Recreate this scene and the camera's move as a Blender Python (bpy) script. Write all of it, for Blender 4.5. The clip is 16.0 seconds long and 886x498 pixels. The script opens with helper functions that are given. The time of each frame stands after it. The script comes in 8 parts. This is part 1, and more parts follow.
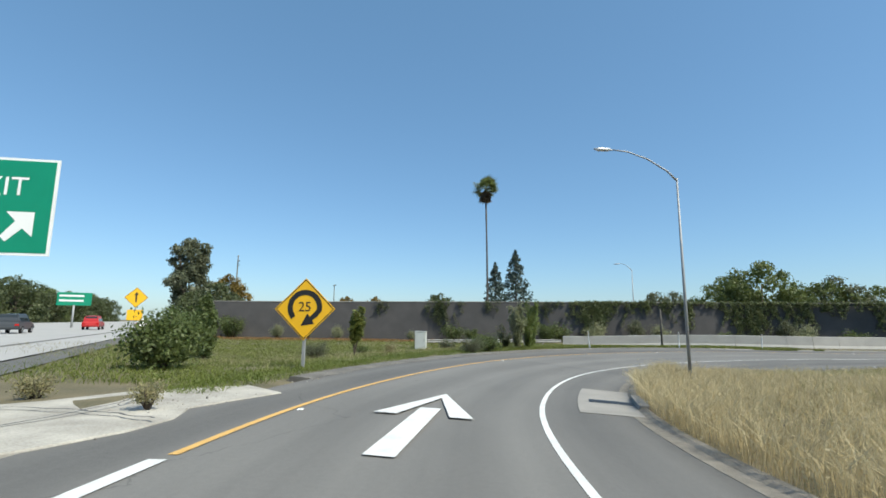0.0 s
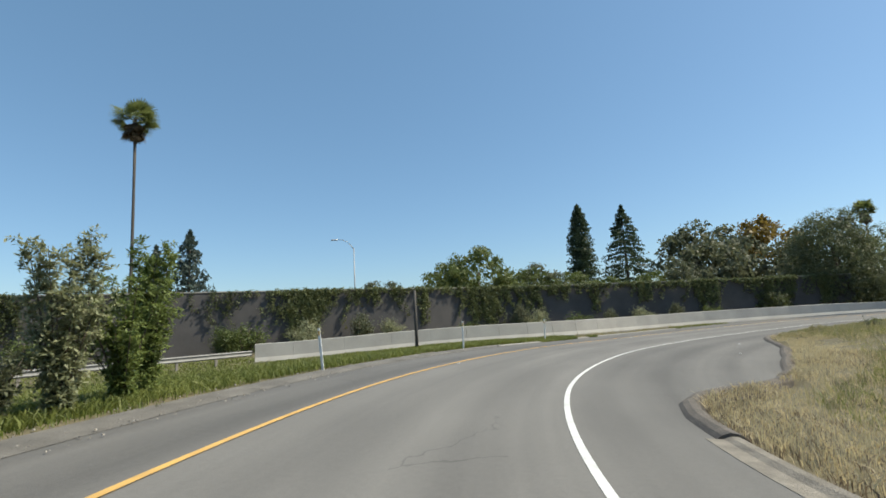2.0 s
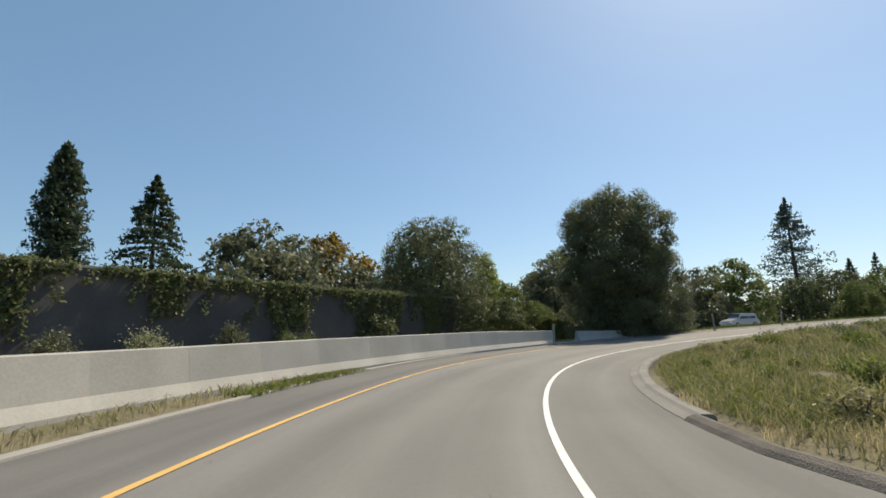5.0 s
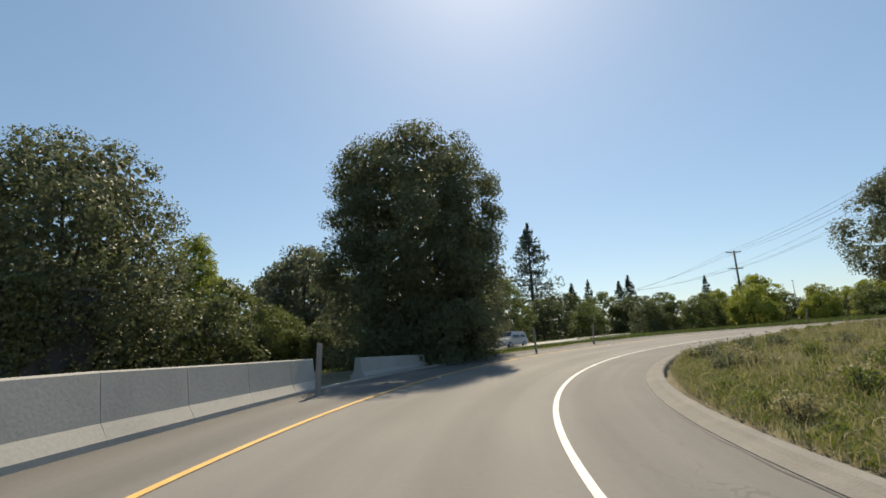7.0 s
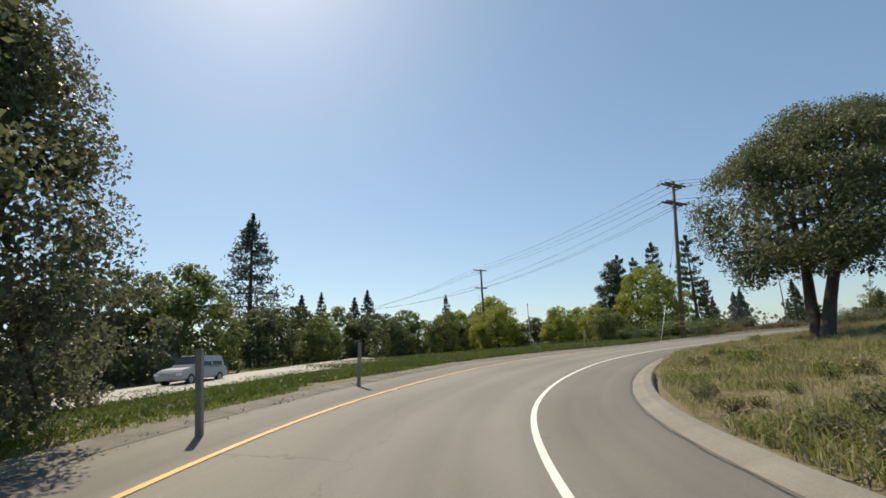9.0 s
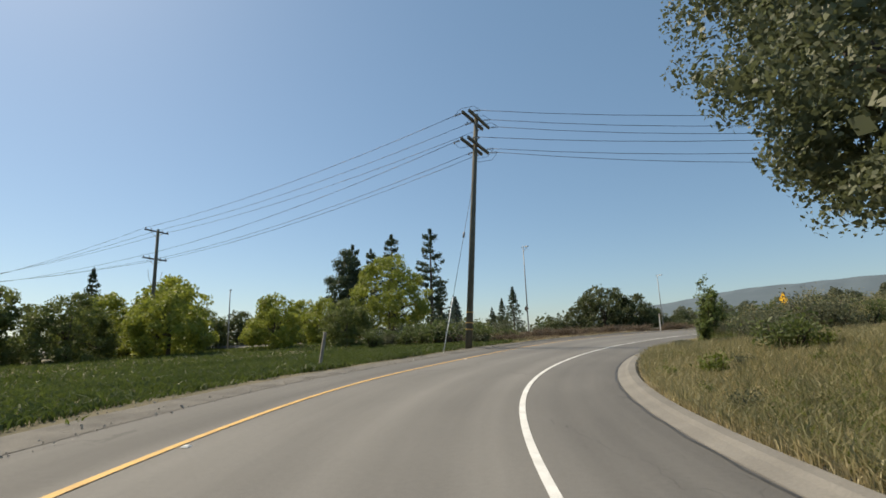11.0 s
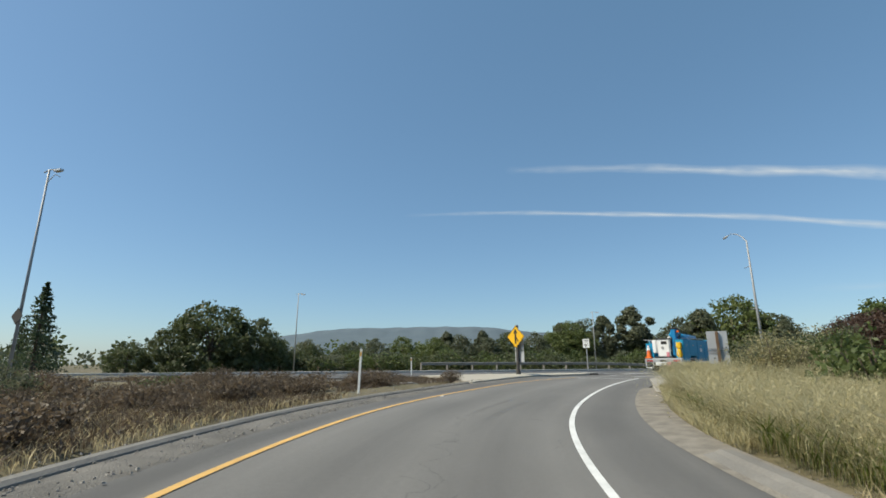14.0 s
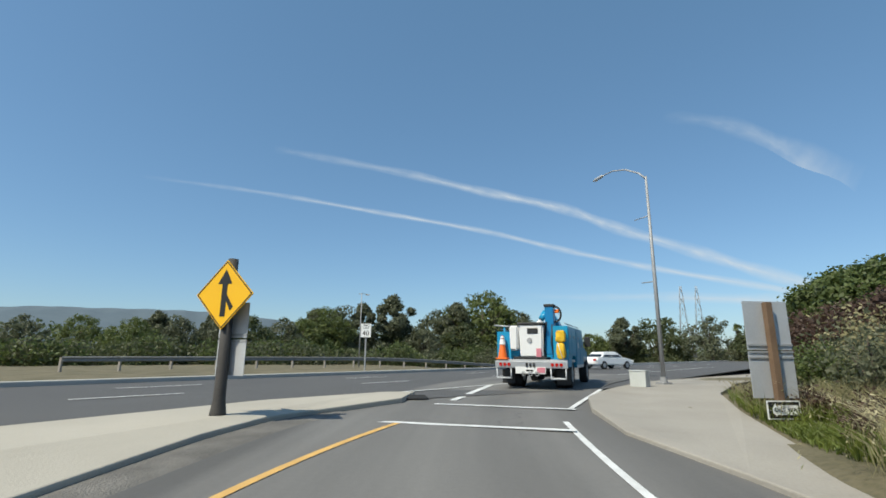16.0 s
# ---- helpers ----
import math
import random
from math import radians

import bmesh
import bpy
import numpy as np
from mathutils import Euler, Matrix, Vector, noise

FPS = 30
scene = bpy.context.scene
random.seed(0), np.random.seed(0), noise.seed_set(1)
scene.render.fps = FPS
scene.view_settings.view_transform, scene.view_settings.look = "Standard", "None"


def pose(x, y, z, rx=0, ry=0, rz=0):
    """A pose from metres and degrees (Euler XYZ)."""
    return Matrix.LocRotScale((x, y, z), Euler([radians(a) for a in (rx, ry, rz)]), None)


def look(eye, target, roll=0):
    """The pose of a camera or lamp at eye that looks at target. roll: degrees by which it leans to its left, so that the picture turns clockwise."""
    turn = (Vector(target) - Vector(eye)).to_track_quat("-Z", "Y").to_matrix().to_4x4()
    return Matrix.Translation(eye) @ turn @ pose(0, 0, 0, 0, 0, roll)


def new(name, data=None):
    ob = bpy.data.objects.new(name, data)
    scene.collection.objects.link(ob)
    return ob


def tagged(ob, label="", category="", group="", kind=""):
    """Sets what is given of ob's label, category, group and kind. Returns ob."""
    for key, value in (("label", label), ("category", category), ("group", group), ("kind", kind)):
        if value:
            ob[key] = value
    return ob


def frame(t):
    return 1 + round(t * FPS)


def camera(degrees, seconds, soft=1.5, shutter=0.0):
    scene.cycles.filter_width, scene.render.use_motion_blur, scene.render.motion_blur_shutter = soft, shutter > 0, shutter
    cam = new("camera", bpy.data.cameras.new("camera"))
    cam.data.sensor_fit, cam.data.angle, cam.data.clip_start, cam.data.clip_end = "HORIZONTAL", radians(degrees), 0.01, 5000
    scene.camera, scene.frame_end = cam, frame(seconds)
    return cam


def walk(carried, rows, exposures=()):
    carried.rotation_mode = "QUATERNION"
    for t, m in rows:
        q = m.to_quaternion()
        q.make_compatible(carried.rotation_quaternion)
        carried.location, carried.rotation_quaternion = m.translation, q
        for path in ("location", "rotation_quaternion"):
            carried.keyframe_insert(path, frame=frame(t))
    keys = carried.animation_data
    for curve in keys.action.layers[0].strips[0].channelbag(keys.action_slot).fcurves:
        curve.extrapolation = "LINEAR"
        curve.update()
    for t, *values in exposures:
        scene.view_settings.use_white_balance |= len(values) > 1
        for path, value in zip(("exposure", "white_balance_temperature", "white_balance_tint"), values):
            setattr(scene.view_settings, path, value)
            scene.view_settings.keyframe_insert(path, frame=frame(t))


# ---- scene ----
# ---- camera ----
cam = camera(85.8, 16.0, soft=1.65)
# t, x, y, z, heading (clockwise from +y), pitch up, lean to the left
PATH = [
    (0.0, 0.00, 0.00, 1.40, 3.84, 8.70, 0.43),
    (0.5, 0.39, 5.28, 1.29, 12.19, 8.43, -0.21),
    (1.0, 1.59, 10.54, 1.14, 21.30, 8.27, -1.47),
    (1.5, 3.66, 15.64, 1.01, 30.41, 8.65, -2.82),
    (2.0, 6.55, 20.43, 0.88, 39.57, 8.41, -3.11),
    (2.5, 10.20, 24.69, 0.75, 49.42, 8.74, -3.10),
    (3.0, 14.53, 28.26, 0.67, 59.12, 8.90, -2.98),
    (3.5, 19.33, 31.03, 0.59, 68.53, 9.05, -2.30),
    (4.0, 24.40, 32.95, 0.53, 77.46, 9.37, -3.10),
    (4.5, 29.45, 34.07, 0.44, 85.20, 9.86, -3.27),
    (5.0, 34.31, 34.54, 0.37, 91.27, 10.14, -2.22),
    (5.5, 38.92, 34.51, 0.35, 97.29, 10.41, -1.72),
    (6.0, 43.31, 33.98, 0.40, 104.51, 10.68, -1.66),
    (6.5, 47.52, 32.86, 0.48, 113.07, 10.95, -2.01),
    (7.0, 51.55, 31.09, 0.57, 122.01, 11.23, -2.87),
    (7.5, 55.37, 28.67, 0.62, 130.15, 11.65, -2.90),
    (8.0, 58.91, 25.66, 0.72, 138.19, 11.81, -3.19),
    (8.5, 62.05, 22.12, 0.83, 146.16, 12.14, -2.74),
    (9.0, 64.70, 18.15, 0.93, 154.22, 12.22, -2.94),
    (9.5, 66.78, 13.78, 1.03, 162.60, 11.91, -2.03),
    (10.0, 68.19, 9.12, 1.19, 171.29, 11.59, -1.64),
    (10.5, 68.90, 4.30, 1.38, 179.56, 11.27, -1.66),
    (11.0, 68.94, -0.55, 1.56, 186.95, 10.76, -2.13),
    (11.5, 68.39, -5.31, 1.71, 193.94, 11.95, -2.81),
    (12.0, 67.26, -9.86, 1.84, 201.75, 11.96, -2.65),
    (12.5, 65.56, -14.14, 1.98, 209.16, 12.14, -1.99),
    (13.0, 63.39, -18.08, 2.11, 216.20, 12.46, -0.90),
    (13.5, 60.79, -21.65, 2.30, 223.61, 13.58, 0.20),
    (14.0, 57.75, -24.86, 2.50, 230.87, 13.53, -0.17),
    (14.5, 54.28, -27.71, 2.66, 238.15, 13.22, -0.75),
    (15.0, 50.40, -30.14, 2.78, 245.26, 12.51, -0.44),
    (15.5, 46.25, -32.08, 2.88, 252.43, 12.57, 0.44),
    (16.0, 41.95, -33.45, 2.95, 259.80, 12.45, 0.44),
]


def ahead(heading, pitch):
    a, p = radians(heading), radians(pitch)
    return Vector((math.sin(a) * math.cos(p), math.cos(a) * math.cos(p), math.sin(p)))


walk(cam, [(t, look((x, y, z), Vector((x, y, z)) + ahead(a, p), r)) for t, x, y, z, a, p, r in PATH],
     exposures=[(0.0, 0.6, 6350, 4), (2.5, 0.56, 6950, 6), (4.5, 0.5, 7200, 8), (7.0, 0.48, 7650, 9), (9.0, 0.46, 7650, 9), (11.5, 0.36, 7450, 9), (12.5, 0.36, 7050, 7), (14.5, 0.36, 6700, 5), (16.0, 0.36, 6500, 5)])

# ---- daylight ----
SUN_AZ, SUN_EL = 130.0, 50.0
world = bpy.data.worlds.new("sky")
scene.world = world
world.use_nodes = True
wn = world.node_tree
sky = wn.nodes.new("ShaderNodeTexSky")
sky.sky_type, sky.sun_disc = "NISHITA", False
sky.sun_elevation, sky.sun_rotation = radians(SUN_EL), radians(SUN_AZ)
sky.air_density, sky.dust_density, sky.ozone_density = 1.0, 0.6, 5.0
haze = wn.nodes.new("ShaderNodeMix")
haze.data_type = "RGBA"
haze.inputs[0].default_value, haze.inputs[7].default_value = 0.3, (1.3, 2.85, 4.5, 1.0)
wn.links.new(sky.outputs[0], haze.inputs[6])
wn.links.new(haze.outputs[2], wn.nodes["Background"].inputs[0])
wn.nodes["Background"].inputs[1].default_value = 0.105
sun = new("sun", bpy.data.lights.new("sun", "SUN"))
sun.data.energy, sun.data.angle, sun.data.color = 4.0, radians(0.53), (1.0, 0.92, 0.78)
sun.matrix_world = look(ahead(SUN_AZ, SUN_EL) * 300, (0, 0, 0))


# ---- materials ----
def rgb(h):
    return (*h, 1.0)


def material(name, colours, rough=0.8, scale=1.0, fine=40.0, bump=0.2, metal=0.0, island=0.0, thin=0.0, spread=0.5, obj_random=0.0):
    """Noise between two colours at a broad and a fine scale, with relief; island: random tint for each loose piece; thin: light let through."""
    m = bpy.data.materials.new(name)
    m.use_nodes = True
    n, l = m.node_tree.nodes, m.node_tree.links
    b = n["Principled BSDF"]
    b.inputs["Roughness"].default_value, b.inputs["Metallic"].default_value = rough, metal
    geo = n.new("ShaderNodeNewGeometry")
    broad, grain = n.new("ShaderNodeTexNoise"), n.new("ShaderNodeTexNoise")
    broad.inputs["Scale"].default_value, broad.inputs["Detail"].default_value = scale, 6
    grain.inputs["Scale"].default_value, grain.inputs["Detail"].default_value = fine, 4
    l.new(geo.outputs["Position"], broad.inputs["Vector"])
    l.new(geo.outputs["Position"], grain.inputs["Vector"])
    add = n.new("ShaderNodeMath")
    add.operation = "MULTIPLY_ADD"
    l.new(grain.outputs[0], add.inputs[0])
    add.inputs[1].default_value = 0.6
    l.new(broad.outputs[0], add.inputs[2])
    value = add.outputs[0]
    if island or obj_random:
        src = geo.outputs["Random Per Island"]
        if obj_random:
            info = n.new("ShaderNodeObjectInfo")
            src = info.outputs["Random"]
        isl = n.new("ShaderNodeMath")
        isl.operation = "MULTIPLY_ADD"
        l.new(src, isl.inputs[0])
        isl.inputs[1].default_value = island or obj_random
        l.new(value, isl.inputs[2])
        value = isl.outputs[0]
    ramp = n.new("ShaderNodeMapRange")
    mid = 0.8 + 0.5 * (island or obj_random)
    ramp.inputs[1].default_value, ramp.inputs[2].default_value = mid - spread, mid + spread
    l.new(value, ramp.inputs[0])
    mix = n.new("ShaderNodeMix")
    mix.data_type = "RGBA"
    mix.inputs[6].default_value, mix.inputs[7].default_value = rgb(colours[0]), rgb(colours[1])
    l.new(ramp.outputs[0], mix.inputs[0])
    l.new(mix.outputs[2], b.inputs["Base Color"])
    if bump:
        bp = n.new("ShaderNodeBump")
        bp.inputs["Strength"].default_value, bp.inputs["Distance"].default_value = bump, 0.02
        l.new(grain.outputs[0], bp.inputs["Height"])
        l.new(bp.outputs[0], b.inputs["Normal"])
    if thin:
        tr, ms = n.new("ShaderNodeBsdfTranslucent"), n.new("ShaderNodeMixShader")
        l.new(mix.outputs[2], tr.inputs[0])
        ms.inputs[0].default_value = thin
        l.new(b.outputs[0], ms.inputs[1])
        l.new(tr.outputs[0], ms.inputs[2])
        l.new(ms.outputs[0], n["Material Output"].inputs[0])
    return m


def road_material(name, dark, light, cracked):
    """Worn asphalt: polished wheel tracks and streaks along the lane, patches, fine grain and hairline cracks."""
    m = bpy.data.materials.new(name)
    m.use_nodes = True
    n, l = m.node_tree.nodes, m.node_tree.links
    b = n["Principled BSDF"]
    uv, sep = n.new("ShaderNodeUVMap"), n.new("ShaderNodeSeparateXYZ")
    l.new(uv.outputs[0], sep.inputs[0])

    def noise_at(sx, sy, scale, detail=5):
        mp, t = n.new("ShaderNodeMapping"), n.new("ShaderNodeTexNoise")
        mp.inputs["Scale"].default_value = (sx, sy, 1)
        t.inputs["Scale"].default_value, t.inputs["Detail"].default_value = scale, detail
        l.new(uv.outputs[0], mp.inputs[0])
        l.new(mp.outputs[0], t.inputs["Vector"])
        return t.outputs[0]

    def math_node(op, a, c, d=None):
        q = n.new("ShaderNodeMath")
        q.operation = op
        for k, v in enumerate((a, c, d)):
            if v is None:
                continue
            if isinstance(v, (int, float)):
                q.inputs[k].default_value = v
            else:
                l.new(v, q.inputs[k])
        return q.outputs[0]

    streak = noise_at(2.2, 0.03, 1.0)
    patch = noise_at(1.0, 0.35, 0.5)
    grain = noise_at(1, 1, 70.0, 3)
    coarse = noise_at(1, 1, 14.0, 4)
    track = math_node("PINGPONG", math_node("ADD", sep.outputs[0], 0.82), 0.86)
    track = math_node("SMOOTH_MIN", math_node("MULTIPLY", track, 0.28), 0.2, 0.1)
    v = math_node("MULTIPLY_ADD", streak, 0.45, math_node("MULTIPLY", patch, 0.6))
    v = math_node("MULTIPLY_ADD", grain, 0.5, v)
    v = math_node("MULTIPLY_ADD", coarse, 0.25, v)
    v = math_node("SUBTRACT", v, track)
    side = n.new("ShaderNodeMapRange")
    side.inputs[1].default_value, side.inputs[2].default_value, side.inputs[4].default_value = 1.3, 2.4, 0.22
    l.new(sep.outputs[0], side.inputs[0])
    v = math_node("SUBTRACT", v, side.outputs[0])
    outer = n.new("ShaderNodeMapRange")
    outer.inputs[1].default_value, outer.inputs[2].default_value, outer.inputs[4].default_value = -3.0, -3.3, 0.24
    l.new(sep.outputs[0], outer.inputs[0])
    v = math_node("SUBTRACT", v, outer.outputs[0])
    mr = n.new("ShaderNodeMapRange")
    mr.inputs[1].default_value, mr.inputs[2].default_value = 0.4, 1.15
    l.new(v, mr.inputs[0])
    mix = n.new("ShaderNodeMix")
    mix.data_type = "RGBA"
    mix.inputs[6].default_value, mix.inputs[7].default_value = rgb(dark), rgb(light)
    l.new(mr.outputs[0], mix.inputs[0])
    vo, mp = n.new("ShaderNodeTexVoronoi"), n.new("ShaderNodeMapping")
    vo.feature = "DISTANCE_TO_EDGE"
    vo.inputs["Scale"].default_value = 0.55
    warp = n.new("ShaderNodeVectorMath")
    warp.operation = "MULTIPLY_ADD"
    tn_ = n.new("ShaderNodeTexNoise")
    tn_.inputs["Scale"].default_value, tn_.inputs["Detail"].default_value = 1.4, 6
    l.new(uv.outputs[0], tn_.inputs["Vector"])
    l.new(tn_.outputs["Color"], warp.inputs[0])
    warp.inputs[1].default_value = (1.1, 1.1, 0)
    l.new(uv.outputs[0], warp.inputs[2])
    mp.inputs["Scale"].default_value = (0.8, 0.35, 1)
    l.new(warp.outputs[0], mp.inputs[0])
    l.new(mp.outputs[0], vo.inputs["Vector"])
    line = math_node("LESS_THAN", vo.outputs[0], 0.0035)
    some = math_node("GREATER_THAN", noise_at(0.5, 0.12, 0.6), 0.54)
    line = math_node("MULTIPLY", math_node("MULTIPLY", line, some), cracked)
    cm = n.new("ShaderNodeMix")
    cm.data_type = "RGBA"
    l.new(line, cm.inputs[0])
    l.new(mix.outputs[2], cm.inputs[6])
    cm.inputs[7].default_value = (0.035, 0.034, 0.033, 1)
    l.new(cm.outputs[2], b.inputs["Base Color"])
    b.inputs["Roughness"].default_value = 0.82
    bp = n.new("ShaderNodeBump")
    bp.inputs["Strength"].default_value, bp.inputs["Distance"].default_value = 0.5, 0.008
    l.new(grain, bp.inputs["Height"])
    l.new(bp.outputs[0], b.inputs["Normal"])
    return m


ROAD = road_material("worn ramp asphalt", (0.096, 0.092, 0.086), (0.21, 0.201, 0.186), 0.35)


def leafy(name, dark, light):
    return material(name, (dark, light), 0.55, 0.25, 3.0, 0.0, island=0.7, thin=0.44, spread=0.6)


ASPHALT_DARK = material("dark asphalt", ((0.075, 0.073, 0.072), (0.11, 0.108, 0.105)), 0.85, 0.3, 90, 0.5)
SHOULDER = material("worn shoulder asphalt", ((0.09, 0.088, 0.085), (0.15, 0.145, 0.135)), 0.9, 0.8, 60, 0.5)
CONCRETE = material("concrete", ((0.34, 0.33, 0.3), (0.5, 0.48, 0.44)), 0.85, 0.7, 35, 0.25)
CONCRETE_OLD = material("weathered concrete", ((0.2, 0.19, 0.175), (0.36, 0.34, 0.31)), 0.9, 1.2, 35, 0.35)
KERBSTONE = material("dusty kerb concrete", ((0.13, 0.122, 0.11), (0.26, 0.245, 0.22)), 0.92, 1.3, 30, 0.4)
CONCRETE_PALE = material("pale concrete paving", ((0.34, 0.31, 0.255), (0.48, 0.445, 0.375)), 0.9, 0.5, 40, 0.25)
FREEWAY = material("pale freeway concrete", ((0.32, 0.31, 0.3), (0.42, 0.41, 0.39)), 0.9, 0.2, 30, 0.2)
WALLBLOCK = material("dark wall masonry", ((0.052, 0.05, 0.051), (0.112, 0.105, 0.104)), 0.9, 0.55, 12, 0.4)
PAINT_W = material("white road paint", ((0.5, 0.5, 0.48), (0.82, 0.82, 0.8)), 0.7, 3, 60, 0.2, spread=0.35)
PAINT_Y = material("yellow road paint", ((0.5, 0.3, 0.1), (0.76, 0.46, 0.13)), 0.7, 3, 60, 0.2, spread=0.35)
EARTH = material("grassy earth", ((0.075, 0.07, 0.035), (0.2, 0.165, 0.1)), 0.95, 0.7, 14, 0.8, spread=0.32)
DIRT = material("dusty gravel", ((0.085, 0.08, 0.072), (0.21, 0.195, 0.172)), 0.95, 1.6, 45, 0.9, spread=0.3)
PEBBLE = material("grey pebbles", ((0.12, 0.11, 0.1), (0.4, 0.37, 0.33)), 0.95, 2, 60, 0.2, island=0.9)
BARK = material("bark", ((0.05, 0.038, 0.028), (0.12, 0.095, 0.07)), 0.95, 3, 25, 0.8)
PALMBARK = material("palm bark", ((0.055, 0.05, 0.045), (0.11, 0.1, 0.09)), 0.95, 3, 25, 0.8)
GALV = material("galvanised steel", ((0.26, 0.265, 0.27), (0.42, 0.425, 0.43)), 0.62, 3, 30, 0.05, metal=0.35)
POLEWOOD = material("pole wood", ((0.05, 0.046, 0.042), (0.12, 0.11, 0.1)), 0.9, 2, 30, 0.5)
SIGN_Y = material("yellow sign sheeting", ((0.78, 0.42, 0.01), (0.85, 0.48, 0.015)), 0.45, 2, 50, 0.02)
SIGN_G = material("green sign sheeting", ((0.005, 0.2, 0.11), (0.008, 0.25, 0.14)), 0.45, 2, 50, 0.02)
SIGN_W = material("white sign sheeting", ((0.72, 0.72, 0.7), (0.82, 0.82, 0.8)), 0.45, 2, 50, 0.02)
SIGN_K = material("black sign film", ((0.012, 0.012, 0.012), (0.02, 0.02, 0.02)), 0.5, 2, 50, 0.02)
ALUM = material("bare aluminium", ((0.42, 0.43, 0.44), (0.58, 0.59, 0.6)), 0.5, 2, 30, 0.03, metal=0.4)
LEAF = leafy("broad leaves", (0.065, 0.09, 0.026), (0.15, 0.19, 0.058))
LEAF_DARK = leafy("dark olive leaves", (0.055, 0.072, 0.028), (0.13, 0.152, 0.062))
LEAF_LIME = leafy("lime green leaves", (0.17, 0.205, 0.03), (0.36, 0.39, 0.075))
LEAF_GREY = leafy("grey green leaves", (0.085, 0.1, 0.055), (0.18, 0.19, 0.11))
LEAF_GOLD = leafy("golden leaves", (0.16, 0.11, 0.025), (0.28, 0.2, 0.05))
NEEDLE = leafy("conifer needles", (0.035, 0.058, 0.03), (0.08, 0.11, 0.055))
NEEDLE_BLUE = leafy("blue conifer needles", (0.05, 0.075, 0.065), (0.11, 0.15, 0.125))
DEADLEAF = leafy("dead brown leaves", (0.1, 0.075, 0.045), (0.2, 0.155, 0.1))
RUSTLEAF = leafy("rusty brown foliage", (0.06, 0.035, 0.025), (0.13, 0.08, 0.055))
GRASS_DRY = leafy("dry grass", (0.42, 0.34, 0.19), (0.68, 0.58, 0.35))
GRASS_REED = leafy("pale tall grass", (0.4, 0.36, 0.19), (0.7, 0.62, 0.39))
GRASS_OLIVE = leafy("half dry grass", (0.19, 0.185, 0.08), (0.42, 0.37, 0.2))
GRASS_GREEN = leafy("green weeds", (0.085, 0.125, 0.02), (0.215, 0.25, 0.05))
ICEPLANT = leafy("fleshy yellow-green ground cover", (0.11, 0.14, 0.03), (0.27, 0.29, 0.075))
GRASS_DEEP = leafy("deep green ground cover", (0.05, 0.08, 0.016), (0.13, 0.165, 0.04))
IVY = leafy("ivy leaves", (0.09, 0.112, 0.045), (0.24, 0.265, 0.12))
FLOWERBED = leafy("rusty orange ground cover", (0.17, 0.1, 0.04), (0.4, 0.2, 0.075))
SCRUB = leafy("brown scrub", (0.09, 0.065, 0.042), (0.22, 0.165, 0.11))


# ---- mesh helpers ----
def mesh_of(name, verts, faces, mat, smooth=False):
    me = bpy.data.meshes.new(name)
    me.from_pydata([tuple(v) for v in verts], [], [tuple(f) for f in faces])
    me.materials.append(mat)
    if smooth:
        me.shade_smooth()
    return me


def quad_mesh(name, quads, mat):
    """One mesh of many loose four-cornered leaves; quads: n x 4 x 3."""
    quads = np.asarray(quads, np.float32)
    n = len(quads)
    me = bpy.data.meshes.new(name)
    me.vertices.add(4 * n), me.loops.add(4 * n), me.polygons.add(n)
    me.vertices.foreach_set("co", quads.ravel())
    me.loops.foreach_set("vertex_index", np.arange(4 * n, dtype=np.int32))
    me.polygons.foreach_set("loop_start", np.arange(0, 4 * n, 4, dtype=np.int32))
    me.update(calc_edges=True)
    me.materials.append(mat)
    return me


def part(name, data, mat=None, parent=None, label="", at=None):
    """Links a bmesh or mesh as one object under a thing or part."""
    if isinstance(data, bmesh.types.BMesh):
        me = bpy.data.meshes.new(name)
        data.to_mesh(me)
        data.free()
        me.materials.append(mat)
        data = me
    ob = new(name, data)
    if parent:
        ob.parent = parent
    if at is not None:
        ob.matrix_basis = at
    return tagged(ob, label) if label else ob


def thing(name, at, label, category, group="", kind="", data=None):
    ob = new(name, data)
    ob.matrix_basis = at
    return tagged(ob, label, category, group, kind)


def box(bm, x0, x1, y0, y1, z0, z1, bevel=0.0):
    r = bmesh.ops.create_cube(bm, size=1.0, matrix=Matrix.Translation(((x0 + x1) / 2, (y0 + y1) / 2, (z0 + z1) / 2)) @ Matrix.Diagonal((x1 - x0, y1 - y0, z1 - z0, 1)))
    if bevel:
        es = list({e for v in r["verts"] for e in v.link_edges})
        bmesh.ops.bevel(bm, geom=es, offset=bevel, segments=2, affect="EDGES", profile=0.6)
    return bm


def boxm(x0, x1, y0, y1, z0, z1, bevel=0.0):
    return box(bmesh.new(), x0, x1, y0, y1, z0, z1, bevel)


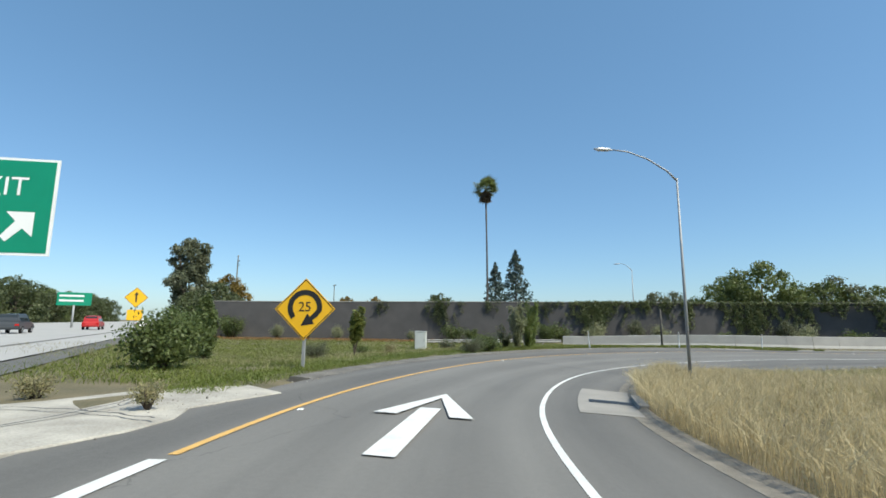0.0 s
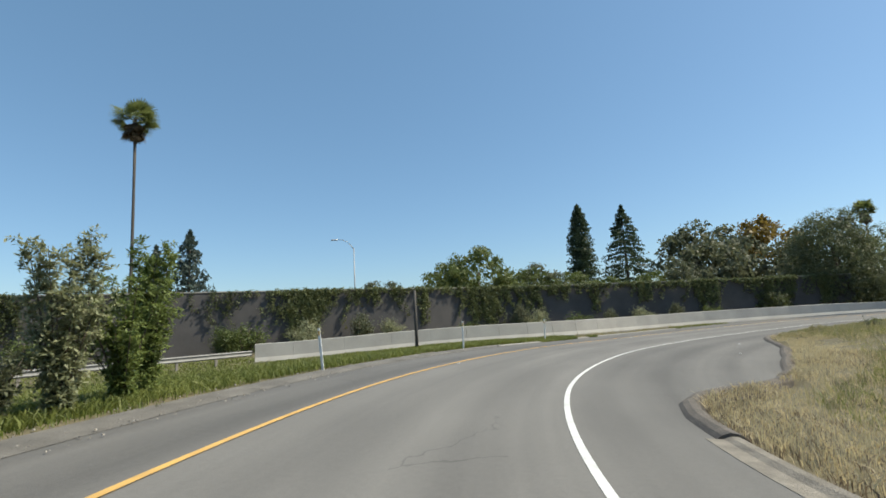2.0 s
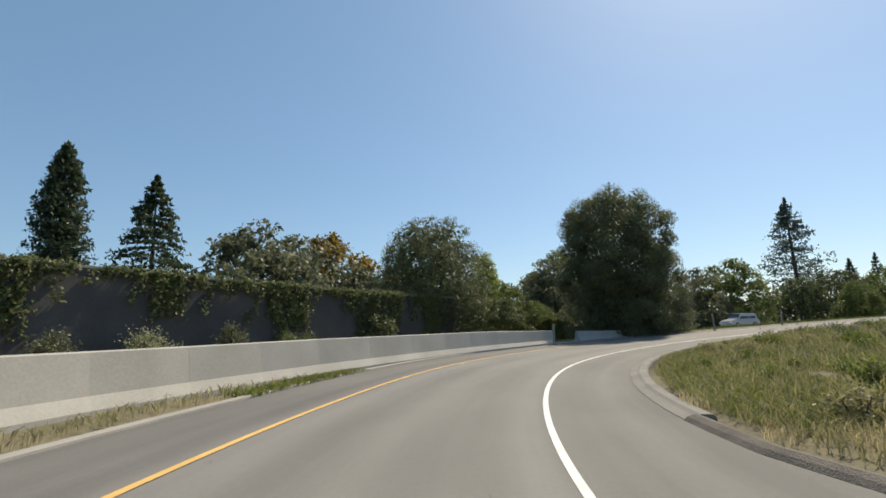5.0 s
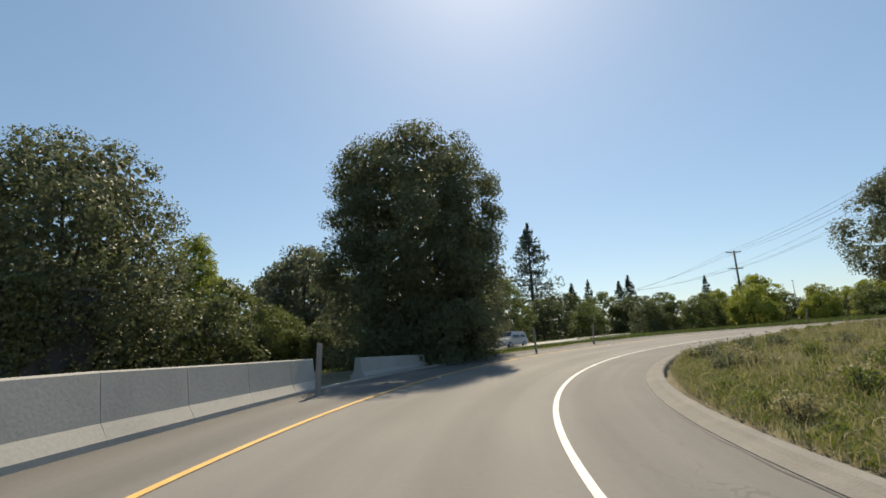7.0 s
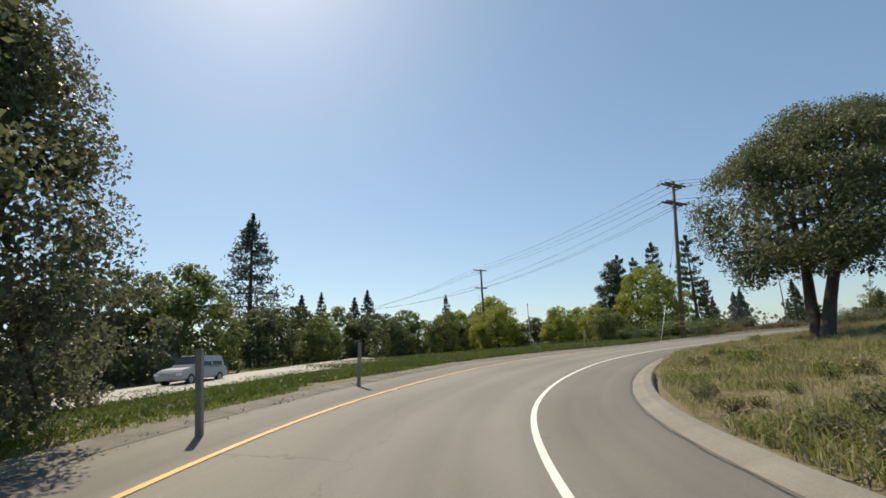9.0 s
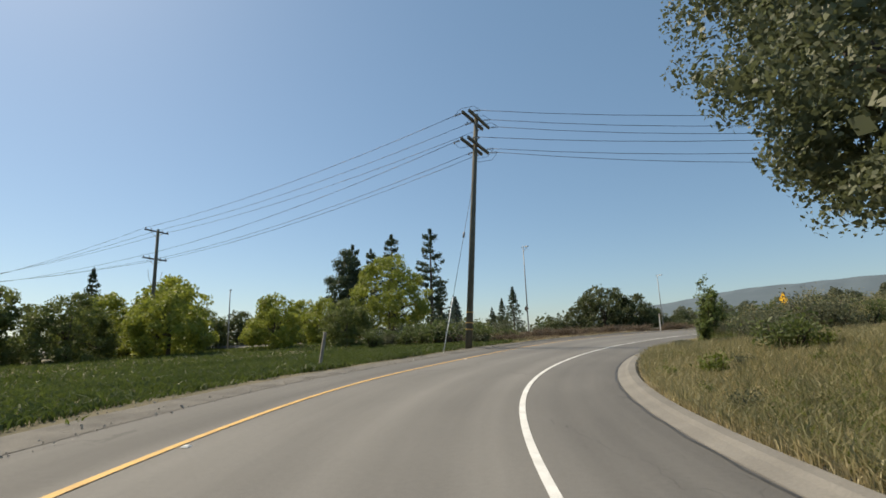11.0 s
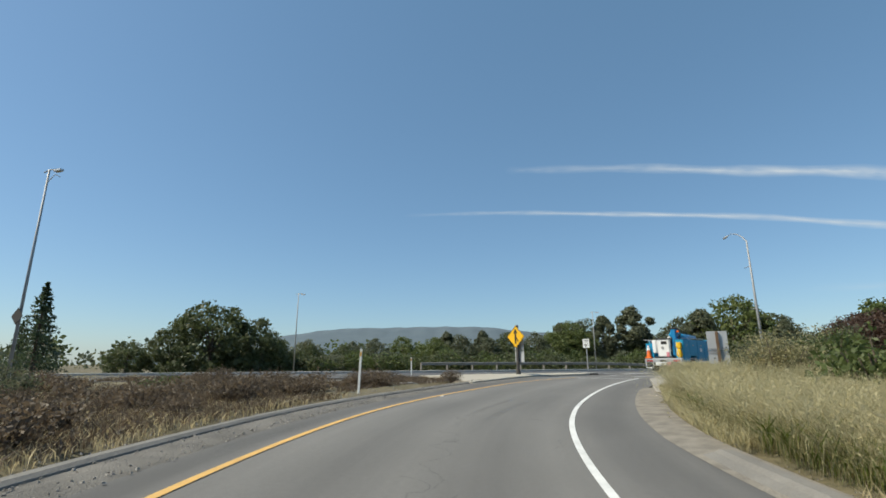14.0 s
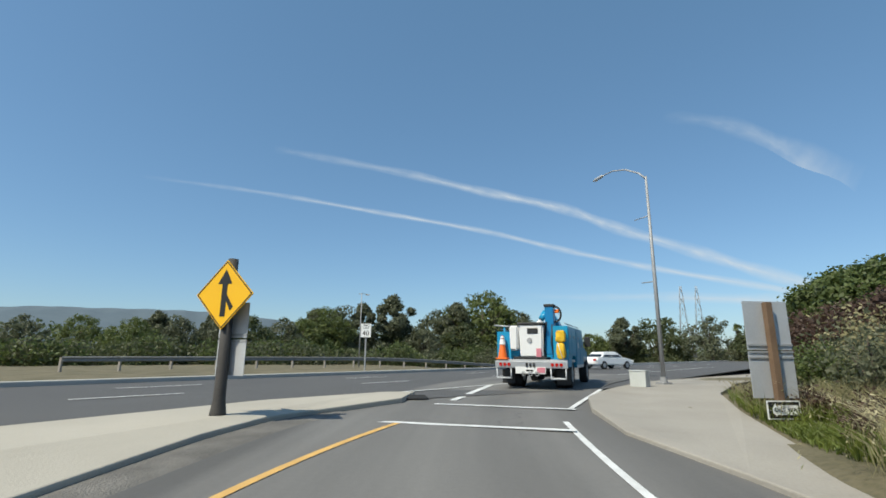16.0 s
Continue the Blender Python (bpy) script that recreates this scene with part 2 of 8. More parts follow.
def tube(points, radii, sides=8, bm=None):
    """A tapered tube along points."""
    bm = bm or bmesh.new()
    pts = [Vector(p) for p in points]
    rings = []
    for i, p in enumerate(pts):
        d = (pts[min(i + 1, len(pts) - 1)] - pts[max(i - 1, 0)]).normalized()
        u = d.orthogonal().normalized() if i == 0 else (u - d * u.dot(d)).normalized()
        w = d.cross(u)
        r = radii[i] if hasattr(radii, "__len__") else radii
        rings.append([bm.verts.new(p + r * (math.cos(a) * u + math.sin(a) * w)) for a in np.linspace(0, 2 * math.pi, sides, endpoint=False)])
    for a, b in zip(rings, rings[1:]):
        for k in range(sides):
            f = bm.faces.new((a[k], a[(k + 1) % sides], b[(k + 1) % sides], b[k]))
            f.smooth = True
    bm.faces.new(rings[0][::-1]), bm.faces.new(rings[-1])
    return bm


def disc(bm, m, r, depth, sides=20, r2=None):
    bmesh.ops.create_cone(bm, cap_ends=True, segments=sides, radius1=r, radius2=r if r2 is None else r2, depth=depth, matrix=m)
    return bm


def outline(points, y0, y1, bm=None):
    """A flat shape in x and z, extruded from y0 to y1."""
    bm = bm or bmesh.new()
    a = [bm.verts.new((x, y0, z)) for x, z in points]
    b = [bm.verts.new((x, y1, z)) for x, z in points]
    n = len(points)
    bm.faces.new(a), bm.faces.new(b[::-1])
    for k in range(n):
        bm.faces.new((a[k], b[k], b[(k + 1) % n], a[(k + 1) % n]))
    bmesh.ops.recalc_face_normals(bm, faces=bm.faces)
    return bm


def lettering(text, size, mat, parent, at, name="lettering"):
    cu = bpy.data.curves.new(name, "FONT")
    cu.body, cu.size, cu.align_x, cu.align_y, cu.extrude, cu.resolution_u = text, size, "CENTER", "CENTER", 0.002, 3
    tmp = bpy.data.objects.new(name, cu)
    scene.collection.objects.link(tmp)
    bpy.context.view_layer.update()
    me = bpy.data.meshes.new_from_object(tmp.evaluated_get(bpy.context.evaluated_depsgraph_get()))
    bpy.data.objects.remove(tmp)
    me.materials.clear()
    me.materials.append(mat)
    return part(name, me, None, parent, at=at)


# ---- plan of the ramp: x, y, z, cross fall at even steps ----
RAMP = np.array([
    (2.9, -20.3, 0.3, -0.03), (0.7, -10.3, 0.15, -0.04), (0.11, 0.0, 0.0, -0.042), (1.56, 10.55, -0.26, -0.042), (6.5, 20.46, -0.52, -0.066),
    (14.61, 28.14, -0.74, -0.078), (24.46, 32.75, -0.89, -0.065), (34.31, 34.58, -1.03, -0.04), (43.3, 33.9, -1.01, -0.032), (51.56, 31.12, -0.83, -0.026),
    (58.99, 25.74, -0.68, -0.026), (64.85, 18.23, -0.47, -0.029), (68.66, 9.23, -0.2, -0.026), (69.3, -0.57, 0.17, -0.029), (67.66, -9.99, 0.45, -0.024),
    (63.56, -18.18, 0.72, -0.016), (57.61, -24.71, 1.09, -0.032), (50.2, -29.76, 1.37, -0.03), (41.77, -32.74, 1.55, -0.014), (33.05, -34.1, 1.76, -0.008),
    (24.2, -34.1, 1.85, 0.0), (15.5, -31.6, 1.87, 0.0), (7.0, -28.0, 1.85, 0.0)])
STEP = 20


def spline(pts, n=STEP):
    out = []
    for i in range(len(pts) - 1):
        p0, p1, p2, p3 = pts[max(i - 1, 0)], pts[i], pts[i + 1], pts[min(i + 2, len(pts) - 1)]
        for u in np.arange(n) / n:
            out.append(0.5 * (2 * p1 + (p2 - p0) * u + (2 * p0 - 5 * p1 + 4 * p2 - p3) * u**2 + (3 * p1 - p0 - 3 * p2 + p3) * u**3))
    return np.array(out + [pts[-1]])


REF = spline(RAMP)
TAN = np.gradient(REF[:, :2], axis=0)
TAN /= np.linalg.norm(TAN, axis=1)[:, None]
NORM = np.stack([TAN[:, 1], -TAN[:, 0]], 1)
YELLOW, WHITE = -2.94, 1.29


def idx(s):
    """Index on the ramp's line; s runs by one for each step of the plan, 0 at its third point."""
    return int(round((s + 2) * STEP))


def on_ramp(s, lat, dz=0.0):
    i = min(max((s + 2) * STEP, 0), len(REF) - 1)
    f = np.array([np.interp(i, np.arange(len(REF)), REF[:, c]) for c in range(4)])
    k = int(min(round(i), len(REF) - 1))
    return Vector((f[0] + NORM[k, 0] * lat, f[1] + NORM[k, 1] * lat, f[2] + f[3] * lat + dz))


def heading_at(s):
    k = idx(s)
    return math.degrees(math.atan2(TAN[k, 0], TAN[k, 1]))


# pavement edges along the ramp: s, lateral distance
RIGHT_EDGE = [(-2, 3.3), (2.5, 3.25), (2.8, 3.3), (2.95, 3.5), (3.1, 4.0), (3.25, 4.8), (3.4, 5.75), (3.55, 6.35), (3.8, 6.8), (4.3, 6.9), (4.8, 6.4), (5.1, 5.5), (5.3, 4.75), (5.5, 4.1), (5.7, 3.7), (6.0, 3.5), (6.4, 3.4), (14.2, 3.35), (15.0, 2.95), (17.0, 2.65), (17.7, 2.9), (20, 3.6)]
LEFT_EDGE = [(-2, -4.3), (0.6, -4.35), (1.2, -4.7), (4.2, -4.75), (4.6, -4.8), (5.2, -5.05), (8.6, -5.0), (9.4, -4.75), (13.3, -4.7), (13.7, -4.4), (14, -4.35), (16.3, -4.42), (16.7, -4.15), (16.9, -4.0), (17.3, -3.3), (17.6, -2.9), (20, -2.7)]


def edge(table, s):
    return float(np.interp(s, [a for a, _ in table], [b for _, b in table]))


# the crossroad: its near edge's start, its way, and the way across it
CROSS, ALONG, ACROSS = np.array((37.3, -40.8)), np.array((-0.878, 0.479)), np.array((-0.479, -0.878))


def cross(u, w, z=1.838):
    p = CROSS + u * ALONG + w * ACROSS
    return Vector((p[0], p[1], z))


FW, FD, FN = np.array((-10.6, 11.2)), np.array((-0.375, 0.927)), np.array((-0.927, -0.375))


def smooth01(v):
    v = np.clip(v, 0, 1)
    return v * v * (3 - 2 * v)


def ground_z(xy, sunk=True):
    """Height of the ground at rows of x, y."""
    xy = np.atleast_2d(np.asarray(xy, float))
    out = np.empty(len(xy))
    lo, hi = [np.array([edge(t, i / STEP - 2) for i in range(len(REF))]) for t in (LEFT_EDGE, RIGHT_EDGE)]
    for a in range(0, len(xy), 4000):
        p = xy[a:a + 4000]
        d2 = ((p[:, None] - REF[None, :, :2]) ** 2).sum(2)
        j = d2.argmin(1)
        d = np.sqrt(d2[np.arange(len(p)), j])
        w = 1 / (d2 + 0.05) ** 2.5
        zr = (w * REF[:, 2]).sum(1) / w.sum(1)
        lat = ((p - REF[j, :2]) * NORM[j]).sum(1)
        s = j / STEP - 2
        z = zr + REF[j, 3] * np.clip(lat, -5, 6)
        z += np.where(lat > 0, 0.45 * smooth01((lat - 3.8) / 7) * np.interp(s, (0, 3, 6, 14, 15.5, 17), (0.5, 0.6, 1, 1, 0.4, 0)), 0)
        z -= np.where(lat < 0, 1.0 * smooth01((-lat - 6) / 14) * np.interp(s, (0, 1.2, 4.0, 5.2, 8.5, 10, 12, 13.2), (0.2, 1, 0.6, 0, 0.7, 0.8, 0.3, 0)), 0)
        u, v = (p - CROSS) @ ALONG, (p - CROSS) @ ACROSS
        near = smooth01(1 - np.maximum(np.maximum(-v - 6, v - 14), 0) / 25) * smooth01((u + 60) / 40) * smooth01((xy[a:a + 4000, 1] + 110) / 20)
        z = z + (1.80 - z) * near * np.where(d < 14, smooth01((s - 15.2) / 1.5), 1.0) * np.where((s < 15) & (d < 30), smooth01((d - 8) / 20), 1.0)
        far = smooth01((d - 40) / 80)
        z = z * (1 - far) + far * np.interp(s, (0, 12, 16), (-0.4, 0.4, 1.2))
        fu, fw = (p - FW) @ FD, (p - FW) @ FN
        z = z + (0.0 - z) * smooth01((fw + 8) / 6) * smooth01((90 - fw) / 30) * smooth01((fu + 60) / 40)
        if sunk:
            on = (lat > lo[j] - 0.5) & (lat < hi[j] + 0.4) & (d < 9)
            z = np.where(on, np.minimum(z, zr + REF[j, 3] * lat - 0.22), z)
            z = np.where((p[:, 0] > 29) & (p[:, 0] < 39.6) & (p[:, 1] > -41.3) & (p[:, 1] < -36.2) & (v < -0.3), np.minimum(z, zr - 0.1), z)
            onc = (u > -140) & (u < 190) & (v > np.where(u > 12, -2.8, 0.0)) & (v < 12)
            z = np.where(onc, np.minimum(z, 1.85 - 0.2), z)
        out[a:a + 4000] = z
    return out


def gz(x, y):
    return float(ground_z([(x, y)], False)[0])


def ramp_points(s, lat):
    """Places on the ramp for many s and lateral distances at once."""
    i = np.clip((np.asarray(s) + 2) * STEP, 0, len(REF) - 1)
    k = np.arange(len(REF))
    x, y, nx_, ny_ = (np.interp(i, k, a) for a in (REF[:, 0], REF[:, 1], NORM[:, 0], NORM[:, 1]))
    return np.stack([x + nx_ * lat, y + ny_ * lat], 1)


def sweep(name, profile, s0, s1, mat, step=1.0, closed=False, edges=None):
    """Extrudes a profile of (lateral, height) along the ramp; edges adds a lateral offset that varies with s."""
    verts, faces = [], []
    ss = np.arange(s0, s1 + 1e-6, step / STEP)
    n = len(profile)
    for s in ss:
        o = edge(edges, s) if edges else 0.0
        verts += [on_ramp(s, o + a, h) for a, h in profile]
    for i in range(len(ss) - 1):
        for k in range(n if closed else n - 1):
            a, b = i * n + k, i * n + (k + 1) % n
            faces.append((a, b, b + n, a + n))
    if closed:
        faces += [tuple(range(n))[::-1], tuple(range((len(ss) - 1) * n, len(ss) * n))]
    return mesh_of(name, verts, faces, mat)


def ribbon(name, pts, half, mat, dz=0.0):
    """A flat strip along points."""
    verts, faces = [], []
    P = np.array([tuple(p) for p in pts])
    t = np.gradient(P[:, :2], axis=0)
    t /= np.linalg.norm(t, axis=1)[:, None]
    for p, d in zip(P, t):
        verts += [(p[0] + d[1] * half, p[1] - d[0] * half, p[2] + dz), (p[0] - d[1] * half, p[1] + d[0] * half, p[2] + dz)]
    for i in range(len(P) - 1):
        faces.append((2 * i, 2 * i + 2, 2 * i + 3, 2 * i + 1))
    return mesh_of(name, verts, faces, mat)


# ---- ground ----
def axis_lines(lo, hi, step, far):
    inner = np.arange(lo, hi + 1e-6, step)
    k = np.cumsum(step * 1.35 ** np.arange(1, 24))
    k = k[k < far]
    return np.r_[lo - k[::-1], inner, hi + k]


gx, gy = axis_lines(-40, 120, 1.25, 4200), axis_lines(-95, 95, 1.25, 4200)
XX, YY = np.meshgrid(gx, gy)
XY = np.stack([XX.ravel(), YY.ravel()], 1)
ZZ = ground_z(XY) + 0.05 * np.sin(XY[:, 0] * 0.9) * np.sin(XY[:, 1] * 0.8 + 1)
nx, ny = len(gx), len(gy)
I = np.arange(nx * ny).reshape(ny, nx)
me = mesh_of("ground", np.c_[XY, ZZ], np.stack([I[:-1, :-1], I[:-1, 1:], I[1:, 1:], I[1:, :-1]], -1).reshape(-1, 4), EARTH, True)
thing("ground", Matrix(), "dry grassy earth spreading round the ramp", "ground", kind="structure", data=me)

# ---- the ramp's pavement and lines ----
road = []
ss = np.arange(-2, 19.6, 1 / STEP)
verts, faces = [], []
for s in ss:
    lo, hi = edge(LEFT_EDGE, s), edge(RIGHT_EDGE, s)
    verts += [on_ramp(s, lo - 0.25, -0.3), on_ramp(s, lo), on_ramp(s, YELLOW), on_ramp(s, -0.8), on_ramp(s, WHITE), on_ramp(s, hi), on_ramp(s, hi + 0.1, -0.3)]
for i in range(len(ss) - 1):
    for k in range(6):
        faces.append((i * 7 + k, i * 7 + k + 1, i * 7 + k + 8, i * 7 + k + 7))
thing("road_ramp", Matrix(), "grey worn asphalt loop ramp with one lane", "road", kind="structure", data=mesh_of("road_ramp", verts, faces, ROAD))
lay = bpy.data.meshes["road_ramp"].uv_layers.new(name="UVMap")
for k, lp in enumerate(bpy.data.meshes["road_ramp"].loops):
    i, c = divmod(lp.vertex_index, 7)
    lo, hi = edge(LEFT_EDGE, ss[i]), edge(RIGHT_EDGE, ss[i])
    lay.data[k].uv = ((lo - 0.25, lo, YELLOW, -0.8, WHITE, hi, hi + 0.1)[c], ss[i] * 10.0)


def line_on_ramp(name, s0, s1, lat, half, mat, label, dz=0.008):
    n = max(int((s1 - s0) * STEP), 2)
    thing(name, Matrix(), label, "road marking", kind="structure", data=ribbon(name, [on_ramp(s, lat(s) if callable(lat) else lat) for s in np.linspace(s0, s1, n)], half, mat, dz))


line_on_ramp("line_yellow", 0.48, 16.97, lambda s: YELLOW + 0.3 * max(0.0, s - 15.8) / 1.4 + 1.0 * (max(0.0, s - 16.35) / 0.62) ** 1.4, 0.058, PAINT_Y, "solid yellow edge line painted on the ramp")
line_on_ramp("line_gore", -2, 0.465, YELLOW - 0.03, 0.1, PAINT_W, "solid white edge line painted before the gore")
line_on_ramp("line_white", -2, 17.05, WHITE, 0.052, PAINT_W, "solid white edge line painted on the ramp")

# kerbs and verges
thing("kerb_inner", Matrix(), "low rounded concrete kerb along the grass", "kerb", kind="structure",
      data=sweep("kerb_inner", [(-0.12, -0.15), (-0.1, 0.012), (0.08, 0.06), (0.16, 0.1), (0.34, 0.1), (0.38, 0.06), (0.42, -0.2)], 5.95, 14.9, KERBSTONE, 2, True, RIGHT_EDGE))
SANDY = material("sandy road edge", ((0.14, 0.125, 0.105), (0.3, 0.27, 0.225)), 0.95, 3.0, 50, 0.9, spread=0.3)
BERM = material("crumbling asphalt dike", ((0.07, 0.062, 0.055), (0.16, 0.14, 0.12)), 0.95, 2.5, 40, 0.9, spread=0.3)
thing("kerb_inner_low", Matrix(), "thin crumbling dusty edge between asphalt and dry grass", "kerb", kind="structure",
      data=sweep("kerb_inner_low", [(-0.3, -0.1), (-0.26, 0.006), (-0.04, 0.012), (0.05, 0.05), (0.15, 0.055), (0.24, 0.01), (0.3, -0.2)], -1.5, 2.65, SANDY, 1, True, RIGHT_EDGE))
thing("kerb_pullout", Matrix(), "low crumbling asphalt dike round the pullout", "kerb", kind="structure",
      data=sweep("kerb_pullout", [(-0.14, -0.12), (-0.12, 0.004), (-0.05, 0.06), (0.06, 0.1), (0.18, 0.08), (0.3, 0.02), (0.34, -0.2)], 2.65, 5.95, BERM, 1, True, RIGHT_EDGE))
thing("kerb_outer", Matrix(), "low worn concrete kerb beside the shoulder", "kerb", kind="structure",
      data=sweep("kerb_outer", [(0.02, -0.15), (0.0, 0.035), (-0.04, 0.05), (-0.17, 0.05), (-0.22, -0.2)], 4.1, 9.2, CONCRETE_OLD, 2, True, LEFT_EDGE))
thing("kerb_island_side", Matrix(), "low concrete kerb beside the scrubby bank", "kerb", kind="structure",
      data=sweep("kerb_island_side", [(0.05, -0.15), (0.0, 0.03), (-0.06, 0.065), (-0.18, 0.065), (-0.26, -0.2)], 13.6, 16.3, KERBSTONE, 2, True, LEFT_EDGE))
thing("verge", Matrix(), "dusty gravel strip beside the shoulder", "verge", kind="structure",
      data=sweep("verge", [(0.05, 0.006), (-0.25, 0.03), (-0.6, 0.02), (-0.85, -0.25)], 1.08, 4.2, DIRT, 2, True, LEFT_EDGE))
thing("verge_upper", Matrix(), "dusty gravel strip beside the shoulder", "verge", kind="structure",
      data=sweep("verge_upper", [(0.05, 0.006), (-0.3, 0.03), (-0.8, 0.03), (-1.05, -0.25)], 9.1, 13.7, DIRT, 2, False, LEFT_EDGE))

thing("gravel_gutter", Matrix(), "strip of loose grit along the low kerb", "verge", kind="structure",
      data=sweep("gravel_gutter", [(0.02, 0.006), (0.25, 0.024), (0.6, 0.012), (0.85, -0.02)], 13.5, 17.1, DIRT, 1, False, LEFT_EDGE))
thing("verge_inner", Matrix(), "trodden sandy strip beside the tall grass", "verge", kind="structure",
      data=sweep("verge_inner", [(-0.2, 0.004), (-0.05, 0.02), (0.3, 0.045), (0.55, 0.045), (0.85, -0.25)], 14.6, 16.3, SANDY, 1, False, RIGHT_EDGE))
TAR = material("black tar", ((0.02, 0.02, 0.02), (0.06, 0.058, 0.055)), 0.6, 4, 40, 0.3)
line_on_ramp("joint_inner", 5.98, 14.8, lambda s: edge(RIGHT_EDGE, s) - 0.15 + 0.02 * math.sin(s * 37), 0.018, TAR, "dark open joint between asphalt and kerb", 0.006)


def gravel(name, spots, low, high, label, seed):
    """Loose pebbles lying on the ground, as small pyramids of four sides."""
    r_ = np.random.default_rng(seed)
    n_ = len(spots)
    z_ = ground_z(spots, False)
    size_ = low + (high - low) * r_.random((n_, 1)) ** 3
    a_ = r_.uniform(0, 6.28, n_)
    ux = np.stack([np.cos(a_), np.sin(a_), 0 * a_], 1) * size_
    uy = np.stack([-np.sin(a_), np.cos(a_), 0 * a_], 1) * size_ * r_.uniform(0.5, 0.9, (n_, 1))
    c_ = np.c_[spots, z_ + 0.02]
    up_ = np.array((0, 0, 1.0)) * size_ * 0.7 + r_.normal(size=(n_, 3)) * size_ * 0.2
    base_ = [c_ + ux, c_ + uy, c_ - ux, c_ - uy]
    top_ = [c_ + up_ + q * 0.55 for q in (ux, uy, -ux, -uy)]
    quads_ = [np.stack(top_, 1)] + [np.stack([base_[k], base_[(k + 1) % 4], top_[(k + 1) % 4], top_[k]], 1) for k in range(4)]
    thing(name, Matrix(), label, "gravel", kind="stuff", data=quad_mesh(name, np.concatenate(quads_), PEBBLE))


# ---- crossroad, island, freeway ----
thing("road_cross", Matrix(), "dark asphalt road crossing the end of the ramp", "road", kind="structure", data=mesh_of("road_cross",
      [cross(-140, 0), cross(-140, 11.6), cross(190, 11.6), cross(190, -2.4), cross(16, -2.4), cross(9, -0.2)], [(0, 1, 2, 3, 4, 5)], ASPHALT_DARK))
thing("shoulder_cross", Matrix(), "dusty shoulder sloping from the crossroad", "verge", kind="structure", data=mesh_of("shoulder_cross",
      [cross(-140, 0.1, 1.842), cross(2, 0.1, 1.842), cross(2, -1.6, 1.5), cross(-140, -1.6, 1.5)], [(0, 1, 2, 3)], DIRT))
ISLAND = [(40.3, -37.45), (38.5, -37.65), (35.6, -38.0), (33.9, -37.95), (32.4, -37.3), (30.4, -36.5), (28.7, -36.6), (28.9, -37.4), (31.7, -39.3), (37.0, -41.0), (39.4, -41.3), (40.0, -39.4)]


def road_z(x, y):
    return float(REF[((REF[:, 0] - x) ** 2 + (REF[:, 1] - y) ** 2).argmin(), 2])


def slab(points, z0, z1, bevel=0.03):
    bm = bmesh.new()
    top = bm.faces.new([bm.verts.new((x, y, z1)) for x, y in points])
    r = bmesh.ops.extrude_face_region(bm, geom=[top])
    for v in r["geom"]:
        if isinstance(v, bmesh.types.BMVert):
            v.co.z = z0
    bmesh.ops.recalc_face_normals(bm, faces=bm.faces)
    if bevel:
        es = [e for e in bm.edges if all(v.co.z > z1 - 0.001 for v in e.verts)]
        bmesh.ops.bevel(bm, geom=es, offset=bevel, segments=2, affect="EDGES", profile=0.5)
    return bm


def structure(name, data, mat, label, category):
    ob = part(name, data, mat)
    return tagged(ob, label, category, kind="structure")


def follow_road(bm, up):
    """Lowers a slab's top to lie a little over the road beside it."""
    for v in bm.verts:
        v.co.z += min(road_z(v.co.x, v.co.y), 1.83) + up - 1.95
    return bm


isl = follow_road(slab(ISLAND, 1.4, 1.95), 0.13)
for v in isl.verts:
    if v.co.z > 1.6 and v.co.y < -38.4:
        v.co.z = max(v.co.z, 1.93)
structure("island", isl, CONCRETE_PALE, "raised pale concrete traffic island with rounded kerb", "traffic island")
SANDPATH = material("sandy worn concrete", ((0.25, 0.228, 0.195), (0.39, 0.36, 0.31)), 0.95, 0.7, 25, 0.4)
CORNER = [(33.6, -32.0), (31.0, -32.2), (28.6, -32.0), (26.5, -31.4), (24.2, -30.5), tuple(cross(20, -2.4))[:2], tuple(cross(150, -2.4))[:2], tuple(cross(150, -5.5))[:2],
          tuple(cross(22, -5.5))[:2], (26.5, -28.1), (31.0, -29.3), (35.0, -30.0), (38.6, -29.9), (40.6, -29.5), (40.8, -29.7), (38.4, -30.5), (36.0, -31.2)]
corner = follow_road(slab(CORNER, 1.4, 1.95, 0.02), 0.09)
for v in corner.verts:
    v.co.z -= 0.055 * smooth01((v.co.x - 31) / 4)
structure("pavement_corner", corner, SANDPATH, "worn concrete pavement round the corner of the ramp", "pavement")
structure("kerb_far", boxm(-200, 140, 0, 0.5, 1.5, 2.0, 0.03), CONCRETE, "long concrete kerb on the far side of the crossroad", "kerb").matrix_basis = Matrix(((ALONG[0] * -1, ACROSS[0], 0, cross(0, 11.6).x), (ALONG[1] * -1, ACROSS[1], 0, cross(0, 11.6).y), (0, 0, 1, 0), (0, 0, 0, 1)))


def cross_line(name, u0, w0, u1, w1, half, mat, label):
    thing(name, Matrix(), label, "road marking", kind="structure", data=ribbon(name, [cross(u0, w0), cross(u1, w1)], half, mat, 0.024))


